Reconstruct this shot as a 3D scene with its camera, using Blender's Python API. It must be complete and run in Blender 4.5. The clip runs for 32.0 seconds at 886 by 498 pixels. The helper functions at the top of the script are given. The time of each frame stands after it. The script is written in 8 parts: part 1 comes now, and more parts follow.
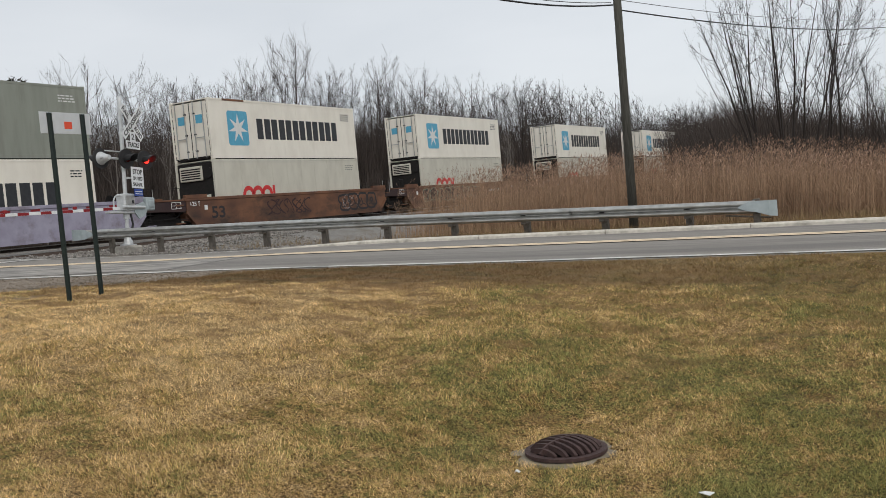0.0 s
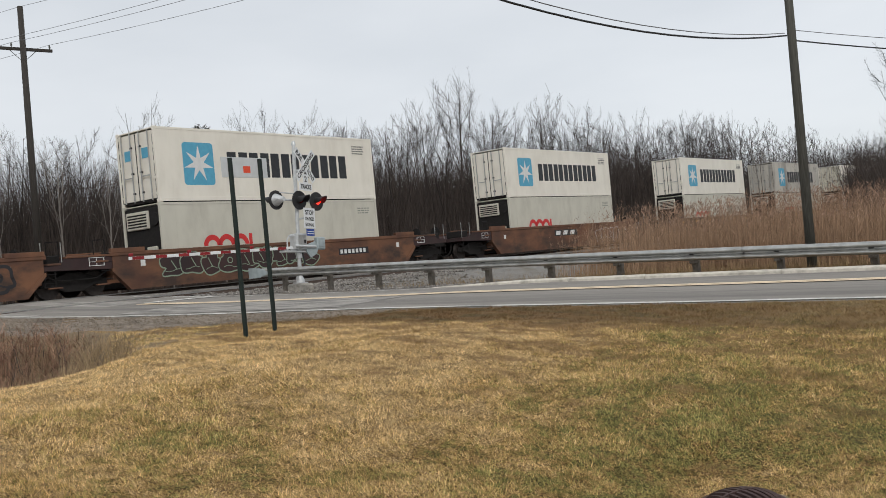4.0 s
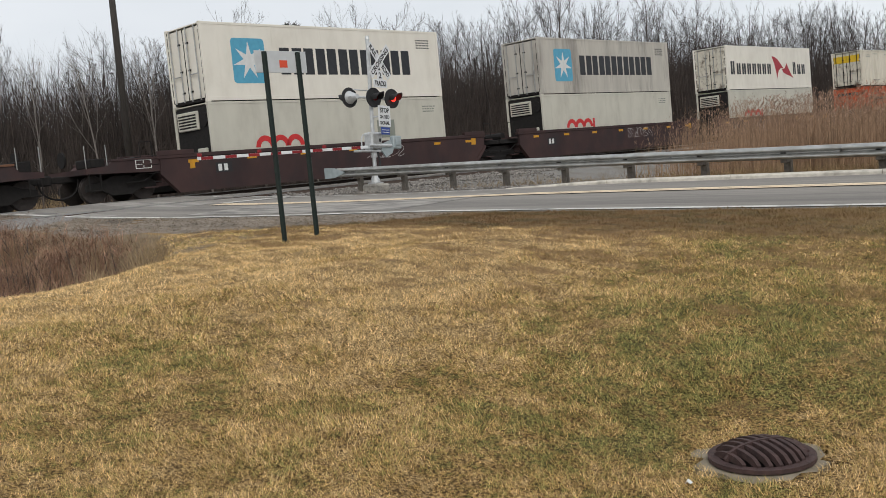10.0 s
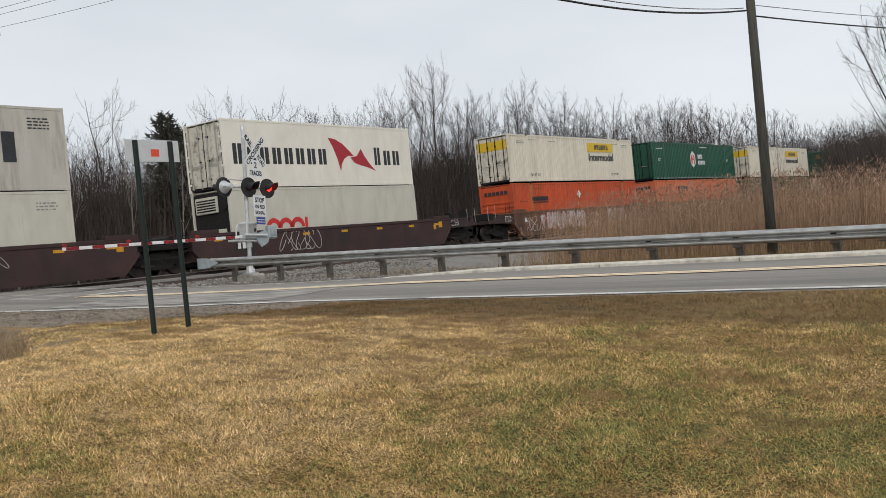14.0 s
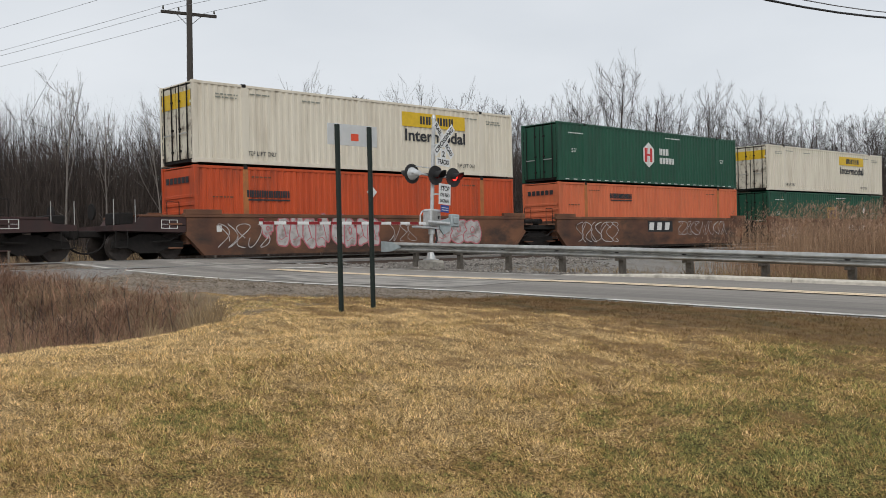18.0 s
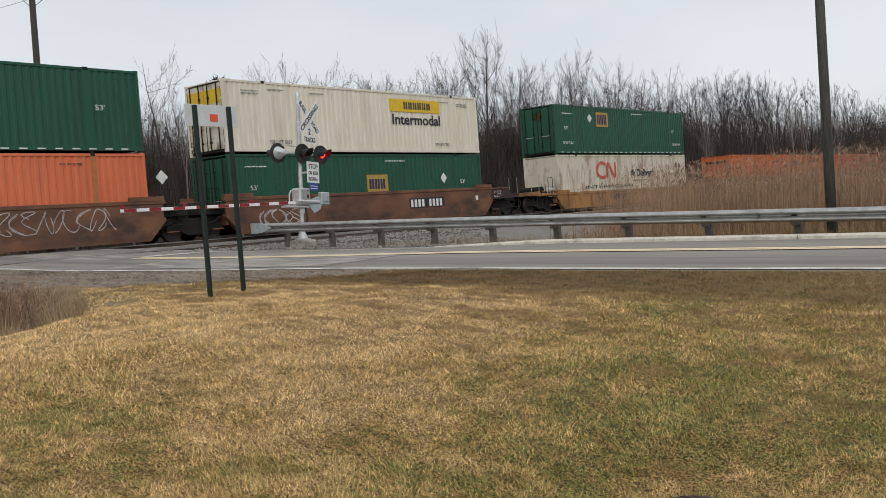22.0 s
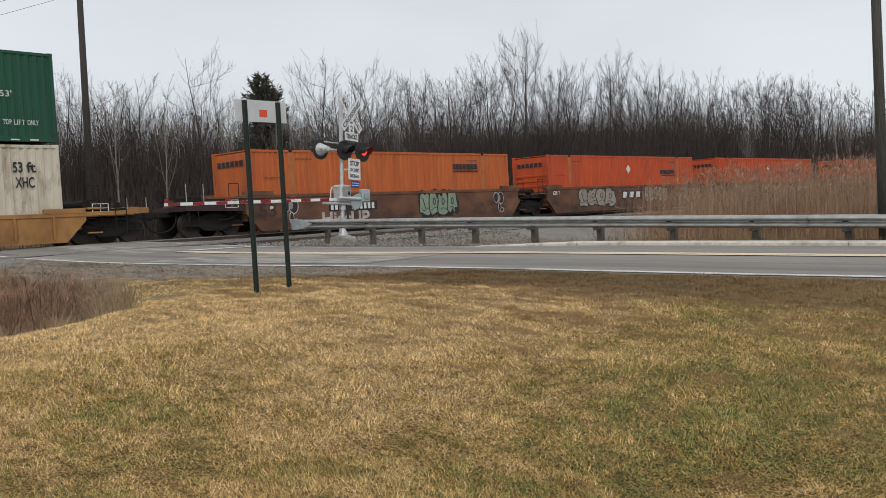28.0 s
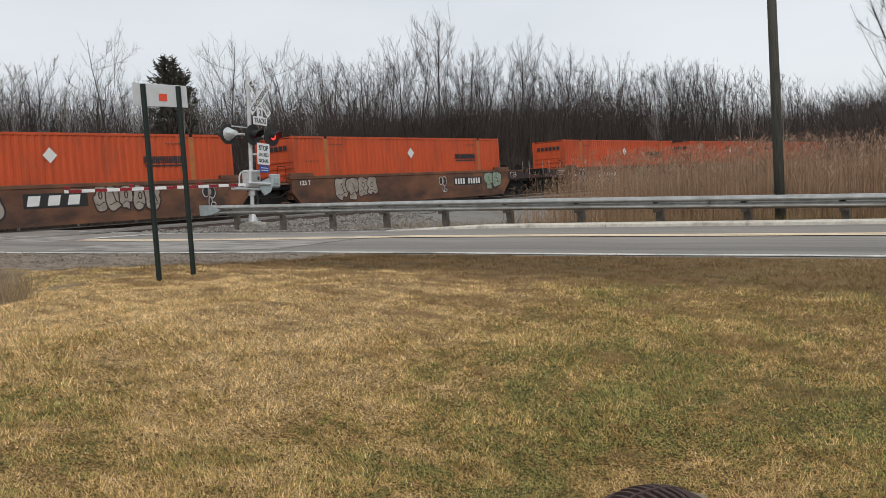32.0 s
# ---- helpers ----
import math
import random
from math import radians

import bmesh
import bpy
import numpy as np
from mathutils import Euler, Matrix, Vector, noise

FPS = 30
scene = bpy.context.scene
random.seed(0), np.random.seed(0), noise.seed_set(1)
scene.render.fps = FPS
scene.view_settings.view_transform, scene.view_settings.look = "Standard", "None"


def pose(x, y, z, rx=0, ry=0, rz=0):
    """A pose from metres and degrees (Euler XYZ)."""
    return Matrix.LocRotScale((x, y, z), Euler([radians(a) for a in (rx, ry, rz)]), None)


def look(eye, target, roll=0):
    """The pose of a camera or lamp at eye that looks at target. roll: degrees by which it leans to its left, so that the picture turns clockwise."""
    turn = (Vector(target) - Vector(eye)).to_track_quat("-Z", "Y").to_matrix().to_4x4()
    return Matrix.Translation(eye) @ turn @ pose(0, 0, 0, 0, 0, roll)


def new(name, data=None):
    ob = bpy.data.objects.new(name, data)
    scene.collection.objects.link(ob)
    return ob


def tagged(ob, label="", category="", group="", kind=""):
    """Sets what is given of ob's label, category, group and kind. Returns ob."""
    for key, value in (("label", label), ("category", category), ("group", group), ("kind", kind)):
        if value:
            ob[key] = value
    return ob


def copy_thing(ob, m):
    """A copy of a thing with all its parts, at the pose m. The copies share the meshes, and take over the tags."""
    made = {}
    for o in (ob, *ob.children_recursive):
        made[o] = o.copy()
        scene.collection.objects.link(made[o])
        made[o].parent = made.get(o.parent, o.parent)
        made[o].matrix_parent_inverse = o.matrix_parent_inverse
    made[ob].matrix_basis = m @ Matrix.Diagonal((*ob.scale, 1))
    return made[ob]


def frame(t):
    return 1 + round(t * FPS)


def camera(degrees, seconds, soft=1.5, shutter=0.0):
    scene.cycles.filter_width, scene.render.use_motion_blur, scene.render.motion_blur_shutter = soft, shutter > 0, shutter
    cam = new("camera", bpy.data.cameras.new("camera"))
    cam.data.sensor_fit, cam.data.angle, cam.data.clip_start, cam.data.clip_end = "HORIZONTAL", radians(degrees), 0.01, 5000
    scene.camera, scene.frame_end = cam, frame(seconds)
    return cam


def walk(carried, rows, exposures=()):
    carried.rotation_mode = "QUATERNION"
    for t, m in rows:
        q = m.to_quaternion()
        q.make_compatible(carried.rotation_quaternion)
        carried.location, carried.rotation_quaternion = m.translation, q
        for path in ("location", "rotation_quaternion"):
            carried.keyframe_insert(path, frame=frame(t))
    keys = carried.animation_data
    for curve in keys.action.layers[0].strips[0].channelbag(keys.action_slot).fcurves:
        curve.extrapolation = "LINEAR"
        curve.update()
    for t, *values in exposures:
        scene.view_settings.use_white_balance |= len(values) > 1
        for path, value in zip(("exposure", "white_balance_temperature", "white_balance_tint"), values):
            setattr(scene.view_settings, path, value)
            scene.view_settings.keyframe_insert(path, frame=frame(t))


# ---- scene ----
cam = camera(49.82, 32.0, soft=0.65, shutter=0.06)
# seconds, eye x y z, turn x y z; x points from the tracks to the lawn, y runs along the rails
ROWS = [
    (0.0, -0.019, 0.021, 1.661, 87.32, 5.29, 26.67),
    (0.5, 0.103, -0.032, 1.656, 87.42, 6.19, 26.38),
    (1.0, 0.219, -0.12, 1.66, 88.12, 7.11, 29.03),
    (1.5, 0.2, -0.125, 1.665, 89.49, 7.58, 32.77),
    (2.0, 0.039, -0.112, 1.66, 92.32, 4.69, 36.32),
    (2.5, -0.147, -0.051, 1.709, 96.29, 1.48, 37.66),
    (4.5, -0.049, 0.154, 1.654, 89.3, 7.3, 34.95),
    (5.0, -0.053, 0.307, 1.634, 89.31, 7.65, 31.37),
    (5.5, -0.222, 0.484, 1.641, 88.08, 7.73, 26.12),
    (6.0, -0.2, 0.701, 1.584, 85.37, 9.26, 21.3),
    (6.5, -0.068, 0.895, 1.596, 85.33, 9.88, 21.43),
    (7.0, -0.121, 1.122, 1.58, 84.95, 8.52, 19.26),
    (7.5, -0.149, 1.243, 1.59, 83.63, 6.26, 16.52),
    (8.0, -0.115, 1.268, 1.597, 83.9, 5.61, 22.49),
    (8.5, -0.054, 1.413, 1.626, 86.21, 6.96, 37.04),
    (9.0, -0.009, 1.446, 1.598, 87.38, 9.8, 44.22),
    (9.5, -0.01, 1.425, 1.624, 86.4, 7.83, 43.19),
    (10.0, -0.024, 1.407, 1.626, 85.05, 5.51, 42.88),
    (10.5, 0.035, 1.358, 1.591, 86.96, 5.15, 42.62),
    (11.0, 0.012, 1.41, 1.616, 89.27, 5.46, 43.41),
    (11.5, 0.027, 1.39, 1.623, 88.69, 5.81, 43.44),
    (12.0, -0.022, 1.429, 1.625, 87.82, 5.71, 42.68),
    (12.5, 0.006, 1.379, 1.625, 87.68, 4.54, 41.51),
    (13.0, -0.056, 1.464, 1.611, 88.29, 4.55, 37.65),
    (13.5, -0.056, 1.469, 1.614, 88.95, 5.49, 35.05),
    (14.0, -0.015, 1.416, 1.622, 89.68, 5.75, 35.49),
    (14.5, 0.043, 1.337, 1.632, 91.39, 4.43, 39.55),
    (16.5, -0.175, 1.269, 1.659, 89.85, 0.3, 38.24),
    (17.0, -0.159, 1.252, 1.668, 89.59, 0.02, 39.37),
    (17.5, -0.138, 1.279, 1.663, 89.67, 0.07, 41.44),
    (18.0, -0.119, 1.311, 1.653, 89.96, 1.34, 45.98),
    (18.5, -0.123, 1.344, 1.63, 90.56, 3.08, 50.38),
    (19.0, -0.082, 1.281, 1.635, 91.42, 4.36, 50.8),
    (19.5, -0.151, 1.252, 1.631, 91.44, 4.51, 49.33),
    (20.0, -0.145, 1.195, 1.654, 91.12, 3.71, 47.64),
    (20.5, -0.183, 1.201, 1.649, 91.05, 2.79, 44.55),
    (21.0, -0.206, 1.208, 1.655, 90.45, 2.03, 41.91),
    (21.5, -0.159, 1.271, 1.625, 88.82, 2.72, 40.44),
    (22.0, -0.08, 1.377, 1.636, 88.12, 4.41, 38.43),
    (22.5, 0.003, 1.389, 1.627, 88.36, 6.19, 37.06),
    (23.0, -0.056, 1.379, 1.638, 88.56, 8.03, 34.67),
    (23.5, -0.089, 1.425, 1.634, 88.16, 10.75, 30.21),
    (24.0, -0.138, 1.397, 1.63, 90.12, 9.91, 33.32),
    (24.5, -0.114, 1.364, 1.629, 91.38, 9.28, 37.88),
    (25.0, -0.127, 1.355, 1.627, 91.27, 8.89, 39.86),
    (25.5, -0.131, 1.297, 1.615, 91.16, 6.85, 41.32),
    (27.5, -0.291, 1.323, 1.659, 88.65, 3.24, 41.4),
    (28.0, -0.295, 1.334, 1.659, 88.18, 3.36, 40.48),
    (28.5, -0.282, 1.325, 1.66, 88.41, 2.77, 39.81),
    (29.0, -0.282, 1.334, 1.665, 88.87, 2.82, 39.24),
    (29.5, -0.267, 1.326, 1.658, 88.97, 3.33, 38.65),
    (30.0, -0.235, 1.338, 1.654, 88.67, 4.04, 37.4),
    (30.5, -0.197, 1.396, 1.66, 87.69, 3.53, 35.22),
    (31.0, -0.093, 1.415, 1.637, 86.9, 3.56, 34.7),
    (31.5, -0.151, 1.456, 1.639, 85.93, 3.82, 35.93),
    (32.0, -0.195, 1.425, 1.657, 86.89, 3.93, 35.44),
]
# the camera brightens for a moment while it swings past the road
EXPOSURES = ((0.0, -0.03), (2.0, 0.03), (6.0, 0.0), (7.0, 0.06), (7.4, 0.10), (7.9, 0.36), (8.3, 0.28), (8.9, 0.10), (10.0, 0.06), (11.0, -0.08), (12.0, -0.02), (13.0, 0.04), (20.0, -0.02), (23.5, 0.0), (25.0, -0.10), (27.0, -0.04), (28.0, -0.02), (32.0, 0.03))
walk(cam, [(t, pose(x, y, z, rx, ry, rz)) for t, x, y, z, rx, ry, rz in ROWS], EXPOSURES)

# ---- world and light ----
world = bpy.data.worlds.new("overcast_sky")
scene.world = world
world.use_nodes = True
wn, wl = world.node_tree.nodes, world.node_tree.links
wn.clear()
SUN_EL, SUN_AZ = 38.0, 200.0
w_sky = wn.new("ShaderNodeTexSky")
w_sky.sky_type, w_sky.sun_disc = "NISHITA", False
w_sky.sun_elevation, w_sky.sun_rotation = radians(SUN_EL), radians(SUN_AZ)
w_co = wn.new("ShaderNodeTexCoord")
w_map = wn.new("ShaderNodeMapping")
w_map.inputs["Scale"].default_value = (1.0, 1.0, 3.2)
w_noise = wn.new("ShaderNodeTexNoise")
w_noise.inputs["Scale"].default_value, w_noise.inputs["Detail"].default_value = 2.1, 5.0
w_ramp = wn.new("ShaderNodeValToRGB")
w_ramp.color_ramp.elements[0].position, w_ramp.color_ramp.elements[0].color = 0.30, (6.3, 6.62, 7.0, 1)
w_ramp.color_ramp.elements[1].position, w_ramp.color_ramp.elements[1].color = 0.68, (7.5, 7.75, 8.05, 1)
w_mix = wn.new("ShaderNodeMix")
w_mix.data_type = "RGBA"
w_mix.inputs["Factor"].default_value = 0.9
w_bg = wn.new("ShaderNodeBackground")
w_bg.inputs["Strength"].default_value = 0.111
w_out = wn.new("ShaderNodeOutputWorld")
wl.new(w_co.outputs["Generated"], w_map.inputs["Vector"])
wl.new(w_map.outputs["Vector"], w_noise.inputs["Vector"])
wl.new(w_noise.outputs["Fac"], w_ramp.inputs["Fac"])
wl.new(w_sky.outputs["Color"], w_mix.inputs["A"])
wl.new(w_ramp.outputs["Color"], w_mix.inputs["B"])
wl.new(w_mix.outputs["Result"], w_bg.inputs["Color"])
wl.new(w_bg.outputs["Background"], w_out.inputs["Surface"])

sun_data = bpy.data.lights.new("sun", "SUN")
sun_data.energy, sun_data.angle, sun_data.color = 1.3, radians(25), (1.0, 0.965, 0.91)
sun = new("sun", sun_data)
sun.matrix_world = look((0, 0, 0), (-0.62, 0.50, -0.78))


# ---- materials ----
def mat(name, c1, c2=None, rough=0.8, metal=0.0, scale=6.0, bump=0.15, fine=70.0, dirt=None, dirt_amt=0.5, dirt_scale=1.3, stretch=(1, 1, 1), island=0.0, spec=0.4):
    """A surface with grain at two scales: colours c1 to c2 in mottles, dirt in larger stains, fine relief."""
    m = bpy.data.materials.new(name)
    m.use_nodes = True
    n, l = m.node_tree.nodes, m.node_tree.links
    b = n["Principled BSDF"]
    c2 = c2 or tuple(0.8 * v for v in c1)
    co = n.new("ShaderNodeTexCoord")
    mp = n.new("ShaderNodeMapping")
    mp.inputs["Scale"].default_value = stretch
    l.new(co.outputs["Object"], mp.inputs["Vector"])
    n1 = n.new("ShaderNodeTexNoise")
    n1.inputs["Scale"].default_value, n1.inputs["Detail"].default_value = scale, 6
    l.new(mp.outputs["Vector"], n1.inputs["Vector"])
    r1 = n.new("ShaderNodeValToRGB")
    r1.color_ramp.elements[0].position, r1.color_ramp.elements[0].color = 0.32, (*c1, 1)
    r1.color_ramp.elements[1].position, r1.color_ramp.elements[1].color = 0.68, (*c2, 1)
    l.new(n1.outputs["Fac"], r1.inputs["Fac"])
    last = r1.outputs["Color"]
    if dirt:
        n2 = n.new("ShaderNodeTexNoise")
        n2.inputs["Scale"].default_value, n2.inputs["Detail"].default_value, n2.inputs["Roughness"].default_value = dirt_scale, 8, 0.65
        l.new(mp.outputs["Vector"], n2.inputs["Vector"])
        r2 = n.new("ShaderNodeValToRGB")
        r2.color_ramp.elements[0].position, r2.color_ramp.elements[0].color = 0.5, (0, 0, 0, 1)
        r2.color_ramp.elements[1].position, r2.color_ramp.elements[1].color = 0.66, (dirt_amt, dirt_amt, dirt_amt, 1)
        l.new(n2.outputs["Fac"], r2.inputs["Fac"])
        mx = n.new("ShaderNodeMix")
        mx.data_type = "RGBA"
        mx.inputs["B"].default_value = (*dirt, 1)
        l.new(r2.outputs["Color"], mx.inputs["Factor"])
        l.new(last, mx.inputs["A"])
        last = mx.outputs["Result"]
    if island:
        ge = n.new("ShaderNodeNewGeometry")
        hs = n.new("ShaderNodeHueSaturation")
        mr = n.new("ShaderNodeMapRange")
        mr.inputs["To Min"].default_value, mr.inputs["To Max"].default_value = 1 - island, 1 + island
        l.new(ge.outputs["Random Per Island"], mr.inputs["Value"])
        l.new(mr.outputs["Result"], hs.inputs["Value"])
        l.new(last, hs.inputs["Color"])
        last = hs.outputs["Color"]
    l.new(last, b.inputs["Base Color"])
    b.inputs["Roughness"].default_value, b.inputs["Metallic"].default_value = rough, metal
    b.inputs["Specular IOR Level"].default_value = spec
    if bump:
        n3 = n.new("ShaderNodeTexNoise")
        n3.inputs["Scale"].default_value, n3.inputs["Detail"].default_value = fine, 4
        l.new(co.outputs["Object"], n3.inputs["Vector"])
        bp = n.new("ShaderNodeBump")
        bp.inputs["Strength"].default_value, bp.inputs["Distance"].default_value = bump, 0.02
        l.new(n3.outputs["Fac"], bp.inputs["Height"])
        l.new(bp.outputs["Normal"], b.inputs["Normal"])
    return m


def lawn_material(name, island):
    """Dormant lawn: straw and olive patches, the same over the soil and the blades."""
    m = bpy.data.materials.new(name)
    m.use_nodes = True
    n, l = m.node_tree.nodes, m.node_tree.links
    b = n["Principled BSDF"]
    co = n.new("ShaderNodeTexCoord")
    big = n.new("ShaderNodeTexNoise")
    big.inputs["Scale"].default_value, big.inputs["Detail"].default_value = 0.33, 3
    l.new(co.outputs["Object"], big.inputs["Vector"])
    mid = n.new("ShaderNodeTexNoise")
    mid.inputs["Scale"].default_value, mid.inputs["Detail"].default_value = 2.6, 5
    l.new(co.outputs["Object"], mid.inputs["Vector"])
    sep = n.new("ShaderNodeSeparateXYZ")
    l.new(co.outputs["Object"], sep.inputs["Vector"])
    # drier towards the road bank, greener in the damp hollow round the drain
    wet = n.new("ShaderNodeMapRange")
    wet.inputs["From Min"].default_value, wet.inputs["From Max"].default_value = 0.62, -0.15
    wet.inputs["To Min"].default_value, wet.inputs["To Max"].default_value = -0.17, 0.07
    l.new(sep.outputs["Z"], wet.inputs["Value"])
    # drier away from the drain, towards the ditch
    dry = n.new("ShaderNodeMapRange")
    dry.inputs["From Min"].default_value, dry.inputs["From Max"].default_value = -1.0, -7.5
    dry.inputs["To Min"].default_value, dry.inputs["To Max"].default_value = 0.17, -0.26
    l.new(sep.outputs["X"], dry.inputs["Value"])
    add0 = n.new("ShaderNodeMath")
    l.new(dry.outputs["Result"], add0.inputs[0])
    l.new(wet.outputs["Result"], add0.inputs[1])
    # trampled straw about the drain
    far_ = n.new("ShaderNodeVectorMath")
    far_.operation = "DISTANCE"
    far_.inputs[1].default_value = (-2.3, 6.7, -0.2)
    l.new(co.outputs["Object"], far_.inputs[0])
    halo = n.new("ShaderNodeMapRange")
    halo.inputs["From Min"].default_value, halo.inputs["From Max"].default_value = 0.40, 1.5
    halo.inputs["To Min"].default_value, halo.inputs["To Max"].default_value = -0.24, 0.0
    l.new(far_.outputs["Value"], halo.inputs["Value"])
    adh = n.new("ShaderNodeMath")
    l.new(add0.outputs[0], adh.inputs[0])
    l.new(halo.outputs["Result"], adh.inputs[1])
    add0 = adh
    add = n.new("ShaderNodeMath")
    wide = n.new("ShaderNodeMath")
    wide.operation = "MULTIPLY_ADD"
    wide.inputs[1].default_value, wide.inputs[2].default_value = 1.5, -0.25
    l.new(big.outputs["Fac"], wide.inputs[0])
    l.new(wide.outputs[0], add.inputs[0])
    l.new(add0.outputs[0], add.inputs[1])
    add2 = n.new("ShaderNodeMath")
    add2.operation = "MULTIPLY_ADD"
    add2.inputs[1].default_value, add2.inputs[2].default_value = 1.0, -0.50
    l.new(mid.outputs["Fac"], add2.inputs[0])
    add3 = n.new("ShaderNodeMath")
    l.new(add.outputs[0], add3.inputs[0])
    l.new(add2.outputs[0], add3.inputs[1])
    clump = n.new("ShaderNodeTexNoise")
    clump.inputs["Scale"].default_value, clump.inputs["Detail"].default_value, clump.inputs["Roughness"].default_value = 13.0, 5, 0.62
    l.new(co.outputs["Object"], clump.inputs["Vector"])
    add4 = n.new("ShaderNodeMath")
    add4.operation = "MULTIPLY_ADD"
    add4.inputs[1].default_value, add4.inputs[2].default_value = 1.45, -0.725
    l.new(clump.outputs["Fac"], add4.inputs[0])
    add5 = n.new("ShaderNodeMath")
    l.new(add3.outputs[0], add5.inputs[0])
    l.new(add4.outputs[0], add5.inputs[1])
    last = add5.outputs[0]
    if island:
        ge = n.new("ShaderNodeNewGeometry")
        ma = n.new("ShaderNodeMath")
        ma.operation = "MULTIPLY_ADD"
        ma.inputs[1].default_value, ma.inputs[2].default_value = 0.70, -0.35
        l.new(ge.outputs["Random Per Island"], ma.inputs[0])
        ad = n.new("ShaderNodeMath")
        l.new(last, ad.inputs[0])
        l.new(ma.outputs[0], ad.inputs[1])
        last = ad.outputs[0]
    rp = n.new("ShaderNodeValToRGB")
    e = rp.color_ramp.elements
    e[0].position, e[0].color = 0.16, (0.75, 0.555, 0.295, 1)
    e[1].position, e[1].color = 0.92, (0.265, 0.265, 0.092, 1)
    for pos, col in ((0.36, (0.635, 0.430, 0.186, 1)), (0.52, (0.485, 0.355, 0.138, 1)), (0.68, (0.375, 0.340, 0.125, 1))):
        x = e.new(pos)
        x.color = col
    l.new(last, rp.inputs["Fac"])
    if island:
        # single blades bleached or dark
        gv = n.new("ShaderNodeHueSaturation")
        wn_ = n.new("ShaderNodeTexWhiteNoise")
        wn_.noise_dimensions = "1D"
        gm = n.new("ShaderNodeMapRange")
        gm.inputs["To Min"].default_value, gm.inputs["To Max"].default_value = 0.44, 1.58
        l.new(ge.outputs["Random Per Island"], wn_.inputs["W"])
        l.new(wn_.outputs["Value"], gm.inputs["Value"])
        l.new(gm.outputs["Result"], gv.inputs["Value"])
        l.new(rp.outputs["Color"], gv.inputs["Color"])
        l.new(gv.outputs["Color"], b.inputs["Base Color"])
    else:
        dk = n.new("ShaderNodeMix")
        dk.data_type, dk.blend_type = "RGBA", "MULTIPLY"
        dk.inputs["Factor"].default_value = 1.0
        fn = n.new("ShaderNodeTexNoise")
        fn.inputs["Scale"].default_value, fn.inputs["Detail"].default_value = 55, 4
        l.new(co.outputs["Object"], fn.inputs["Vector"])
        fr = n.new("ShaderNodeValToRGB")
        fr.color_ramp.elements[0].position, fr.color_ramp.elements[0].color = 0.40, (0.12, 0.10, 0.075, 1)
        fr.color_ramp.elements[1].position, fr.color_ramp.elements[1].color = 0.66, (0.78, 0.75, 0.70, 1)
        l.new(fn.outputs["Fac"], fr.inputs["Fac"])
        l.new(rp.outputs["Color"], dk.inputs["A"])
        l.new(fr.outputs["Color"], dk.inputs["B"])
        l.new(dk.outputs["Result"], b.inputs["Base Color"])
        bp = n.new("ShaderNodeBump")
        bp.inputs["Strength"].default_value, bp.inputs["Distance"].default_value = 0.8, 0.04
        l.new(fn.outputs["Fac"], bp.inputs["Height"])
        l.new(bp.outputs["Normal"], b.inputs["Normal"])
    # the bank is bare and muddy towards the crossing only
    worn = n.new("ShaderNodeMapRange")
    worn.inputs["From Min"].default_value, worn.inputs["From Max"].default_value = -7.0, -1.0
    worn.inputs["To Min"].default_value, worn.inputs["To Max"].default_value = 1.0, 0.55
    l.new(sep.outputs["X"], worn.inputs["Value"])
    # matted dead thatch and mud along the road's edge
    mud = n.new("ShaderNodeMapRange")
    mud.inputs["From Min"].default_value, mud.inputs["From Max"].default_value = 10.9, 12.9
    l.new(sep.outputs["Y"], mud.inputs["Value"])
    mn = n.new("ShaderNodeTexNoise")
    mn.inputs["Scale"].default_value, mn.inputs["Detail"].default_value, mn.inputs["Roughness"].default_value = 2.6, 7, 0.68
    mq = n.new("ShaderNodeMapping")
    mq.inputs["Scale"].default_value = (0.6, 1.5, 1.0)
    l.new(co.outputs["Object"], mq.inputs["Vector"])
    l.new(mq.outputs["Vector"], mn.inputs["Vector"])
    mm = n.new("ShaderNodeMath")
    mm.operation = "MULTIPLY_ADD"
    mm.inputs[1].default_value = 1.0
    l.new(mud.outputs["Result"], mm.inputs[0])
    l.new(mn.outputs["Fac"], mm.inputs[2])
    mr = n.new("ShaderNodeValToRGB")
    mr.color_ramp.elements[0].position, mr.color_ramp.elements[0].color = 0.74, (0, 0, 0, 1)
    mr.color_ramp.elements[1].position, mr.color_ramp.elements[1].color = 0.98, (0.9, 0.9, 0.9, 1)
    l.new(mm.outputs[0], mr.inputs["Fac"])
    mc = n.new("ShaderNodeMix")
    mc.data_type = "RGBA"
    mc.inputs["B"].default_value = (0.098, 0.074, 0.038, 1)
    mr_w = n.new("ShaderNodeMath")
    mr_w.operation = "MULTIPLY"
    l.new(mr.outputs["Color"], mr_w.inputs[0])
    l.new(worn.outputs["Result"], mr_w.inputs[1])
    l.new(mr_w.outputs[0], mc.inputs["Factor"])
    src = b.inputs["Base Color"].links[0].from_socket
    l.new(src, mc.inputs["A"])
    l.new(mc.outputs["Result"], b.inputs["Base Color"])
    # bare, matted brown spots on the drier bank
    sm = n.new("ShaderNodeMapping")
    sm.inputs["Scale"].default_value = (0.7, 1.9, 1.0)
    l.new(co.outputs["Object"], sm.inputs["Vector"])
    sn = n.new("ShaderNodeTexNoise")
    sn.inputs["Scale"].default_value, sn.inputs["Detail"].default_value, sn.inputs["Roughness"].default_value = 1.5, 6, 0.6
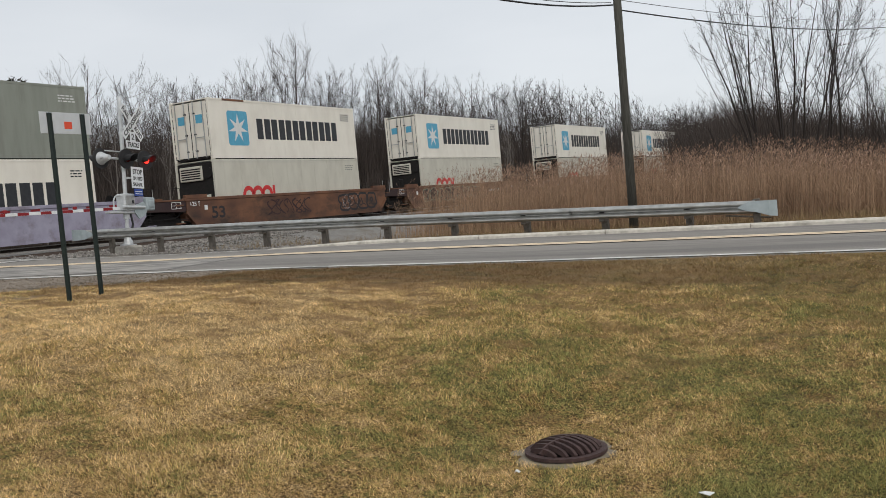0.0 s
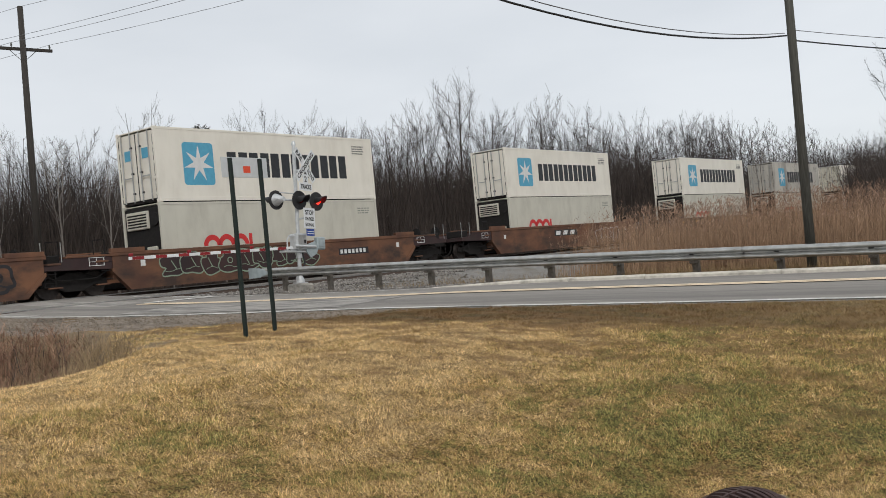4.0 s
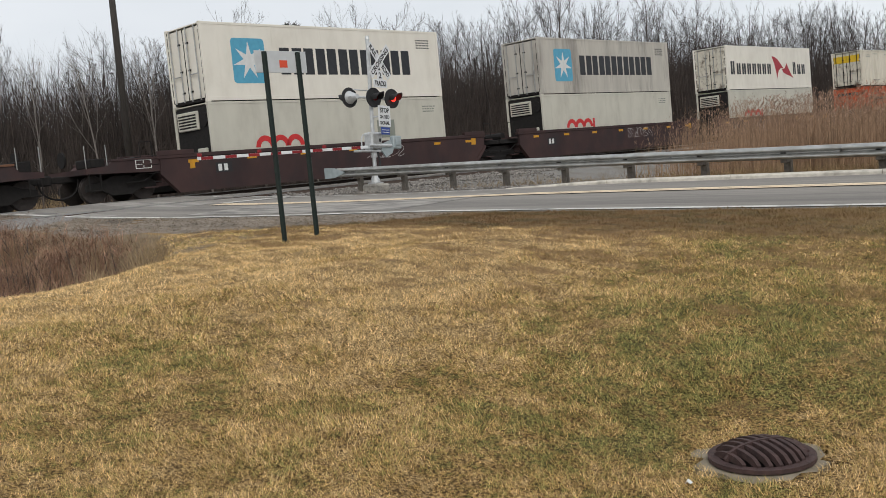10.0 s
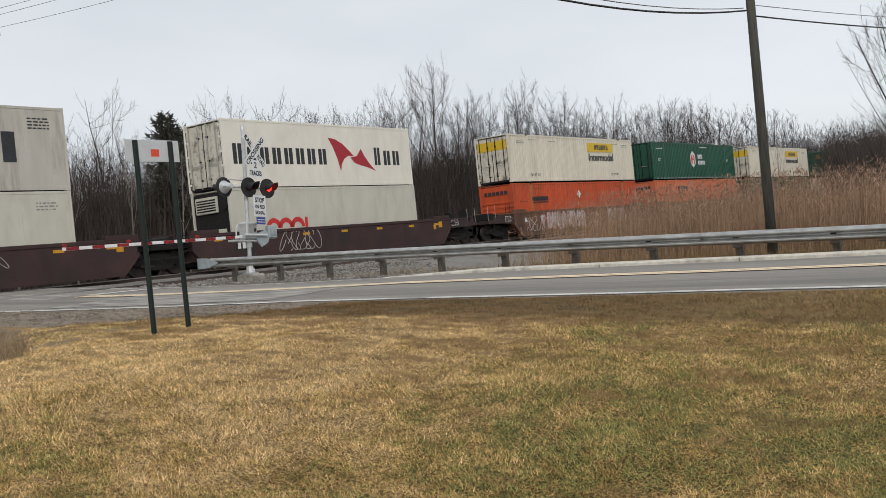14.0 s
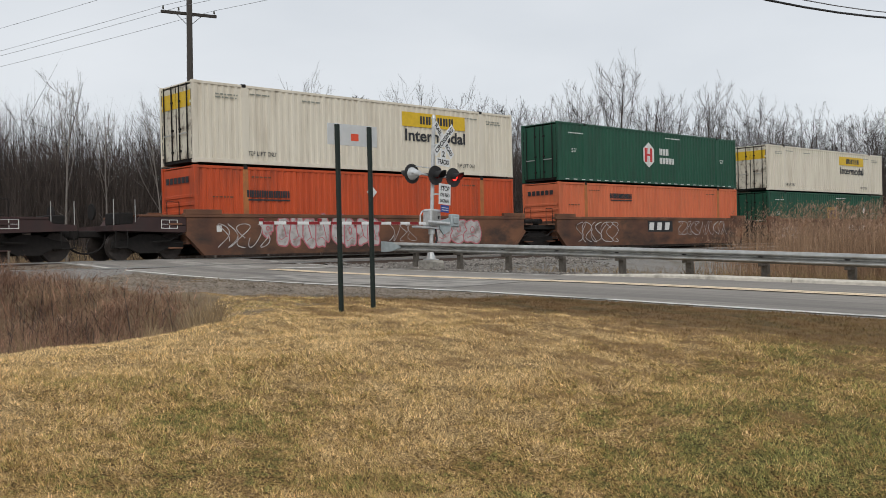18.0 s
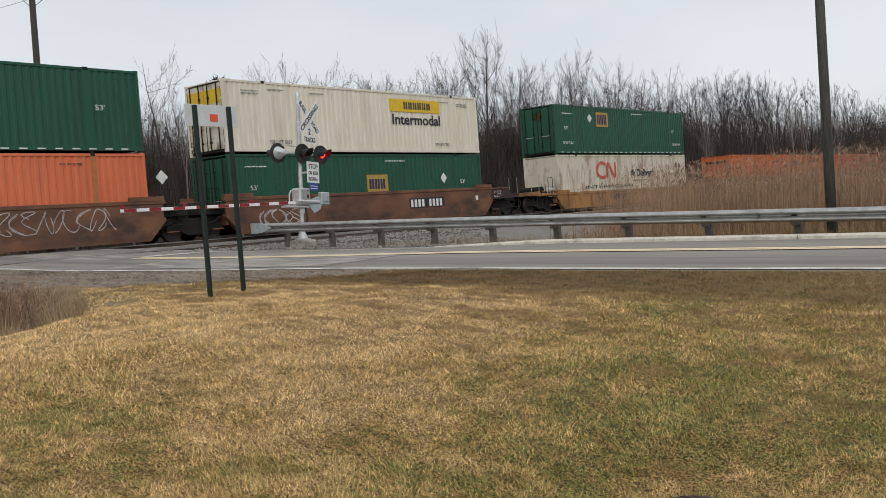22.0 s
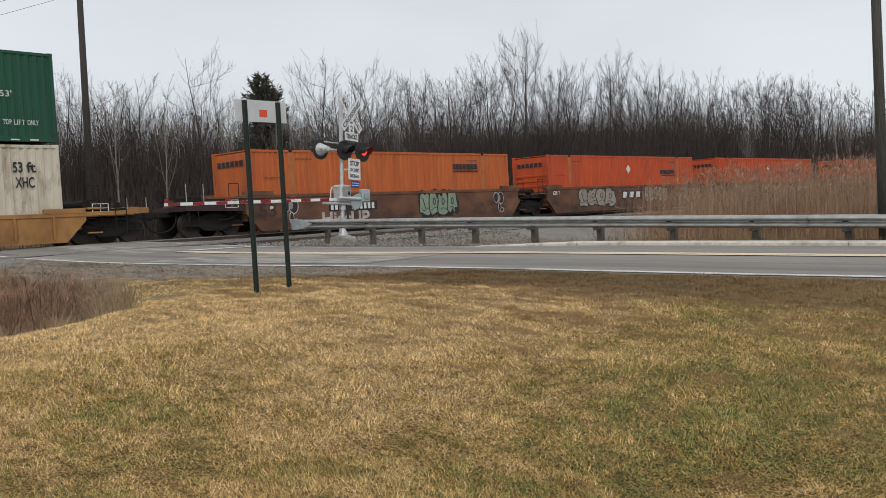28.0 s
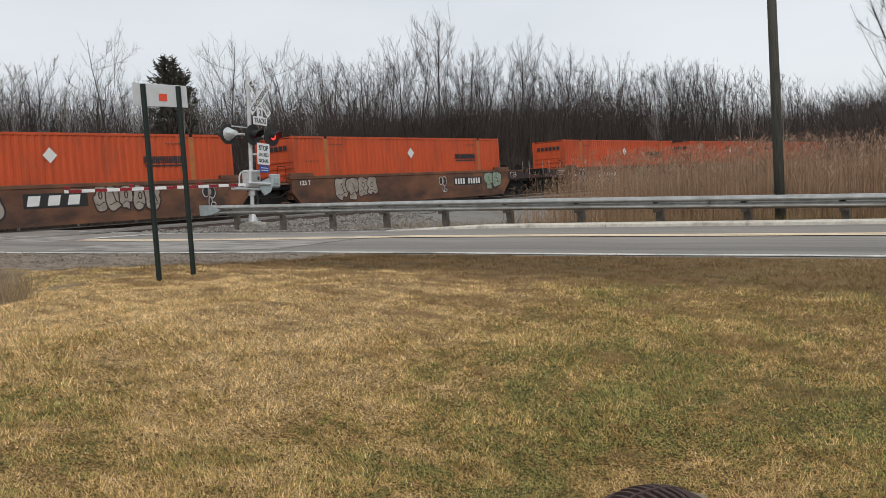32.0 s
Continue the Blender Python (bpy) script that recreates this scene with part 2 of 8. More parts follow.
    l.new(sm.outputs["Vector"], sn.inputs["Vector"])
    bank = n.new("ShaderNodeMapRange")
    bank.inputs["From Min"].default_value, bank.inputs["From Max"].default_value = 5.5, 11.5
    bank.inputs["To Min"].default_value, bank.inputs["To Max"].default_value = -0.13, 0.09
    l.new(sep.outputs["Y"], bank.inputs["Value"])
    sa = n.new("ShaderNodeMath")
    l.new(sn.outputs["Fac"], sa.inputs[0])
    l.new(bank.outputs["Result"], sa.inputs[1])
    sr = n.new("ShaderNodeValToRGB")
    sr.color_ramp.elements[0].position, sr.color_ramp.elements[0].color = 0.50, (0, 0, 0, 1)
    sr.color_ramp.elements[1].position, sr.color_ramp.elements[1].color = 0.62, (0.72, 0.72, 0.72, 1)
    l.new(sa.outputs[0], sr.inputs["Fac"])
    sc_ = n.new("ShaderNodeMix")
    sc_.data_type = "RGBA"
    sc_.inputs["B"].default_value = (0.205, 0.125, 0.062, 1)
    sr_w = n.new("ShaderNodeMath")
    sr_w.operation = "MULTIPLY"
    l.new(sr.outputs["Color"], sr_w.inputs[0])
    l.new(worn.outputs["Result"], sr_w.inputs[1])
    l.new(sr_w.outputs[0], sc_.inputs["Factor"])
    l.new(mc.outputs["Result"], sc_.inputs["A"])
    l.new(sc_.outputs["Result"], b.inputs["Base Color"])
    # thin, matted places all over and shade between tufts, a hand or two wide, put into the colour
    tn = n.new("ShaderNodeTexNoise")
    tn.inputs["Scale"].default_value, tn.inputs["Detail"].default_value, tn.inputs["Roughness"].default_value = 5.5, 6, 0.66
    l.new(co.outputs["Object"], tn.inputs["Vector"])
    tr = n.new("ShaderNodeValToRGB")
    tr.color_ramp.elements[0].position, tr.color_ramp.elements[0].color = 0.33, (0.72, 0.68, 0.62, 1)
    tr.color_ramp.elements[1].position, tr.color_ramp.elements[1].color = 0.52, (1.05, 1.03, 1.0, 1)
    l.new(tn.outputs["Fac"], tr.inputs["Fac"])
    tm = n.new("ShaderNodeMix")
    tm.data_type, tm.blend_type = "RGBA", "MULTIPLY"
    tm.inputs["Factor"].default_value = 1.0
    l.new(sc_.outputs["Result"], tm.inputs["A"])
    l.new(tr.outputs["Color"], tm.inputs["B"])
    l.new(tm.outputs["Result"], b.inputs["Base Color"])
    b.inputs["Roughness"].default_value, b.inputs["Specular IOR Level"].default_value = 0.9, 0.15
    return m


def glow(name, col, strength):
    m = bpy.data.materials.new(name)
    m.use_nodes = True
    b = m.node_tree.nodes["Principled BSDF"]
    b.inputs["Base Color"].default_value = (*col, 1)
    b.inputs["Emission Color"].default_value = (*col, 1)
    b.inputs["Emission Strength"].default_value = strength
    return m


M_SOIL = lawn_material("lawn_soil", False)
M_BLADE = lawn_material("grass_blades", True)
M_FIELD = mat("field_litter", (0.24, 0.17, 0.095), (0.13, 0.09, 0.052), 0.95, scale=3, bump=0.6, fine=30, dirt=(0.055, 0.042, 0.03), dirt_scale=0.6)
M_ASPHALT = mat("worn_asphalt", (0.285, 0.262, 0.232), (0.195, 0.179, 0.160), 0.95, scale=9, bump=0.3, fine=160, dirt=(0.145, 0.134, 0.123), dirt_amt=0.8, dirt_scale=0.62, stretch=(0.05, 1.3, 1))
M_PATCH = mat("crossing_patch", (0.36, 0.335, 0.30), (0.235, 0.22, 0.20), 0.95, scale=2.2, bump=0.35, fine=120, dirt=(0.13, 0.122, 0.115), dirt_amt=0.85, dirt_scale=1.1, stretch=(0.5, 1.4, 1))
M_SHOULDER = mat("gravel_shoulder", (0.29, 0.238, 0.185), (0.14, 0.112, 0.085), 0.95, scale=11, bump=1.0, fine=40, dirt=(0.085, 0.068, 0.05), dirt_amt=0.85, dirt_scale=1.3, stretch=(0.6, 1.5, 1))
M_WHITE_LINE = mat("worn_white_line", (0.70, 0.68, 0.63), (0.50, 0.48, 0.44), 0.95, scale=14, bump=0.1, dirt=(0.23, 0.22, 0.205), dirt_amt=1.0, dirt_scale=1.6)
M_YELLOW_LINE = mat("worn_yellow_line", (0.80, 0.64, 0.45), (0.70, 0.54, 0.36), 0.85, scale=20, bump=0.1, dirt=(0.38, 0.34, 0.28), dirt_amt=0.35, dirt_scale=3)
M_CONCRETE = mat("kerb_concrete", (0.66, 0.61, 0.53), (0.52, 0.48, 0.41), 0.9, scale=10, bump=0.3, fine=90, dirt=(0.22, 0.20, 0.17), dirt_amt=0.6, dirt_scale=2)
M_BALLAST = mat("ballast_stone", (0.30, 0.275, 0.245), (0.15, 0.135, 0.12), 0.95, scale=14, bump=0.4, island=0.45)
M_BED = mat("ballast_bed", (0.30, 0.28, 0.255), (0.13, 0.12, 0.11), 0.95, scale=16, bump=1.0, fine=26, dirt=(0.12, 0.095, 0.07), dirt_scale=0.7)
M_GRAVEL = mat("grey_gravel_ground", (0.29, 0.275, 0.255), (0.12, 0.112, 0.10), 0.95, scale=18, bump=1.0, fine=34, dirt=(0.14, 0.115, 0.08), dirt_amt=0.8, dirt_scale=0.9)
M_TIE = mat("timber_tie", (0.075, 0.058, 0.045), (0.045, 0.036, 0.03), 0.95, scale=12, bump=0.4)
M_RAIL = mat("rusty_rail", (0.095, 0.066, 0.050), (0.062, 0.046, 0.038), 0.7, 0.3, scale=20)
M_RAILHEAD = mat("polished_rail_head", (0.5, 0.49, 0.47), (0.36, 0.35, 0.34), 0.35, 0.9, scale=30, bump=0.05)
M_GALV = mat("galvanised_steel", (0.50, 0.50, 0.48), (0.36, 0.36, 0.345), 0.42, 0.72, scale=5, bump=0.08, dirt=(0.25, 0.225, 0.19), dirt_amt=0.55, dirt_scale=1.6)
M_GALV_END = mat("bluish_end_terminal", (0.42, 0.47, 0.48), (0.33, 0.38, 0.39), 0.55, 0.3, scale=6, bump=0.08)
M_POST = mat("weathered_post", (0.17, 0.15, 0.125), (0.11, 0.095, 0.08), 0.9, scale=16, bump=0.3)
M_GREEN_POST = mat("dark_green_post", (0.014, 0.025, 0.020), (0.010, 0.017, 0.015), 0.6, 0.2, scale=20, bump=0.1)
M_SIGN_BACK = mat("sign_white", (0.60, 0.62, 0.63), (0.54, 0.56, 0.57), 0.5, 0.1, scale=8, bump=0.04)
M_RED_PAINT = mat("red_sticker", (0.75, 0.09, 0.035), (0.65, 0.07, 0.03), 0.5, bump=0)
M_MAST = mat("aluminium_mast", (0.62, 0.63, 0.63), (0.50, 0.51, 0.51), 0.45, 0.45, scale=10, bump=0.05)
M_WHITE = mat("reflective_white", (0.78, 0.79, 0.79), (0.70, 0.71, 0.71), 0.5, scale=5, bump=0.03, dirt=(0.45, 0.44, 0.42), dirt_amt=0.35)
M_BLACK = mat("black_paint", (0.018, 0.018, 0.019), (0.028, 0.027, 0.027), 0.6, scale=8, bump=0.05)
M_RED_STRIPE = mat("reflective_red", (0.27, 0.014, 0.018), (0.20, 0.011, 0.014), 0.5, bump=0.03)
M_BLUE = mat("blue_plate", (0.03, 0.07, 0.30), (0.025, 0.06, 0.25), 0.5, bump=0)
M_LAMP_RED = glow("lit_red_lens", (1.0, 0.03, 0.02), 3.2)
M_LENS = mat("dark_red_lens", (0.10, 0.008, 0.008), (0.07, 0.006, 0.006), 0.2, bump=0)
M_FOOTING = mat("rough_footing_concrete", (0.44, 0.41, 0.36), (0.30, 0.28, 0.245), 0.95, scale=9, bump=0.6, fine=50, dirt=(0.16, 0.14, 0.115), dirt_scale=2.5)
M_IRON = mat("rusty_cast_iron", (0.085, 0.050, 0.045), (0.050, 0.031, 0.029), 0.8, 0.25, scale=18, bump=0.3, fine=120)
M_DARK_HOLE = mat("drain_shaft", (0.02, 0.018, 0.016), (0.012, 0.011, 0.01), 0.95, bump=0.1)
M_COLLAR = mat("sandy_concrete_collar", (0.30, 0.25, 0.18), (0.20, 0.165, 0.115), 0.95, scale=9, bump=0.5, dirt=(0.17, 0.15, 0.10), dirt_scale=5)
M_POLE_DARK = mat("dark_pole_wood", (0.062, 0.054, 0.047), (0.034, 0.030, 0.027), 0.92, scale=9, bump=0.35, stretch=(6, 6, 0.35))
M_POLE = mat("weathered_pole_wood", (0.115, 0.112, 0.097), (0.060, 0.059, 0.050), 0.92, scale=9, bump=0.35, stretch=(6, 6, 0.35), dirt=(0.07, 0.078, 0.062), dirt_amt=0.5)
M_WIRE = mat("black_cable", (0.02, 0.02, 0.021), None, 0.6, bump=0)
M_WIRE_GREY = mat("bare_wire", (0.20, 0.20, 0.21), None, 0.5, 0.3, bump=0)
M_BARK = mat("grey_bark", (0.076, 0.060, 0.053), (0.046, 0.037, 0.033), 0.95, scale=6, bump=0.3, stretch=(3, 3, 0.5), island=0.25)
M_BARK_DARK = mat("dark_bark", (0.040, 0.032, 0.028), (0.024, 0.019, 0.017), 0.95, scale=6, bump=0.3, stretch=(3, 3, 0.5), island=0.3)
M_BIRCH = mat("pale_bark", (0.26, 0.235, 0.21), (0.15, 0.13, 0.115), 0.9, scale=5, bump=0.2, stretch=(2, 2, 6))
M_NEEDLE = mat("pine_needles", (0.040, 0.040, 0.030), (0.058, 0.054, 0.042), 0.9, scale=3, bump=0, island=0.4)
M_BRUSH = mat("thicket_twigs", (0.082, 0.064, 0.055), (0.046, 0.036, 0.031), 0.95, scale=1.0, bump=0, island=0.3)
M_REED = mat("reed_stems", (0.40, 0.265, 0.170), (0.24, 0.155, 0.099), 0.9, scale=0.8, bump=0, island=0.4, spec=0.2)
M_PLUME = mat("reed_plumes", (0.42, 0.285, 0.205), (0.22, 0.138, 0.098), 0.95, scale=3.2, bump=0, island=0.4, spec=0.1)
M_WEED = mat("dead_weeds", (0.40, 0.245, 0.165), (0.125, 0.072, 0.052), 0.95, scale=1.5, bump=0, island=0.62, spec=0.1)
M_STRAW = mat("straw_tuft", (0.33, 0.235, 0.125), (0.22, 0.155, 0.085), 0.95, scale=1.5, bump=0, island=0.3, spec=0.1)

M_STRAW_PALE = mat("pale_straw", (0.40, 0.30, 0.18), (0.24, 0.17, 0.10), 0.95, scale=1.5, bump=0, island=0.3, spec=0.1)

# train
V_STREAK = (1.4, 1.4, 0.22)
M_REEFER = mat("white_reefer_paint", (0.81, 0.765, 0.67), (0.75, 0.705, 0.615), 0.5, scale=2.5, bump=0.04, dirt=(0.50, 0.44, 0.35), dirt_amt=0.22, dirt_scale=1.1, stretch=(0.8, 0.8, 0.35))
M_REEFER_DIRTY = mat("sooty_reefer_paint", (0.54, 0.505, 0.44), (0.43, 0.40, 0.35), 0.6, scale=1.5, bump=0.04, dirt=(0.17, 0.15, 0.13), dirt_amt=0.7, dirt_scale=0.8, stretch=V_STREAK)
M_GREYBOX = mat("pale_grey_reefer_paint", (0.585, 0.56, 0.475), (0.52, 0.495, 0.42), 0.55, scale=2, bump=0.04, dirt=(0.35, 0.32, 0.26), dirt_amt=0.22, dirt_scale=1.0, stretch=(0.8, 0.8, 0.35))
M_OLIVEGREY = mat("olive_grey_paint", (0.27, 0.285, 0.24), (0.23, 0.245, 0.205), 0.55, scale=2, bump=0.04, dirt=(0.15, 0.14, 0.12), dirt_amt=0.4, stretch=V_STREAK)
M_CREAM = mat("cream_container_paint", (0.72, 0.665, 0.555), (0.65, 0.595, 0.49), 0.55, scale=2, bump=0.04, dirt=(0.42, 0.35, 0.26), dirt_amt=0.32, dirt_scale=1.3, stretch=V_STREAK)
M_ORANGE = mat("orange_container_paint", (0.56, 0.083, 0.020), (0.47, 0.066, 0.017), 0.5, scale=2, bump=0.05, dirt=(0.24, 0.055, 0.025), dirt_amt=0.6, dirt_scale=1.4, stretch=V_STREAK)
M_ORANGE_POST = mat("weathered_orange_post", (0.46, 0.17, 0.05), (0.36, 0.13, 0.045), 0.65, scale=3, bump=0.06, dirt=(0.20, 0.10, 0.05), dirt_amt=0.7, dirt_scale=2.5)
M_ORANGE_WORN = mat("worn_orange_paint", (0.54, 0.135, 0.030), (0.44, 0.10, 0.025), 0.6, scale=2, bump=0.05, dirt=(0.25, 0.085, 0.035), dirt_amt=0.6, dirt_scale=1.6, stretch=V_STREAK)
M_ORANGE_LIGHT = mat("faded_orange_paint", (0.66, 0.172, 0.076), (0.57, 0.135, 0.058), 0.6, scale=2, bump=0.04, dirt=(0.40, 0.13, 0.06), dirt_amt=0.5, dirt_scale=1.4, stretch=V_STREAK)
M_GREEN = mat("dark_green_container_paint", (0.010, 0.082, 0.045), (0.008, 0.066, 0.037), 0.5, scale=2, bump=0.04, dirt=(0.02, 0.045, 0.03), dirt_amt=0.5, dirt_scale=1.4, stretch=V_STREAK)
M_DOOR_WORN = mat("worn_door_paint", (0.70, 0.66, 0.55), (0.56, 0.51, 0.41), 0.65, scale=3, bump=0.08, dirt=(0.12, 0.085, 0.06), dirt_amt=0.95, dirt_scale=2.6, stretch=(1, 1, 0.8))
M_RUSTWHITE = mat("rust_stained_white_paint", (0.62, 0.57, 0.47), (0.50, 0.45, 0.36), 0.65, scale=2, bump=0.06, dirt=(0.20, 0.125, 0.07), dirt_amt=0.75, dirt_scale=1.5, stretch=(1.2, 1.2, 0.42))
M_CAR_BROWN = mat("rusty_brown_car_paint", (0.20, 0.092, 0.048), (0.090, 0.043, 0.029), 0.8, scale=1.3, bump=0.12, dirt=(0.040, 0.029, 0.024), dirt_amt=0.85, dirt_scale=0.8, stretch=(1, 0.55, 1.1))
M_CAR_MAROON = mat("dark_maroon_car_paint", (0.060, 0.030, 0.027), (0.034, 0.018, 0.018), 0.75, scale=1.4, bump=0.1, dirt=(0.03, 0.022, 0.022), dirt_amt=0.7, stretch=(1, 0.7, 0.5))
M_CAR_YELLOW = mat("faded_yellow_brown_car_paint", (0.37, 0.19, 0.062), (0.26, 0.125, 0.045), 0.75, scale=2.5, bump=0.1, dirt=(0.10, 0.055, 0.032), dirt_amt=0.8, dirt_scale=0.9, stretch=(1, 0.7, 0.5))
M_CAR_LILAC = mat("pale_lilac_car_paint", (0.34, 0.32, 0.40), (0.27, 0.25, 0.32), 0.7, scale=2.5, bump=0.1, dirt=(0.14, 0.11, 0.11), dirt_amt=0.6)
M_UNDER = mat("sooty_running_gear", (0.018, 0.015, 0.014), (0.010, 0.009, 0.008), 0.9, 0.1, scale=9, bump=0.2)
M_WHEEL = mat("wheel_steel", (0.06, 0.05, 0.045), (0.04, 0.033, 0.03), 0.65, 0.4, scale=9, bump=0.1)
M_SKY_BLUE = mat("sky_blue_panel", (0.10, 0.38, 0.54), (0.085, 0.33, 0.48), 0.5, bump=0.02)
M_LOGO_WHITE = mat("logo_white", (0.72, 0.72, 0.70), (0.64, 0.64, 0.62), 0.5, bump=0.02)
M_LOGO_BLACK = mat("logo_black", (0.022, 0.024, 0.028), (0.034, 0.035, 0.038), 0.55, bump=0.02)
M_LOGO_RED = mat("logo_red", (0.62, 0.035, 0.035), (0.52, 0.03, 0.03), 0.5, bump=0.02)
M_LOGO_CRIMSON = mat("logo_crimson", (0.40, 0.022, 0.035), (0.34, 0.02, 0.03), 0.5, bump=0.02)
M_LOGO_YELLOW = mat("logo_yellow", (0.72, 0.47, 0.02), (0.62, 0.40, 0.018), 0.5, bump=0.02)
M_LOGO_GOLD = mat("logo_gold", (0.42, 0.27, 0.06), (0.36, 0.22, 0.05), 0.55, bump=0.02)
M_LOGO_NAVY = mat("logo_navy", (0.015, 0.022, 0.07), None, 0.55, bump=0)
M_GRAF_WHITE = mat("sprayed_white", (0.52, 0.50, 0.49), (0.36, 0.33, 0.32), 0.8, scale=3, bump=0.03, dirt=(0.20, 0.13, 0.11), dirt_amt=0.7, dirt_scale=3)
M_GRAF_PINK = mat("sprayed_pink", (0.50, 0.12, 0.15), (0.42, 0.16, 0.17), 0.8, scale=4, bump=0)
M_GRAF_GREEN = mat("sprayed_grey_green", (0.26, 0.33, 0.24), (0.20, 0.25, 0.19), 0.8, scale=4, bump=0)
M_GRAF_DARK = mat("sprayed_black", (0.03, 0.028, 0.03), None, 0.8, bump=0)
M_GRAF_BEIGE = mat("sprayed_beige_grey", (0.36, 0.32, 0.27), (0.27, 0.235, 0.20), 0.8, scale=3, bump=0.03, dirt=(0.17, 0.11, 0.08), dirt_amt=0.6, dirt_scale=2.5)
M_LOGO_FADED = mat("faded_logo_red", (0.56, 0.075, 0.05), (0.45, 0.085, 0.06), 0.6, scale=3, bump=0.02, dirt=(0.48, 0.36, 0.28), dirt_amt=0.5, dirt_scale=2.5)
M_REFLECT = mat("amber_reflector", (0.62, 0.30, 0.02), (0.52, 0.25, 0.02), 0.4, bump=0)

# minivan
M_VAN = mat("black_car_paint", (0.004, 0.005, 0.0055), (0.005, 0.006, 0.0065), 0.13, 0.0, scale=3, bump=0, spec=0.42)
M_GLASS_DARK = mat("tinted_glass", (0.012, 0.016, 0.017), None, 0.06, bump=0, spec=0.7)
# the sky's reflection in the screen is put into its near-white base colour
M_SCREEN = mat("windscreen_sky_pale", (0.90, 0.92, 0.93), (0.86, 0.88, 0.89), 0.28, 0.55, bump=0, spec=1.0)
M_CHROME = mat("bright_trim", (0.80, 0.81, 0.82), None, 0.35, 0.8, bump=0)
M_ALLOY = mat("alloy_rim", (0.74, 0.75, 0.76), None, 0.35, 0.45, bump=0)
M_TYRE = mat("tyre_rubber", (0.010, 0.010, 0.010), (0.015, 0.0145, 0.014), 0.9, scale=20, bump=0.1)
M_LAMP_CLEAR = mat("clear_headlamp", (0.86, 0.88, 0.89), None, 0.12, 0.1, bump=0, spec=0.8)
M_AMBER = mat("amber_lamp", (0.75, 0.20, 0.03), None, 0.25, bump=0)


# ---- mesh tools ----
class Geo:
    """Gathers vertices and faces of one part."""

    def __init__(self):
        self.v, self.f = [], []

    def add(self, verts, faces):
        o = len(self.v)
        self.v += [tuple(p) for p in verts]
        self.f += [tuple(i + o for i in q) for q in faces]
        return self

    def box(self, x0, x1, y0, y1, z0, z1, c=0.0):
        """A box, with chamfered edges where c is given."""
        if c <= 0:
            v = [(x, y, z) for x in (x0, x1) for y in (y0, y1) for z in (z0, z1)]
            return self.add(v, [(0, 1, 3, 2), (4, 6, 7, 5), (0, 4, 5, 1), (2, 3, 7, 6), (0, 2, 6, 4), (1, 5, 7, 3)])
        c = min(c, 0.45 * min(x1 - x0, y1 - y0, z1 - z0))
        bm = bmesh.new()
        pts = []
        for sx in (0, 1):
            for sy in (0, 1):
                for sz in (0, 1):
                    p = [(x0, x1)[sx], (y0, y1)[sy], (z0, z1)[sz]]
                    d = [(1, -1)[sx], (1, -1)[sy], (1, -1)[sz]]
                    for k in range(3):
                        pts.append([p[j] + (0 if j == k else d[j] * c) for j in range(3)])
        for p in pts:
            bm.verts.new(p)
        bmesh.ops.convex_hull(bm, input=bm.verts)
        bm.verts.index_update()
        self.add([tuple(v.co) for v in bm.verts], [tuple(v.index for v in f.verts) for f in bm.faces])
        bm.free()
        return self

    def tube(self, p0, p1, r0, r1=None, n=8, caps=True):
        p0, p1 = Vector(p0), Vector(p1)
        r1 = r0 if r1 is None else r1
        q = (p1 - p0).to_track_quat("Z", "Y").to_matrix()
        v = []
        for p, r in ((p0, r0), (p1, r1)):
            v += [p + q @ Vector((r * math.cos(2 * math.pi * i / n), r * math.sin(2 * math.pi * i / n), 0)) for i in range(n)]
        f = [(i, (i + 1) % n, n + (i + 1) % n, n + i) for i in range(n)]
        if caps:
            f += [tuple(range(n - 1, -1, -1)), tuple(range(n, 2 * n))]
        return self.add(v, f)

    def path(self, pts, r, n=6):
        for a, b in zip(pts, pts[1:]):
            self.tube(a, b, r, r, n)
        return self

    def extrude(self, prof, axis, a, b):
        """A closed outline of (p, q) pulled along x, y or z from a to b."""
        def at(p, q, s):
            return {"x": (s, p, q), "y": (p, s, q), "z": (p, q, s)}[axis]
        n = len(prof)
        v = [at(p, q, a) for p, q in prof] + [at(p, q, b) for p, q in prof]
        f = [(i, (i + 1) % n, n + (i + 1) % n, n + i) for i in range(n)] + [tuple(range(n - 1, -1, -1)), tuple(range(n, 2 * n))]
        return self.add(v, f)

    def ring(self, c, r0, r1, z0, z1, n=32):
        """A flat ring about a vertical axis."""
        v = []
        for r, z in ((r0, z0), (r1, z0), (r1, z1), (r0, z1)):
            v += [(c[0] + r * math.cos(2 * math.pi * i / n), c[1] + r * math.sin(2 * math.pi * i / n), z) for i in range(n)]
        f = []
        for k in range(4):
            f += [(k * n + i, k * n + (i + 1) % n, ((k + 1) % 4) * n + (i + 1) % n, ((k + 1) % 4) * n + i) for i in range(n)]
        return self.add(v, f)

    def mesh(self, name, material, smooth=False):
        me = bpy.data.meshes.new(name)
        me.from_pydata(self.v, [], self.f)
        bm = bmesh.new()
        bm.from_mesh(me)
        bmesh.ops.recalc_face_normals(bm, faces=bm.faces)
        bm.to_mesh(me)
        bm.free()
        if smooth:
            for p in me.polygons:
                p.use_smooth = True
        me.materials.append(material)
        return me


def part(name, geo, material, parent=None, label="", smooth=False):
    """One mesh object, under a thing or a part where parent is given."""
    ob = new(name, geo.mesh(name, material, smooth) if isinstance(geo, Geo) else geo)
    ob.parent = parent
    return tagged(ob, label)


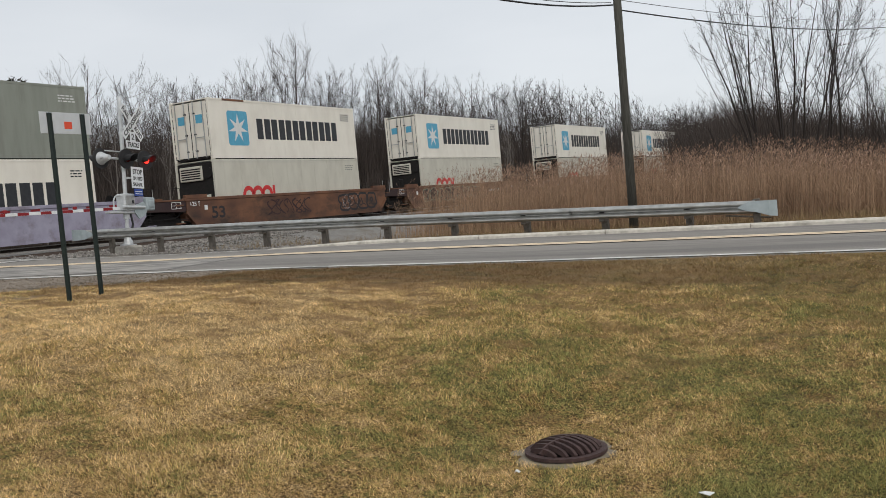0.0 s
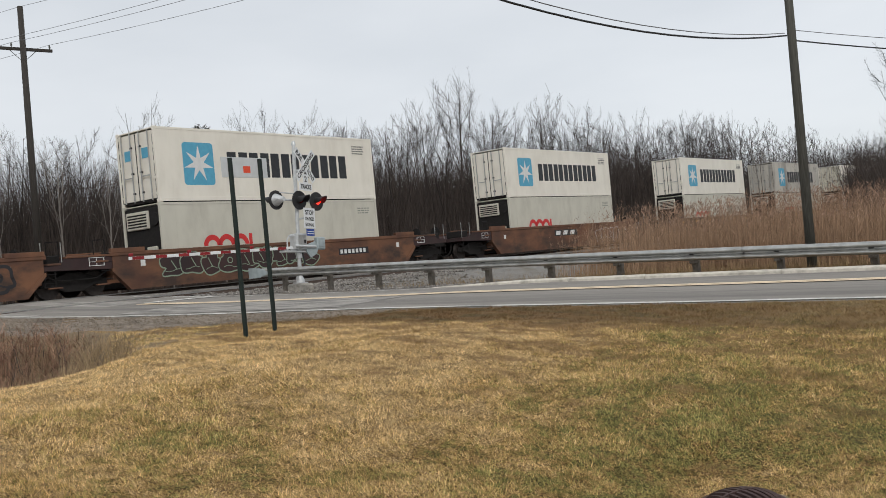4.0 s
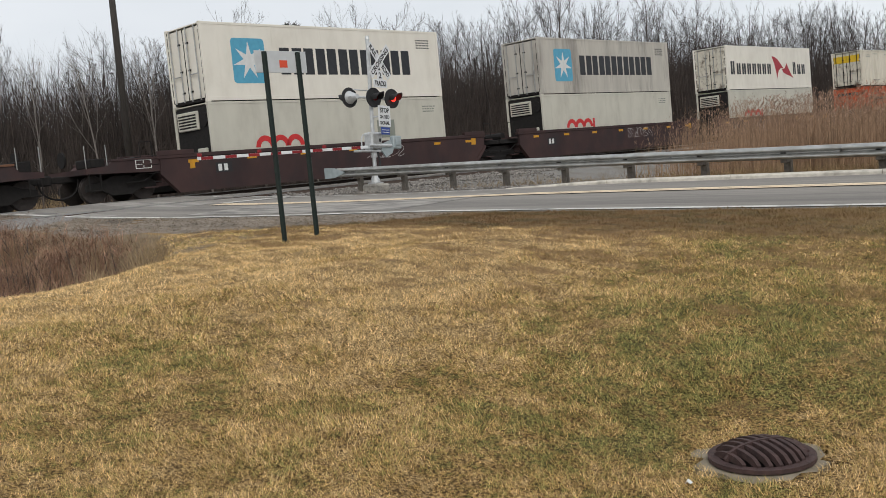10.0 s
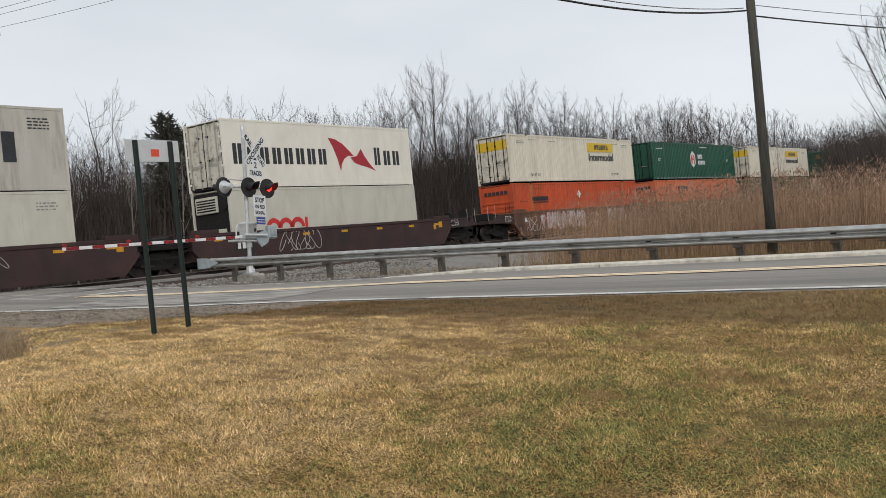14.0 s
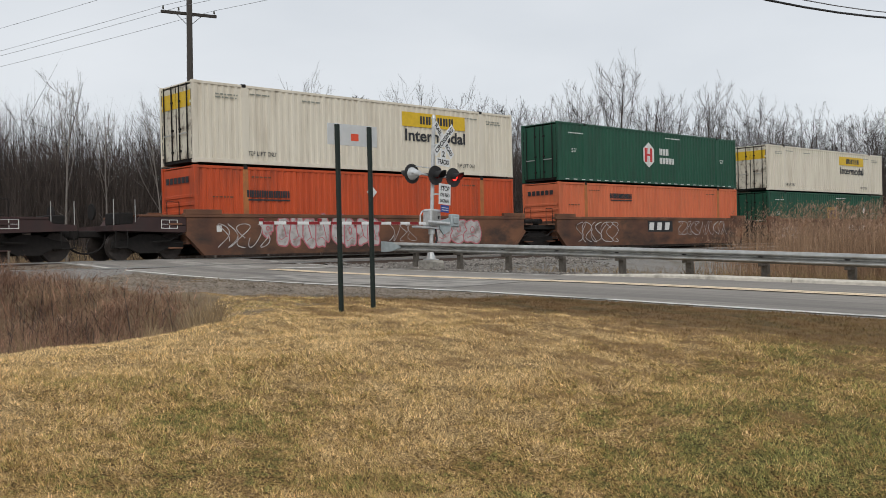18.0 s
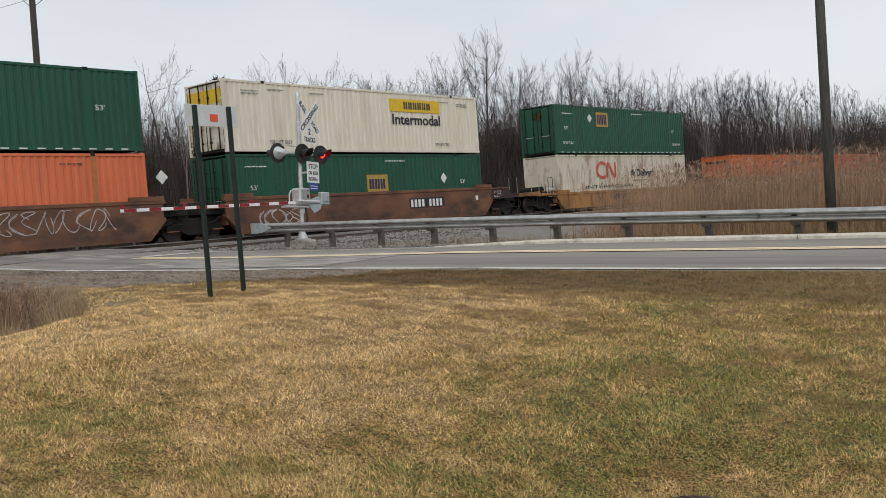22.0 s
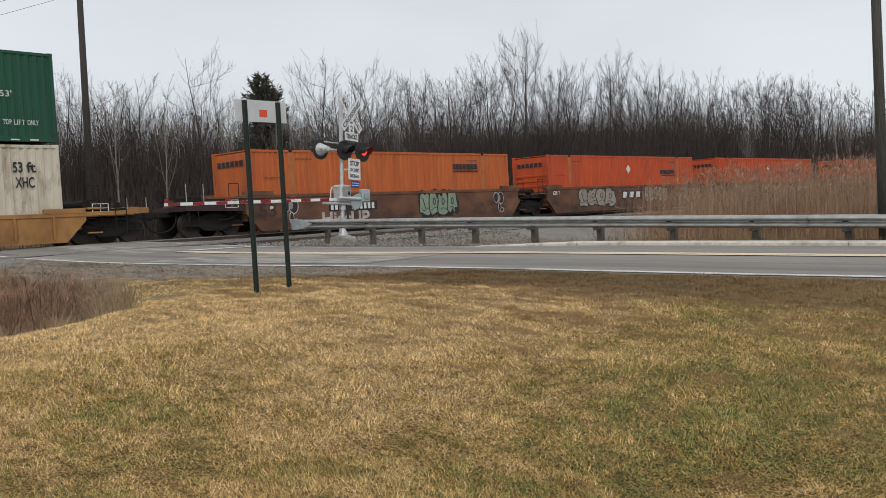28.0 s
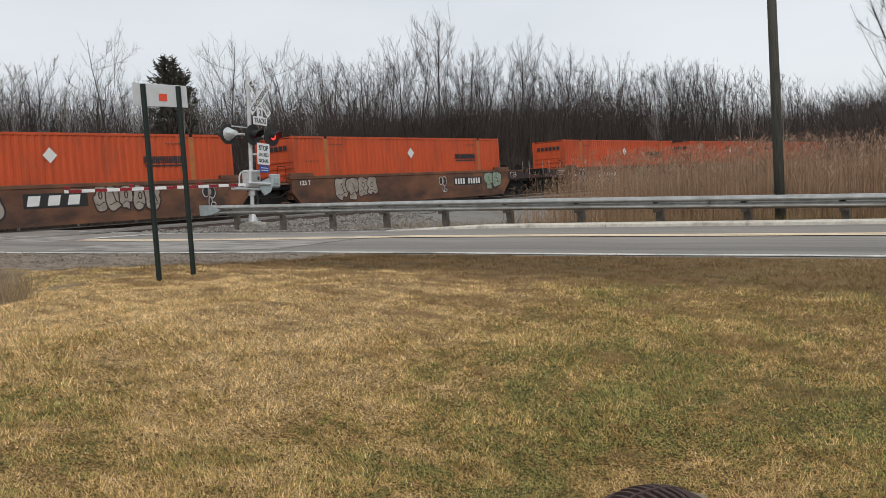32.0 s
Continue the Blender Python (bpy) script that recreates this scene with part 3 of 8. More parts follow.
def thing(name, label, category, group="", kind="", m=None):
    ob = new(name)
    if m is not None:
        ob.matrix_basis = m
    return tagged(ob, label, category, group, kind)


def np_mesh(name, verts, tris, material):
    """A mesh of many triangles from arrays."""
    me = bpy.data.meshes.new(name)
    nv, nt = len(verts), len(tris)
    me.vertices.add(nv)
    me.loops.add(nt * 3)
    me.polygons.add(nt)
    me.vertices.foreach_set("co", np.ascontiguousarray(verts, np.float32).ravel())
    me.loops.foreach_set("vertex_index", np.ascontiguousarray(tris, np.int32).ravel())
    me.polygons.foreach_set("loop_start", np.arange(0, nt * 3, 3, dtype=np.int32))
    me.polygons.foreach_set("loop_total", np.full(nt, 3, np.int32))
    me.update(calc_edges=True)
    me.materials.append(material)
    return me


def words(text, size, material, name="lettering", bold=0.0):
    """Letters as a thin mesh in the plane of y (reading direction) and z, facing +x, from the left foot."""
    cu = bpy.data.curves.new(name, "FONT")
    cu.body, cu.size, cu.extrude, cu.offset = text, size, 0.002, bold
    tmp = bpy.data.objects.new(name, cu)
    scene.collection.objects.link(tmp)
    me = bpy.data.meshes.new_from_object(tmp.evaluated_get(bpy.context.evaluated_depsgraph_get()))
    bpy.data.objects.remove(tmp)
    me.transform(Matrix(((0, 0, 1, 0), (1, 0, 0, 0), (0, 1, 0, 0), (0, 0, 0, 1))))
    me.materials.clear()
    me.materials.append(material)
    return me


def put_words(text, width, height, x, y0, z0, material, parent, label="", bold=0.0):
    """Lettering fitted to a width and height, each word a part."""
    if " " in text:
        ws = text.split(" ")
        total = sum(len(w) for w in ws) + 0.8 * (len(ws) - 1)
        y = y0
        for w in ws:
            last = put_words(w, width * len(w) / total, height, x, y, z0, material, parent, label, bold)
            y += width * (len(w) + 0.8) / total
        return last
    me = words(text, 1.0, material, bold=bold)
    co = np.empty(len(me.vertices) * 3, np.float32)
    me.vertices.foreach_get("co", co)
    co = co.reshape(-1, 3)
    lo, hi = co.min(0), co.max(0)
    sy, sz = width / max(hi[1] - lo[1], 1e-6), height / max(hi[2] - lo[2], 1e-6)
    me.transform(Matrix.Translation((x, y0, z0)) @ Matrix.Diagonal((1, sy, sz, 1)) @ Matrix.Translation((0, -lo[1], -lo[2])))
    return part("lettering", me, material, parent, label)


def smoothstep(a, b, v):
    t = np.clip((np.asarray(v, float) - a) / (b - a), 0, 1)
    return t * t * (3 - 2 * t)


# ---- the lie of the land ----
RAIL_TOP, CURVE = 1.50, 0.00062
FAR_TRACK, NEAR_TRACK = -31.24, -26.84
ROAD_Y0, ROAD_Y1 = 13.5, 20.15


def bend(y):
    """How far the rails have curved at y."""
    return 0.5 * CURVE * np.asarray(y, float) ** 2 * (np.asarray(y, float) > 0)


def road_z(x):
    """Height of the road's crown along its length."""
    at = (-60, -48, -36, -30, -28.5, -27, -25.5, -23.4, -21, -18.9, -15.9, -12, -9.4, -5.5, -2, 9)
    z = (0.97, 0.97, 1.45, 1.47, 1.40, 1.315, 1.235, 1.14, 1.055, 1.0, 0.935, 0.868, 0.798, 0.685, 0.592, 0.31)
    return np.interp(np.asarray(x, float), at, z)


def ground_z(x, y):
    """Height of the one ground sheet."""
    x, y = np.asarray(x, float), np.asarray(y, float)
    edge = road_z(x) - 0.024
    slope = np.clip(0.0165 * (x + 8.9), 0.016, 0.112)
    yy = np.where(y < 5.6, 5.6 + 0.12 * (y - 5.6), y)
    lawn = edge - slope * np.clip(ROAD_Y0 - yy, 0, 40)
    # ditch with weeds beside the lawn
    ditch = smoothstep(-10.3, -12.6, x + 0.35 * np.clip(y - 6.0, 0, 2) + 1.3 * np.clip(y - 8.0, 0, 4)) * smoothstep(10.6, 8.2, y)
    lawn = lawn - 0.85 * ditch
    # hollow field behind the guardrail
    field = 0.30 + 0.004 * np.clip(y - 40, 0, 120)
    back = edge + (field - edge) * smoothstep(21.4, 25.0, y)
    z = np.where(y > 17, back, lawn)
    # railway bank
    xc = x - bend(y)
    bank = smoothstep(-19.5, -24.0, xc) * smoothstep(-44, -37, xc)
    z = z + (1.08 - z) * bank
    rough = 0.03 * np.sin(x * 2.1 + 1.3 * np.sin(y * 1.7)) * np.sin(y * 1.9 + np.sin(x * 1.3)) + 0.012 * np.sin(x * 6.3 + y * 2.0) * np.sin(y * 5.1)
    under_road = (y > ROAD_Y0 - 0.3) & (y < 21.6)
    z = z + np.where(under_road, 0, rough * 0.8)
    z = np.where((y > ROAD_Y0 + 0.12) & (y < ROAD_Y1 + 0.1), z - 0.10, z)
    # level ground round the drain, and its hole; firmer ground underfoot
    near = np.hypot(x + 2.42, y - 6.40)
    z = z + (-0.195 - z) * smoothstep(1.5, 0.45, near)
    z = z + 0.34 * smoothstep(4.6, 1.2, y) * smoothstep(-9, -4, x)
    z = z - 0.5 * ((x + 2.42) ** 2 + (y - 6.40) ** 2 < 0.30**2)
    return z


def sheet(name, xs, ys, zf, material):
    X, Y = np.meshgrid(xs, ys)
    Z = zf(X, Y)
    v = np.stack([X, Y, Z], -1).reshape(-1, 3)
    nx, ny = len(xs), len(ys)
    i = (np.arange(ny - 1)[:, None] * nx + np.arange(nx - 1)).ravel()
    t = np.concatenate([np.stack([i, i + 1, i + nx + 1], -1), np.stack([i, i + nx + 1, i + nx], -1)])
    me = np_mesh(name, v, t, material)
    for p in me.polygons:
        p.use_smooth = True
    return me


xs = np.unique(np.concatenate([np.linspace(-900, -80, 12), np.linspace(-80, -20, 50), np.linspace(-20, 10, 211), np.linspace(10, 60, 26), np.linspace(60, 900, 12)]))
ys = np.unique(np.concatenate([np.linspace(-600, -12, 14), np.linspace(-12, 3, 20), np.linspace(3, 14, 85), np.linspace(14, 60, 70), np.linspace(60, 200, 30), np.linspace(200, 1500, 14)]))
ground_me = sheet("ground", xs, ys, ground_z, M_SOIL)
ground_me.materials.append(M_FIELD)
ground_me.materials.append(M_GRAVEL)
ctr = np.empty(len(ground_me.polygons) * 3, np.float32)
ground_me.polygons.foreach_get("center", ctr)
ctr = ctr.reshape(-1, 3)
wild = (ctr[:, 1] > 21.2) | (ctr[:, 0] < -21) | ((ctr[:, 0] + 0.35 * np.clip(ctr[:, 1] - 6.0, 0, 6) < -11.0) & (ctr[:, 1] < 10.7))
ground_me.polygons.foreach_set("material_index", np.where((ctr[:, 0] < -13.2) & (ctr[:, 0] - bend(ctr[:, 1]) > -24.5) & (ctr[:, 1] > 20.0) & ((ctr[:, 1] < 23.0 + 0.35 * (-13.2 - ctr[:, 0])) | (ctr[:, 0] - bend(ctr[:, 1]) < -17.2)), 2, wild.astype(np.int32)).astype(np.int32))
ground = tagged(new("ground", ground_me), "lawn of dormant straw-coloured and olive grass sloping up to a road", "ground", kind="structure")

# road
rx = np.concatenate([np.linspace(-60, -34, 14), np.linspace(-33.5, 14, 96), np.linspace(16, 160, 20)])


def road_surface(X, Y):
    crown = 0.05 * (1 - ((Y - 16.85) / 3.4) ** 2)
    return road_z(X) - 0.02 + crown - 0.9 * np.clip(16.85 - Y - 3.35, 0, 0.1)


road = tagged(new("road", sheet("road", rx, np.concatenate([[ROAD_Y0 - 0.06, ROAD_Y0], np.linspace(ROAD_Y0 + 0.3, ROAD_Y1 + 0.12, 11)]), road_surface, M_ASPHALT)), "worn grey asphalt road with faded lane lines", "road", kind="structure")


def strip(name, x0, x1, y0, y1, lift, material, label, wob=0.0):
    """A painted band or patch that follows the road."""
    xx = np.unique(np.concatenate([[x0, x1], rx[(rx > x0) & (rx < x1)]]))
    me = sheet(name, xx, np.linspace(y0, y1, 3), lambda X, Y: road_surface(X, Y) + lift, material)
    if wob:
        co = np.empty(len(me.vertices) * 3, np.float32)
        me.vertices.foreach_get("co", co)
        co = co.reshape(-1, 3)
        co[:, 1] += wob * np.sin(co[:, 0] * 1.9) * np.sin(co[:, 0] * 0.63 + 1)
        me.vertices.foreach_set("co", co.ravel())
    return tagged(new(name, me), label, "road marking", kind="structure")


strip("edge_line", -33.0, 40, 13.56, 13.72, 0.014, M_WHITE_LINE, "worn white edge line on the road", 0.02)
strip("centre_line", -23.2, 60, 16.55, 16.78, 0.014, M_YELLOW_LINE, "faded double yellow centre line")
strip("centre_line", -23.2, 60, 16.82, 17.05, 0.014, M_YELLOW_LINE, "faded double yellow centre line")
strip("far_edge_line", -27.5, -15.0, 19.55, 19.68, 0.014, M_WHITE_LINE, "worn white edge line near the crossing", 0.02)
strip("stop_line", -23.7, -23.2, 17.2, 19.6, 0.014, M_WHITE_LINE, "worn white stop line before the rails")
strip("crossing_patch", -20.5, -13.2, 14.1, 17.6, 0.008, M_PATCH, "pale worn asphalt patch before the crossing", 0.12)
strip("crossing_apron", -36.0, -23.9, 13.5, 20.15, 0.008, M_PATCH, "pale apron of the level crossing")

# gravel shoulder between the road and the weeds
def shoulder_z(X, Y):
    g = ground_z(X, Y)
    lip = 10.9 + 0.3 * np.sin(X * 1.1) + np.clip(X + 15.0, 0, 6) * 0.6
    top = road_z(X) - 0.035 - 0.04 * np.clip(13.4 - Y, 0, 3)
    t = smoothstep(lip - 1.0, lip + 0.9, Y)
    return np.where(Y > lip - 0.9, np.maximum(g, g + (top - g) * t) + 0.03 * smoothstep(lip - 0.5, lip, Y) - 0.02, g - 0.08) + 0.012 * np.sin(X * 9 + Y * 4) * np.sin(Y * 11)


sh = sheet("gravel_shoulder", np.linspace(-37, -8.2, 160), np.linspace(8.6, 13.5, 32), shoulder_z, M_SHOULDER)
tagged(new("gravel_shoulder", sh), "grey gravel shoulder beside the road", "gravel", kind="structure")


# ---- railway ----
NEAR_TOP = 1.318


def track(cx, name, label, top=RAIL_TOP):
    """Two rails on timber ties, following the curve."""
    base = thing(name, label, "railway track", kind="structure")
    yy = np.concatenate([np.linspace(-330, 0, 23), np.linspace(6, 420, 70)])
    for side in (-0.7525, 0.7525):
        for nm, (w0, w1, z0, z1), m in (("rail", (0.03, 0.065, top - 0.17, top - 0.035), M_RAIL), ("rail_head", (0.036, 0.036, top - 0.035, top), M_RAILHEAD)):
            g = Geo()
            v, f = [], []
            for y in yy:
                x = cx + side + float(bend(y))
                v += [(x - w1, y, z0), (x + w1, y, z0), (x + w0, y, z1), (x - w0, y, z1)]
            for i in range(len(yy) - 1):
                a, b = 4 * i, 4 * i + 4
                f += [(a, a + 1, b + 1, b), (a + 1, a + 2, b + 2, b + 1), (a + 2, a + 3, b + 3, b + 2), (a + 3, a, b, b + 3)]
            g.add(v, f)
            part(nm, g, m, base)
    tie = Geo().box(-1.3, 1.3, -0.115, 0.115, -0.12, 0.0, 0.015).mesh("tie", M_TIE)
    y = 7.0
    while y < 110:
        if not (12.6 < y < 21.0):
            ob = part("tie", tie, M_TIE, base)
            ob.matrix_basis = pose(cx + float(bend(y)), y, top - 0.15, 0, 0, -math.degrees(CURVE * y))
        y += 0.56
    return base


track(FAR_TRACK, "far_track", "rusty rails on timber ties under the train")
track(NEAR_TRACK, "near_track", "empty rusty rails on timber ties before the train", NEAR_TOP)


def bed_z(X, Y):
    t = X - bend(Y)
    top = NEAR_TOP - 0.17 + (RAIL_TOP - NEAR_TOP) * smoothstep(-28.4, -29.6, t)
    shoulder = np.minimum(smoothstep(-23.6, -25.4, t), smoothstep(-34.6, -32.9, t))
    near_road = np.maximum(smoothstep(11.2, 13.2, Y) * (Y < 14), smoothstep(21.6, 20.4, Y) * (Y > 19))
    shoulder = np.maximum(shoulder, 0.0)
    near_road = np.where((Y < 14) & (t > -28.8), 2.0, near_road)
    z = 1.02 + (top + 0.06 * near_road - 1.02) * shoulder + 0.03 * np.sin(X * 7) * np.sin(Y * 6.1) + 0.02 * np.sin(X * 15 + Y * 3)
    foot = smoothstep(-24.3, -23.1, t)
    return z + (ground_z(X, Y) - 0.05 - z) * foot


bx = np.linspace(-35.5, -22.9, 64)
for nm, ya in (("ballast_bed", np.concatenate([np.linspace(-330, -62, 20), np.linspace(-60, 13.3, 80)])), ("ballast_bed", np.linspace(20.3, 420, 260))):
    X, Y = np.meshgrid(bx, ya)
    Xb = X + bend(Y)
    P = np.stack([Xb, Y, bed_z(Xb, Y)], -1).reshape(-1, 3)
    nx, ny = len(bx), len(ya)
    i = (np.arange(ny - 1)[:, None] * nx + np.arange(nx - 1)).ravel()
    T3 = np.concatenate([np.stack([i, i + 1, i + nx + 1], -1), np.stack([i, i + nx + 1, i + nx], -1)])
    tagged(new(nm, np_mesh(nm, P, T3, M_BED)), "bed of grey crushed-stone ballast under the tracks", "ballast", kind="structure")

# loose stones on the near slope of the bed and about the mast
rng = np.random.default_rng(3)
N = 11000
sy = 20.4 + rng.gamma(1.6, 6.5, N)
sx = -23.4 - rng.random(N) * 2.4 + bend(sy)
k = int(N * 0.68)
sx[:k], sy[:k] = -23.6 + rng.random(k) * 11.0, 20.7 + rng.random(k) ** 1.4 * 11
sz = np.maximum(np.where(sx - bend(sy) < -22.9, bed_z(sx, sy), ground_z(sx, sy)), ground_z(sx, sy)) + 0.01
octa = np.array([(1, 0, 0), (-1, 0, 0), (0, 1, 0), (0, -1, 0), (0, 0, 1), (0, 0, -1)], float)
oct_f = np.array([(0, 2, 4), (2, 1, 4), (1, 3, 4), (3, 0, 4), (2, 0, 5), (1, 2, 5), (3, 1, 5), (0, 3, 5)])
size = (0.022 + 0.03 * rng.random(N))[:, None, None] * (0.7 + 0.6 * rng.random((N, 6, 3)))
ang = rng.random(N) * 6.3
pts = octa[None] * size
ca, sa = np.cos(ang)[:, None], np.sin(ang)[:, None]
pts = np.stack([pts[..., 0] * ca - pts[..., 1] * sa, pts[..., 0] * sa + pts[..., 1] * ca, pts[..., 2]], -1) + np.stack([sx, sy, sz], -1)[:, None]
tri = (oct_f[None] + 6 * np.arange(N)[:, None, None]).reshape(-1, 3)
tagged(new("loose_ballast", np_mesh("loose_ballast", pts.reshape(-1, 3), tri, M_BALLAST)), "loose grey ballast stones beside the track", "stones", kind="stuff")

N = 4200
sx = -29.0 + 19.5 * rng.random(N)
sy = 13.35 - 2.6 * rng.random(N) ** 1.3
sz = shoulder_z(sx, sy)
keep = sz > ground_z(sx, sy) - 0.02
sx, sy, sz = sx[keep], sy[keep], sz[keep]
N = len(sx)
size = (0.012 + 0.024 * rng.random(N) ** 2)[:, None, None] * (0.7 + 0.6 * rng.random((N, 6, 3)))
pts = octa[None] * size + np.stack([sx, sy, sz], -1)[:, None]
tri = (oct_f[None] + 6 * np.arange(N)[:, None, None]).reshape(-1, 3)
tagged(new("shoulder_stones", np_mesh("shoulder_stones", pts.reshape(-1, 3), tri, M_SHOULDER)), "loose gravel stones on the shoulder", "stones", kind="stuff")

# ---- kerb ----
kerb = thing("kerb", "pale concrete kerb in long sections along the road", "kerb", kind="structure")
x = -15.4
while x < 60:
    x1 = min(x + 3.05, 60)
    g = Geo()
    nn = 4
    v, f = [], []
    for i in range(nn + 1):
        xx = x + 0.008 + (x1 - x - 0.016) * i / nn
        zb = float(road_z(xx)) - 0.25
        h = 0.085 * min(1.0, (xx + 15.6) / 3.0)
        zt = float(road_surface(xx, ROAD_Y1)) + max(h, 0.01)
        v += [(xx, ROAD_Y1 - 0.02, zb), (xx, ROAD_Y1 + 0.02, zt - 0.03), (xx, ROAD_Y1 + 0.06, zt), (xx, ROAD_Y1 + 0.34, zt), (xx, ROAD_Y1 + 0.36, zb)]
    for i in range(nn):
        f += [(5 * i + j, 5 * i + (j + 1) % 5, 5 * i + 5 + (j + 1) % 5, 5 * i + 5 + j) for j in range(5)]
    f += [tuple(range(4, -1, -1)), tuple(range(5 * nn, 5 * nn + 5))]
    part("kerb_section", g.add(v, f), M_CONCRETE, kerb)
    x = x1

# ---- guardrail ----
RAIL_Y = 20.92


def rail_top(x):
    return 1.16 - 0.0415 * (x + 3.74) if x > -13 else 1.544 - 0.035 * (x + 13)


guardrail = thing("guardrail", "galvanised W-beam guardrail on short posts with a flared end", "guardrail")
wave = [(0.0, -0.138), (0.03, -0.130), (0.088, -0.098), (0.095, -0.076), (0.085, -0.062), (0.0, -0.012), (0.0, 0.010), (0.088, 0.046), (0.095, 0.066), (0.085, 0.088), (0.03, 0.126), (0.0, 0.134)]
pitch = 1.905
px = -17.94 - 2 * pitch
seams = [px - 0.75]
while seams[-1] < -3.6:
    seams.append(min(seams[-1] + 3.81, -3.5))
for a, b in zip(seams, seams[1:]):
    v, f = [], []
    n = len(wave)
    for xx in (a, b + (0.06 if b < -3.6 else 0.32)):
        zt = rail_top(xx) - 0.132
        v += [(xx, RAIL_Y - 0.09 - d, zt + h) for d, h in wave] + [(xx, RAIL_Y - 0.086 - d, zt + h) for d, h in wave]
    for i in range(n - 1):
        f += [(i, i + 1, 2 * n + i + 1, 2 * n + i), (n + i + 1, n + i, 3 * n + i, 3 * n + i + 1)]
    f += [(0, 2 * n, 3 * n, n), (n - 1, 2 * n - 1, 4 * n - 1, 3 * n - 1)]
    beam = part("beam", Geo().add(v, f), M_GALV, guardrail, smooth=False)
    part("splice_plate", Geo().add([(xx, RAIL_Y - 0.095 - d, rail_top(xx) - 0.132 + h) for xx in (b - 0.16, b + 0.02) for d, h in wave], [(i, i + 1, n + i + 1, n + i) for i in range(n - 1)]), M_GALV, beam)
    for dx in (0.04, 0.12):
        for dz in (-0.09, 0.09):
            part("bolt", Geo().tube((b - dx, RAIL_Y - 0.17, rail_top(b) - 0.132 + dz), (b - dx, RAIL_Y - 0.185, rail_top(b) - 0.132 + dz), 0.016, n=6), M_GALV, beam)
for i in range(10):
    xx = px + i * pitch
    zt = rail_top(xx)
    post = part("post", Geo().box(xx - 0.075, xx + 0.075, RAIL_Y + 0.07, RAIL_Y + 0.21, zt - 1.3, zt - 0.03, 0.01), M_POST, guardrail)
    part("block", Geo().box(xx - 0.07, xx + 0.07, RAIL_Y - 0.09, RAIL_Y + 0.07, zt - 0.34, zt - 0.02, 0.01), M_POST, post)
# blunt flared end at the crossing and flared terminal by the road
v, f = [], []
x0 = seams[0]
for dx, hl, hh, dd in ((0.42, -0.01, 0.02, -0.19), (0.22, -0.07, 0.08, -0.20), (0.0, -0.14, 0.15, -0.20), (-0.40, -0.165, 0.165, -0.17), (-0.62, -0.165, 0.16, -0.10), (-0.72, -0.15, 0.15, 0.0)):
    zt = rail_top(x0 + dx) - 0.14
    v += [(x0 + dx, RAIL_Y + dd, zt + hl), (x0 + dx, RAIL_Y + dd, zt + hh), (x0 + dx, RAIL_Y + dd + 0.015, zt + hh), (x0 + dx, RAIL_Y + dd + 0.015, zt + hl)]
for k in range(5):
    f += [(4 * k + j, 4 * k + (j + 1) % 4, 4 * k + 4 + (j + 1) % 4, 4 * k + 4 + j) for j in range(4)]
f += [(0, 1, 2, 3), (20, 21, 22, 23)]
part("end_shoe", Geo().add(v, f), M_GALV_END, guardrail, "pale flared steel end section")
v, f = [], []
x0 = seams[-1]
for dx, hl, hh, dd in ((-0.02, 0.005, 0.035, -0.20), (0.16, -0.055, 0.125, -0.205), (0.36, -0.085, 0.15, -0.195), (0.60, -0.165, 0.155, -0.15), (0.75, -0.18, 0.155, -0.06)):
    zt = rail_top(x0 + dx) - 0.155
    v += [(x0 + dx, RAIL_Y + dd, zt + hl), (x0 + dx, RAIL_Y + dd, zt + hh), (x0 + dx, RAIL_Y + dd + 0.02, zt + hh), (x0 + dx, RAIL_Y + dd + 0.02, zt + hl)]
for k in range(4):
    f += [(4 * k + j, 4 * k + (j + 1) % 4, 4 * k + 4 + (j + 1) % 4, 4 * k + 4 + j) for j in range(4)]
f += [(0, 1, 2, 3), (16, 17, 18, 19)]
part("end_terminal", Geo().add(v, f), M_GALV_END, guardrail, "bluish flared steel end terminal")
zt = rail_top(x0 + 0.3) - 0.155
part("post", Geo().box(x0 + 0.26, x0 + 0.40, RAIL_Y - 0.07, RAIL_Y + 0.07, zt - 0.9, zt + 0.19, 0.01), M_POST, guardrail)
part("anchor_cable", Geo().tube((x0 - 0.3, RAIL_Y - 0.06, zt - 0.12), (x0 + 0.62, RAIL_Y - 0.04, zt - 0.22), 0.02, n=6), M_POST, guardrail, "dark steel anchor cable")

# ---- crossing signal ----
MX, MZ = -21.4, 1.22
signal = thing("crossing_signal", "railroad crossing signal mast with crossbuck, red flashers and lowered gate", "crossing signal", m=pose(MX, 21.28, 0, -3.3))
part("mast", Geo().tube((0, 0, MZ), (0, 0, 5.72), 0.062, 0.058, 14), M_MAST, signal, smooth=False)
part("mast_cap", Geo().tube((0, 0, 5.66), (0, 0, 5.78), 0.075, 0.05, 12), M_MAST, signal)
part("footing", Geo().box(-0.34, 0.34, -0.30, 0.30, MZ - 0.3, MZ + 0.08, 0.07), M_FOOTING, signal, "rough pale concrete footing")
part("base_flange", Geo().tube((0, 0, MZ + 0.06), (0, 0, MZ + 0.12), 0.24, 0.24, 14).tube((0, 0, MZ + 0.12), (0, 0, MZ + 0.46), 0.15, 0.085, 12), M_MAST, signal)
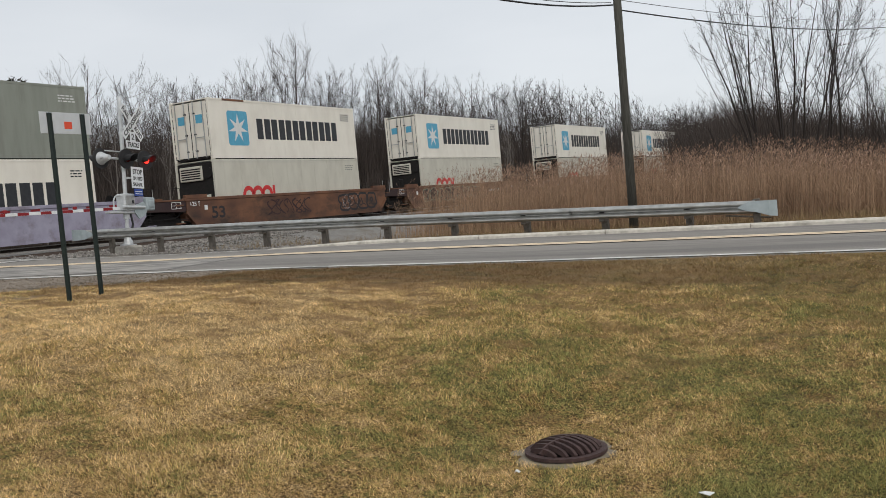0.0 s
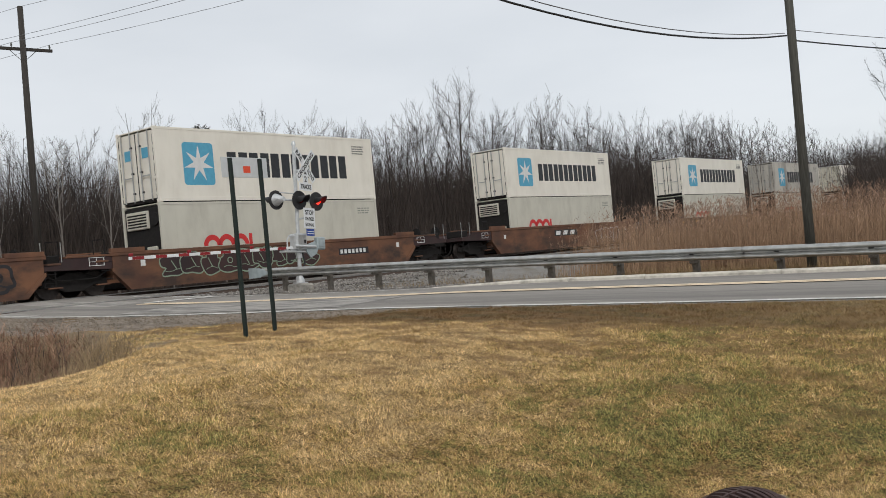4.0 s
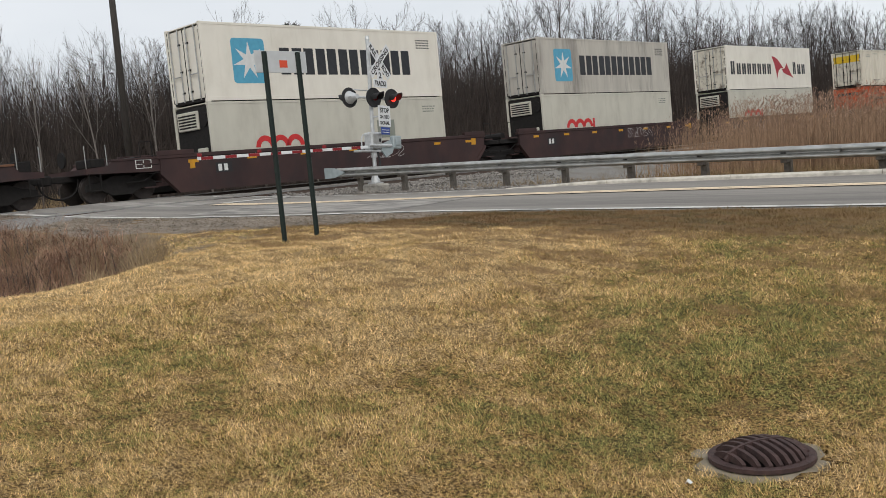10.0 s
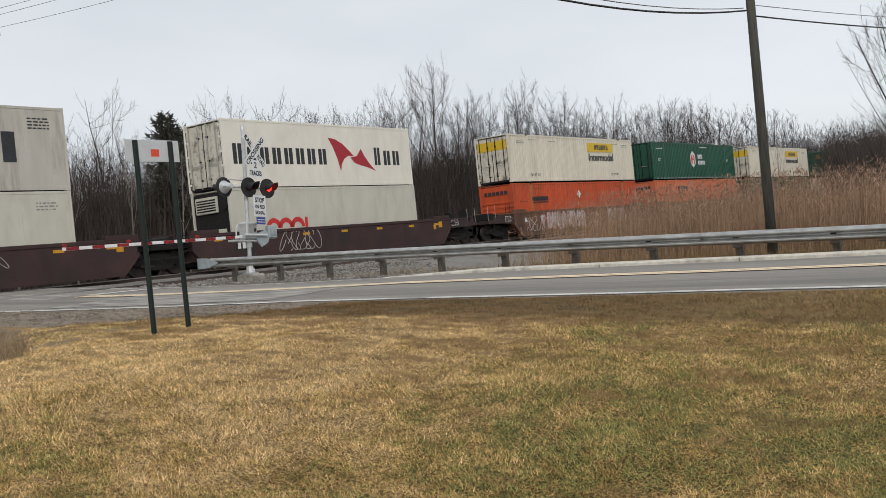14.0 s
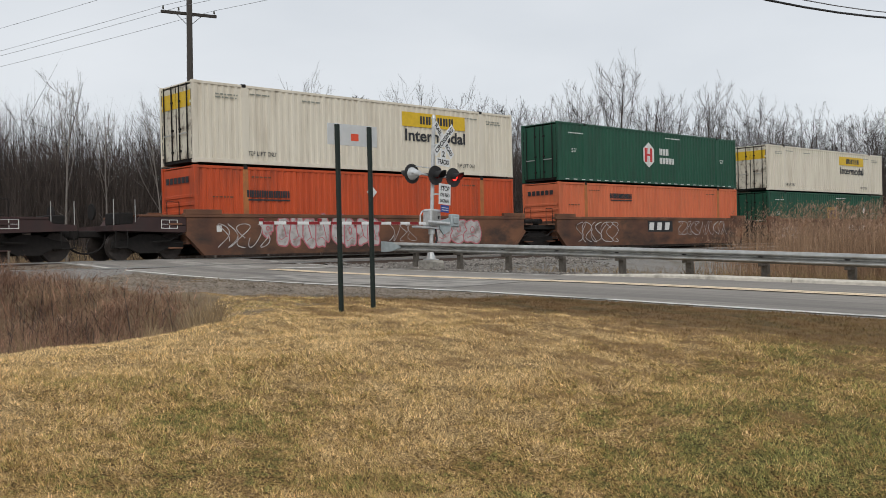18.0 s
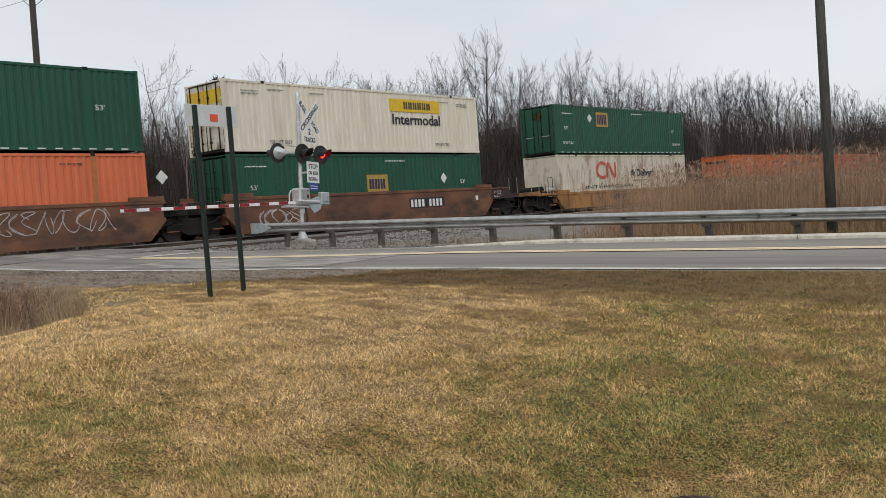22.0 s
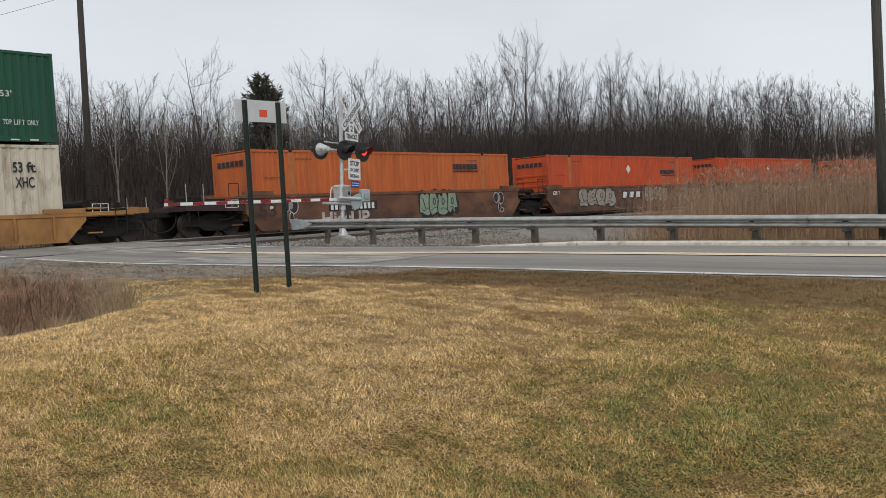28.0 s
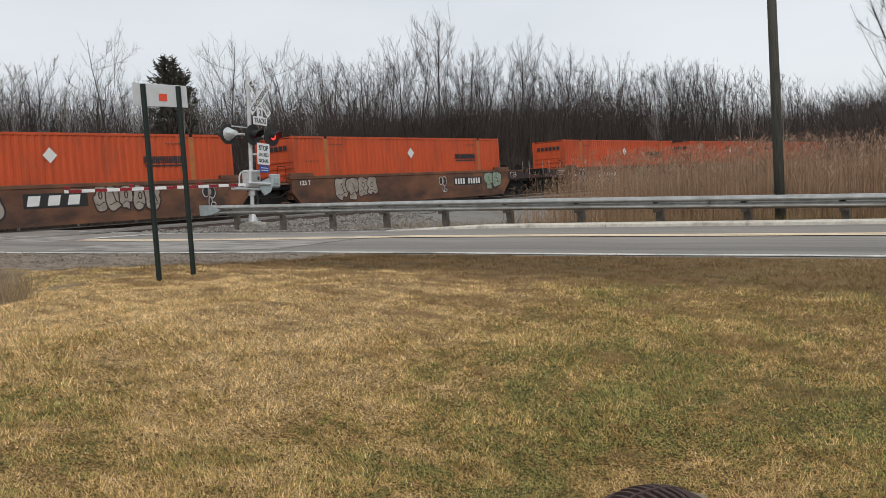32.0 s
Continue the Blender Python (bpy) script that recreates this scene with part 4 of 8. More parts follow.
# the signs are turned a little off the road's line
SXF, SY = 0.27, 0.17
TURN = pose(0, 0, 0, 0, 0, 9)
buck = part("crossbuck", Geo().box(0.05, SXF - 0.01, -0.03, 0.03, 4.81, 4.87).box(SXF - 0.03, SXF - 0.01, -0.03, SY + 0.05, 4.79, 4.89), M_MAST, signal)
buck.matrix_basis = TURN
for nm, ang_, text in (("blade", -45, "RAILROAD"), ("blade", 45, "CROSSING")):
    off = 0.0 if ang_ < 0 else 0.014
    bl = part(nm, Geo().box(-0.006, 0.006, -0.66, 0.66, -0.12, 0.12, 0.004), M_WHITE, buck)
    bl.matrix_basis = pose(SXF + off, SY, 5.00, ang_, 0, 0)
    if ang_ > 0:
        L = put_words(text, 1.16, 0.15, 0.008, -0.58, -0.075, M_BLACK, buck, bold=0.025)
        L.matrix_basis = pose(SXF + off, SY, 5.00, ang_, 0, 0)
    else:
        # the covered middle of the lower blade shows only the word's two halves
        for t4, ya in (("RAIL", -0.60), ("ROAD", 0.19)):
            L = put_words(t4, 0.41, 0.15, 0.008, ya, -0.075, M_BLACK, buck, bold=0.025)
            L.matrix_basis = pose(SXF + off, SY, 5.00, ang_, 0, 0)
tr = part("track_plate", Geo().extrude([(SY + p, q) for p, q in ((-0.33, 4.20), (0.33, 4.20), (0.33, 4.44), (0.13, 4.44), (0.13, 4.72), (-0.13, 4.72), (-0.13, 4.44), (-0.33, 4.44))], "x", SXF - 0.008, SXF + 0.004), M_WHITE, signal)
tr.matrix_basis = TURN
put_words("2", 0.13, 0.18, SXF + 0.008, SY - 0.065, 4.48, M_BLACK, tr, bold=0.02)
put_words("TRACKS", 0.56, 0.15, SXF + 0.008, SY - 0.28, 4.25, M_BLACK, tr, bold=0.025)
st = part("stop_sign", Geo().box(SXF - 0.008, SXF + 0.004, SY - 0.19, SY + 0.41, 3.02, 3.66, 0.004), M_WHITE, signal, "white rectangular sign with black words")
st.matrix_basis = TURN
for t4, z4, w4, h4 in (("STOP", 3.44, 0.44, 0.15), ("ON RED", 3.26, 0.46, 0.11), ("SIGNAL", 3.08, 0.46, 0.11)):
    put_words(t4, w4, h4, SXF + 0.008, SY + 0.11 - w4 / 2, z4, M_BLACK, st, bold=0.02)
part("sign_strap", Geo().box(0.0, SXF - 0.01, -0.02, 0.02, 3.30, 3.35).box(SXF - 0.03, SXF - 0.01, -0.02, SY + 0.2, 3.30, 3.35), M_MAST, st)
bp_ = part("blue_plate", Geo().box(SXF - 0.01, SXF + 0.004, SY - 0.08, SY + 0.34, 2.78, 3.0, 0.004), M_BLUE, signal, "small blue notice plate")
bp_.matrix_basis = TURN
for z4 in (2.84, 2.91):
    part("text_bar", Geo().box(SXF + 0.004, SXF + 0.008, SY - 0.04, SY + 0.30, z4, z4 + 0.02), M_WHITE, bp_)
part("light_arm", Geo().tube((0.05, -0.95, 3.9), (0.05, 0.95, 3.9), 0.034, n=8).tube((0.02, -0.72, 4.12), (0.02, 0.10, 4.12), 0.018, n=6).tube((0.02, -0.02, 3.82), (0.02, -0.02, 4.0), 0.10, n=10), M_MAST, signal)


def flasher(y, face, lit, under):
    """A round signal light with dark backboard, hood and lens, facing +x or -x."""
    fl = part("flasher", Geo().tube((face * 0.12, y, 3.9), (face * 0.15, y, 3.9), 0.30, 0.30, 28), M_BLACK, under)
    if face > 0:
        part("lamp_housing", Geo().tube((-0.04, y, 3.9), (0.03, y, 3.9), 0.06, 0.11, 16).tube((0.03, y, 3.9), (0.12, y, 3.9), 0.11, 0.14, 16), M_BLACK, fl)
    else:
        part("lamp_housing", Geo().tube((0.22, y, 3.9), (0.06, y, 3.9), 0.07, 0.12, 16).tube((0.06, y, 3.9), (-0.12, y, 3.9), 0.12, 0.20, 18), M_MAST, fl, "pale cast-metal lamp housing")
    part("lens", Geo().tube((face * 0.20, y, 3.9), (face * 0.225, y, 3.9), 0.105, 0.09, 20), M_LAMP_RED if lit else M_LENS, fl, "lit red lens" if lit else "unlit dark red lens", smooth=False)
    v, f = [], []
    for i in range(15):
        a = math.radians(-30 + 240 * i / 14)
        for r, xx in ((0.125, 0.15), (0.135, 0.60 - 0.22 * abs(i - 7) / 7), (0.130, 0.60 - 0.22 * abs(i - 7) / 7), (0.120, 0.15)):
            v.append((face * xx, y + r * math.cos(a), 3.9 + r * math.sin(a)))
    for i in range(14):
        f += [(4 * i + j, 4 * i + (j + 1) % 4, 4 * i + 4 + (j + 1) % 4, 4 * i + 4 + j) for j in range(4)]
    part("hood", Geo().add(v, f), M_BLACK, fl)


flasher(0.76, 1, True, signal)
flasher(0.0, 1, False, signal)
flasher(-0.74, -1, False, signal)
# gate machine on its bracket, counterweights and the lowered striped arm
gm = part("gate_machine", Geo().box(-0.2, 0.16, -0.20, 0.24, 2.34, 2.86, 0.03), M_MAST, signal)
part("machine_door", Geo().box(0.16, 0.18, -0.15, 0.19, 2.40, 2.80, 0.01), M_GALV, gm)
part("door_latch", Geo().box(0.18, 0.20, 0.08, 0.14, 2.56, 2.66), M_BLACK, gm)
part("bracket", Geo().box(-0.12, 0.14, -0.72, 0.38, 2.26, 2.32, 0.01).tube((0, 0, 2.1), (0, 0, 2.3), 0.10, n=10), M_MAST, signal)
part("cable_loop", Geo().path([(0.02, -0.14, 2.80), (0.02, -0.42, 2.78), (0.02, -0.50, 2.66), (0.02, -0.50, 2.34)], 0.022), M_MAST, signal)
part("main_shaft", Geo().tube((0.18, -0.34, 2.45), (0.18, 0.58, 2.45), 0.05, n=8), M_MAST, signal)
part("counterweight_arm", Geo().extrude([(0.20, 2.50), (0.56, 2.62), (0.72, 2.42), (0.62, 2.22), (0.36, 2.10), (0.18, 2.30)], "x", 0.12, 0.17), M_GALV_END, signal, "grey steel counterweight arm")
part("counterweight", Geo().box(0.02, 0.20, 0.66, 1.02, 2.36, 2.76, 0.03).box(0.20, 0.23, 0.74, 0.94, 2.46, 2.66, 0.01), M_GALV_END, signal, "grey steel counterweight")
part("cable_conduit", Geo().path([(0.06, 0.08, MZ + 0.1), (0.10, 0.02, 1.55), (0.10, 0.14, 1.95), (0.06, 0.10, 2.28)], 0.035), M_BLACK, signal)
arm = part("gate_arm", Geo().box(0.045, 0.075, -6.25, -0.3, 2.388, 2.472, 0.006), M_WHITE, signal, "white gate arm with red stripes")
arm.matrix_basis = pose(0, 0, 2.43, 3.3) @ pose(0, 0, -2.43)
for i in range(8):
    y1 = -6.15 + i * 0.74
    part("red_stripe", Geo().box(0.075, 0.078, y1, y1 + 0.36, 2.390, 2.470), M_RED_STRIPE, arm)
for y1, lit in ((-6.18, False), (-4.3, False), (-2.0, False)):
    part("arm_lamp", Geo().box(0.03, 0.10, y1 - 0.06, y1 + 0.06, 2.472, 2.56, 0.015), M_RED_STRIPE, arm)

# ---- two-post sign seen from behind ----
sign = thing("road_sign", "white board sign on two dark green posts in the lawn", "sign")
for yy, zb, lean in ((9.955, 0.79, -0.02), (10.565, 0.85, 0.01)):
    g = Geo().extrude([(-11.25, yy - 0.042), (-11.235, yy - 0.042), (-11.215, yy - 0.02), (-11.215, yy + 0.02), (-11.235, yy + 0.042), (-11.25, yy + 0.042), (-11.25, yy + 0.03), (-11.23, yy + 0.014), (-11.23, yy - 0.014), (-11.25, yy - 0.03)], "z", zb - 0.5, 3.51)
    part("post", g, M_GREEN_POST, sign)
bd = part("board", Geo().box(-11.262, -11.252, 9.785, 10.725, 3.21, 3.525, 0.003), M_SIGN_BACK, sign, "blank white metal board")
part("sticker", Geo().box(-11.252, -11.248, 10.22, 10.36, 3.285, 3.39), M_RED_PAINT, bd, "small orange-red sticker")

# short stake by the shoulder
stake = thing("marker_stake", "short dark marker stake in the weeds", "stake", m=pose(-24.6, 10.0, float(ground_z(-24.6, 10.0))))
part("stake", Geo().tube((0, 0, -0.2), (0.01, 0, 0.75), 0.03, 0.028, 7), M_POST, stake)

# ---- storm drain ----
DX, DY = -2.42, 6.40
DZ = -0.19
drain = thing("storm_drain", "rusty cast-iron beehive drain grate in the lawn", "drain", m=pose(DX, DY, DZ, 0, 0, 62))
g = Geo().ring((0, 0), 0.27, 0.375, -0.10, -0.004, 48)
g.v = [(p[0] * (1 + (0.10 * math.sin(3 * math.atan2(p[1], p[0]) + 1) + 0.06 * math.sin(7 * math.atan2(p[1], p[0]))) * (math.hypot(p[0], p[1]) > 0.32)), p[1] * (1 + (0.10 * math.sin(3 * math.atan2(p[1], p[0]) + 1) + 0.06 * math.sin(7 * math.atan2(p[1], p[0]))) * (math.hypot(p[0], p[1]) > 0.32)), p[2] - 0.10 * max(0.0, math.hypot(p[0], p[1]) - 0.30)) for p in g.v]
part("collar", g, M_COLLAR, drain, "cracked sandy concrete collar", smooth=False)
part("shaft", Geo().tube((0, 0, -0.48), (0, 0, -0.46), 0.32, n=24).ring((0, 0), 0.25, 0.27, -0.47, 0.02, 28), M_DARK_HOLE, drain, "dark shaft under the grate")
part("rim", Geo().ring((0, 0), 0.242, 0.296, 0.004, 0.028, 40), M_IRON, drain)


def dome_z(r):
    return 0.028 + 0.082 * math.sqrt(max(0.0, 1 - (r / 0.25) ** 2)) if r < 0.25 else 0.028


for j in range(9):
    off = -0.212 + j * 0.053
    half = math.sqrt(max(0.0, 0.248**2 - off**2))
    v, f = [], []
    nn = 12
    for i in range(nn + 1):
        s_ = -half + 2 * half * i / nn
        z1 = dome_z(math.hypot(s_, off))
        v += [(off - 0.014, s_, z1 - 0.04), (off + 0.014, s_, z1 - 0.04), (off + 0.012, s_, z1), (off - 0.012, s_, z1)]
    for i in range(nn):
        f += [(4 * i + q, 4 * i + (q + 1) % 4, 4 * i + 4 + (q + 1) % 4, 4 * i + 4 + q) for q in range(4)]
    f += [(0, 1, 2, 3), (4 * nn, 4 * nn + 1, 4 * nn + 2, 4 * nn + 3)]
    part("grate_bar", Geo().add(v, f), M_IRON, drain)
v, f = [], []
nn = 14
for i in range(nn + 1):
    s_ = -0.248 + 0.496 * i / nn
    z1 = dome_z(abs(s_)) + 0.004
    v += [(s_, -0.013, z1 - 0.04), (s_, 0.013, z1 - 0.04), (s_, 0.010, z1), (s_, -0.010, z1)]
for i in range(nn):
    f += [(4 * i + q, 4 * i + (q + 1) % 4, 4 * i + 4 + (q + 1) % 4, 4 * i + 4 + q) for q in range(4)]
part("cross_rib", Geo().add(v, f), M_IRON, drain)


# ---- utility poles and wires ----
def wire(name, a, b, sag, r, material, label):
    cu = bpy.data.curves.new(name, "CURVE")
    cu.dimensions, cu.bevel_depth, cu.bevel_resolution = "3D", r, 1
    sp = cu.splines.new("POLY")
    n = 28
    sp.points.add(n)
    a, b = Vector(a), Vector(b)
    for i in range(n + 1):
        t = i / n
        p = a.lerp(b, t)
        sp.points[i].co = (p.x, p.y, p.z - 4 * sag * t * (1 - t), 1)
    tmp = bpy.data.objects.new(name, cu)
    scene.collection.objects.link(tmp)
    me = bpy.data.meshes.new_from_object(tmp.evaluated_get(bpy.context.evaluated_depsgraph_get()))
    bpy.data.objects.remove(tmp)
    me.materials.clear()
    me.materials.append(material)
    return tagged(new(name, me), label, "cable")


def pole(x, y, top, r, arm_z, arm_dir, label, lean=0.0, wood=M_POLE):
    z0 = float(ground_z(x, y)) - 0.6
    p = thing("utility_pole", label, "utility pole", m=pose(x, y, 0))
    part("pole", Geo().tube((lean, 0, z0), (0, 0, top), r, r * 0.68, 14), wood, p, smooth=True)
    d = Vector(arm_dir).normalized()
    n_ = Vector((-d.y, d.x, 0))
    c = n_ * (r * 0.8)
    ends = [c + d * s for s in (-1.22, 1.22)]
    q = [(e.x, e.y) for e in ends]
    g = Geo()
    a_, b_ = ends
    w = n_ * 0.055
    g.add([(a_ + w * s1 + Vector((0, 0, arm_z + s2))) for s1 in (-1, 1) for s2 in (-0.06, 0.06)] + [(b_ + w * s1 + Vector((0, 0, arm_z + s2))) for s1 in (-1, 1) for s2 in (-0.06, 0.06)],
          [(0, 1, 3, 2), (4, 6, 7, 5), (0, 4, 5, 1), (2, 3, 7, 6), (0, 2, 6, 4), (1, 5, 7, 3)])
    ca_ = part("crossarm", g, wood, p)
    for s in (-1.12, -0.45, 1.12):
        e = c + d * s
        part("insulator", Geo().tube((e.x, e.y, arm_z + 0.06), (e.x, e.y, arm_z + 0.14), 0.012, n=6).tube((e.x, e.y, arm_z + 0.12), (e.x, e.y, arm_z + 0.25), 0.045, 0.03, 8), M_POLE, ca_)
    for s in (-0.55, 0.55):
        e = c + d * s
        part("brace", Geo().tube((e.x, e.y, arm_z - 0.05), (c.x * 1.2, c.y * 1.2, arm_z - 0.55), 0.014, n=5), M_POLE, p)
    return [Vector((x, y, 0)) + c + d * s + Vector((0, 0, arm_z + 0.26)) for s in (-1.12, -0.45, 1.12)]


near_tops = pole(-5.865, 21.4, 11.5, 0.108, 10.05, (0.2, 1, 0), "tall weathered wooden utility pole behind the guardrail", -0.09)
far_tops = pole(-37.7, 22.55, 14.0, 0.17, 12.2, (0.25, 1, 0), "weathered wooden utility pole with crossarm beyond the tracks", -0.33, M_POLE_DARK)
for a, b in zip(near_tops + [Vector((-5.96, 21.4, 11.5))], far_tops + [Vector((-37.7, 22.55, 14.0))]):
    wire("power_wire", a, b, 0.30, 0.008, M_WIRE_GREY, "thin bare power wire strung between two poles")
for i, b in enumerate(far_tops + [Vector((-37.7, 22.55, 14.0))]):
    wire("power_wire", b, b + Vector((-76, -20, -0.4)), 0.9, 0.008, M_WIRE_GREY, "thin bare power wire beyond the tracks")
for i, a in enumerate(near_tops):
    wire("power_wire", a, (17.7 + i, 27, 8.7), 0.4, 0.008, M_WIRE_GREY, "thin bare power wire beside the road")
wire("service_cable", (-5.99, 21.3, 5.77), (-11.02, -2.25, 10.34), 2.0, 0.018, M_WIRE, "thick black service cable sagging over the road")
wire("service_cable", (-5.99, 21.5, 5.70), (0.8, 52.1, 8.27), 0.44, 0.016, M_WIRE, "thick black service cable beyond the pole")
wire("service_wire", (-6.03, 21.3, 5.83), (-11.02, -2.25, 10.34), 1.88, 0.009, M_WIRE_GREY, "thin grey wire above the service cable")
wire("service_wire", (-6.03, 21.5, 5.94), (0.66, 52.1, 8.56), 0.37, 0.008, M_WIRE_GREY, "thin grey wire beyond the pole")


# ---- the train ----
HALF_W, CONT_H = 1.219, 2.896
LOWER_Z, UPPER_Z = 1.893, 4.796
MOVERS = []


def corrugated(y0, y1, z0, z1, x_out, depth, pitch_, sgn):
    """A wall of upright trapezoid ribs."""
    n = max(2, round((y1 - y0) / pitch_))
    p = (y1 - y0) / n
    prof = []
    for i in range(n):
        a = y0 + i * p
        prof += [(a, 0), (a + 0.36 * p, 0), (a + 0.5 * p, depth), (a + 0.86 * p, depth)]
    prof.append((y1, 0))
    v = [(sgn * (x_out - d), y, z) for y, d in prof for z in (z0, z1)]
    f = [(2 * i, 2 * i + 2, 2 * i + 3, 2 * i + 1) for i in range(len(prof) - 1)]
    return Geo().add(v, f)


def quad_plate(x, y0, y1, z0, z1, t=0.004):
    return Geo().box(x - 0.002, x + t, y0, y1, z0, z1)


def shape_plate(x, pts, t=0.004):
    return Geo().extrude(pts, "x", x, x + t)


def block_bars(x, y0, y1, z0, z1, count, fill, material, parent, label=""):
    """Brand lettering as plain upright bars of its size."""
    p = (y1 - y0) / count
    w = p * fill
    first = None
    me = Geo().box(x - 0.002, x + 0.004, 0, w * 0.46, z0, z1).mesh("brand_bar", material)
    for i in range(count):
        for q in (0.0, 0.60):
            ob = part("brand_bar", me, material, parent, label if first is None else "")
            ob.location.y = y0 + i * p + w * q
            first = first or ob
    return first


def small_print(x, y0, y1, z0, rows_, material, parent, seed=0):
    """Unreadable print as thin bars."""
    r = random.Random(seed)
    g = Geo()
    for i in range(rows_):
        z = z0 - i * 0.11
        y = y0
        while y < y1 - 0.05:
            w = 0.06 + 0.16 * r.random()
            g.box(x - 0.002, x + 0.003, y, min(y + w, y1), z, z + 0.05)
            y += w + 0.05
    return tagged(part("small_print", g, material, parent), "unreadable small print", kind="stuff")


def container(u_left, level, length, paint, label, ribbed, end, z_off=0.0, posts=None, door_paint=None):
    """A box of 40 or 53 feet with posts, rails, castings, roof and ends; y runs along it, +x is the seen side."""
    c = thing("shipping_container", label, "container", "containers on the train")
    h, hw, L = CONT_H, HALF_W, length + 0.16
    u_left -= 0.08
    post_w = 0.12
    if ribbed:
        inner = [0.0, (L - 12.19) / 2, L - (L - 12.19) / 2, L] if L > 13 else [0.0, L]
        for s in (1, -1):
            for a, b in zip(inner, inner[1:]):
                part("side_panel", corrugated(a + 0.1, b - 0.1, 0.16, h - 0.1, hw - 0.012, 0.036, 0.285, s), paint, c)
        if L > 13:
            for yy in inner[1:3]:
                for s in (1, -1):
                    part("lift_post", Geo().box(min(s * (hw - 0.08), s * (hw - 0.002)), max(s * (hw - 0.08), s * (hw - 0.002)), yy - 0.11, yy + 0.11, 0.05, h - 0.02, 0.006), posts or paint, c)
                part("lift_casting", Geo().box(hw - 0.17, hw + 0.006, yy - 0.09, yy + 0.09, h - 0.11, h + 0.012, 0.008), M_UNDER, c)
    else:
        for s in (1, -1):
            part("side_panel", Geo().box(min(s * (hw - 0.08), s * (hw - 0.012)), max(s * (hw - 0.08), s * (hw - 0.012)), 0.1, L - 0.1, 0.14, h - 0.08, 0.004), paint, c)
        g = Geo()
        for yy in np.arange(0.7, L - 0.3, 1.22):
            g.box(hw - 0.013, hw - 0.009, yy, yy + 0.012, 0.2, h - 0.12)
        tagged(part("panel_seams", g, paint, c), "thin panel seams", kind="stuff")
    for s in (1, -1):
        for yy in (0.0, L - post_w):
            part("corner_post", Geo().box(min(s * (hw - 0.12), s * hw), max(s * (hw - 0.12), s * hw), yy, yy + post_w, 0.1, h - 0.1, 0.008), paint, c)
        part("bottom_rail", Geo().box(min(s * (hw - 0.06), s * hw), max(s * (hw - 0.06), s * hw), 0.1, L - 0.1, 0.02, 0.17, 0.006), paint, c)
        part("top_rail", Geo().box(min(s * (hw - 0.06), s * hw), max(s * (hw - 0.06), s * hw), 0.1, L - 0.1, h - 0.11, h - 0.015, 0.006), paint, c)
        for yy in (0.0, L - 0.18):
            for zz in (0.0, h - 0.12):
                part("corner_casting", Geo().box(min(s * (hw - 0.16), s * (hw + 0.004)), max(s * (hw - 0.16), s * (hw + 0.004)), yy - 0.002, yy + 0.182, zz, zz + 0.12, 0.01), paint, c)
    if z_off > 0:
        # cone locks between the stacked boxes
        for s in (1, -1):
            for yy in ((L - 12.19) / 2, L - (L - 12.19) / 2):
                part("cone_lock", Geo().box(min(s * (hw - 0.15), s * (hw - 0.02)), max(s * (hw - 0.15), s * (hw - 0.02)), yy - 0.07, yy + 0.07, -z_off - 0.02, 0.04, 0.01), M_UNDER, c)
    part("roof", Geo().box(-hw + 0.03, hw - 0.03, 0.05, L - 0.05, h - 0.06, h - 0.02), paint, c)
    part("floor", Geo().box(-hw + 0.05, hw - 0.05, 0.05, L - 0.05, 0.05, 0.16), M_UNDER, c)
    part("front_wall", Geo().box(-hw + 0.1, hw - 0.1, L - 0.12, L - 0.06, 0.1, h - 0.1), M_UNDER if not ribbed else paint, c)
    if end == "doors":
        for s in (1, -1):
            d = part("door", Geo().box(min(0.01 * s, s * (hw - 0.13)), max(0.01 * s, s * (hw - 0.13)), 0.02, 0.09, 0.16, h - 0.14, 0.01), door_paint or paint, c)
            for q in (0.28, 0.85):
                part("lock_rod", Geo().tube((s * q, -0.025, 0.1), (s * q, -0.025, h - 0.08), 0.026, n=6), M_GALV if not ribbed else M_UNDER, d)
            part("door_seal", Geo().box(min(s * (hw - 0.15), s * (hw - 0.125)), max(s * (hw - 0.15), s * (hw - 0.125)), 0.008, 0.022, 0.14, h - 0.12), M_UNDER, d)
            part("door_seal", Geo().box(min(s * 0.004, s * 0.018), max(s * 0.004, s * 0.018), 0.008, 0.022, 0.16, h - 0.14), M_UNDER, d)
            for zz in (0.42, 1.2, 2.2):
                part("rod_keeper", Geo().box(min(s * 0.22, s * 0.34), max(s * 0.22, s * 0.34), -0.035, 0.02, zz, zz + 0.07), M_UNDER, d)
            part("door_handle", Geo().box(min(s * 0.28, s * 0.85), max(s * 0.28, s * 0.85), -0.05, -0.03, 1.05, 1.09), M_GALV, d)
            for zz in (0.3, 0.9, 1.5, 2.1, 2.6):
                part("hinge", Geo().box(min(s * (hw - 0.22), s * (hw - 0.08)), max(s * (hw - 0.22), s * (hw - 0.08)), -0.005, 0.02, zz, zz + 0.09), paint, d)
    elif end == "unit":
        # refrigeration machinery: dark recess with a pale condenser housing
        part("machinery_frame", Geo().box(-hw + 0.12, hw - 0.12, 0.06, 0.12, 0.1, h - 0.1), M_UNDER, c)
        un = part("condenser_housing", Geo().box(-0.95, 0.45, -0.02, 0.08, h - 0.95, h - 0.25, 0.03), paint, c, "pale condenser housing")
        for k in range(5):
            part("vent_slot", Geo().box(-0.85, 0.35, -0.026, -0.02, h - 0.86 + k * 0.11, h - 0.80 + k * 0.11), M_UNDER, un)
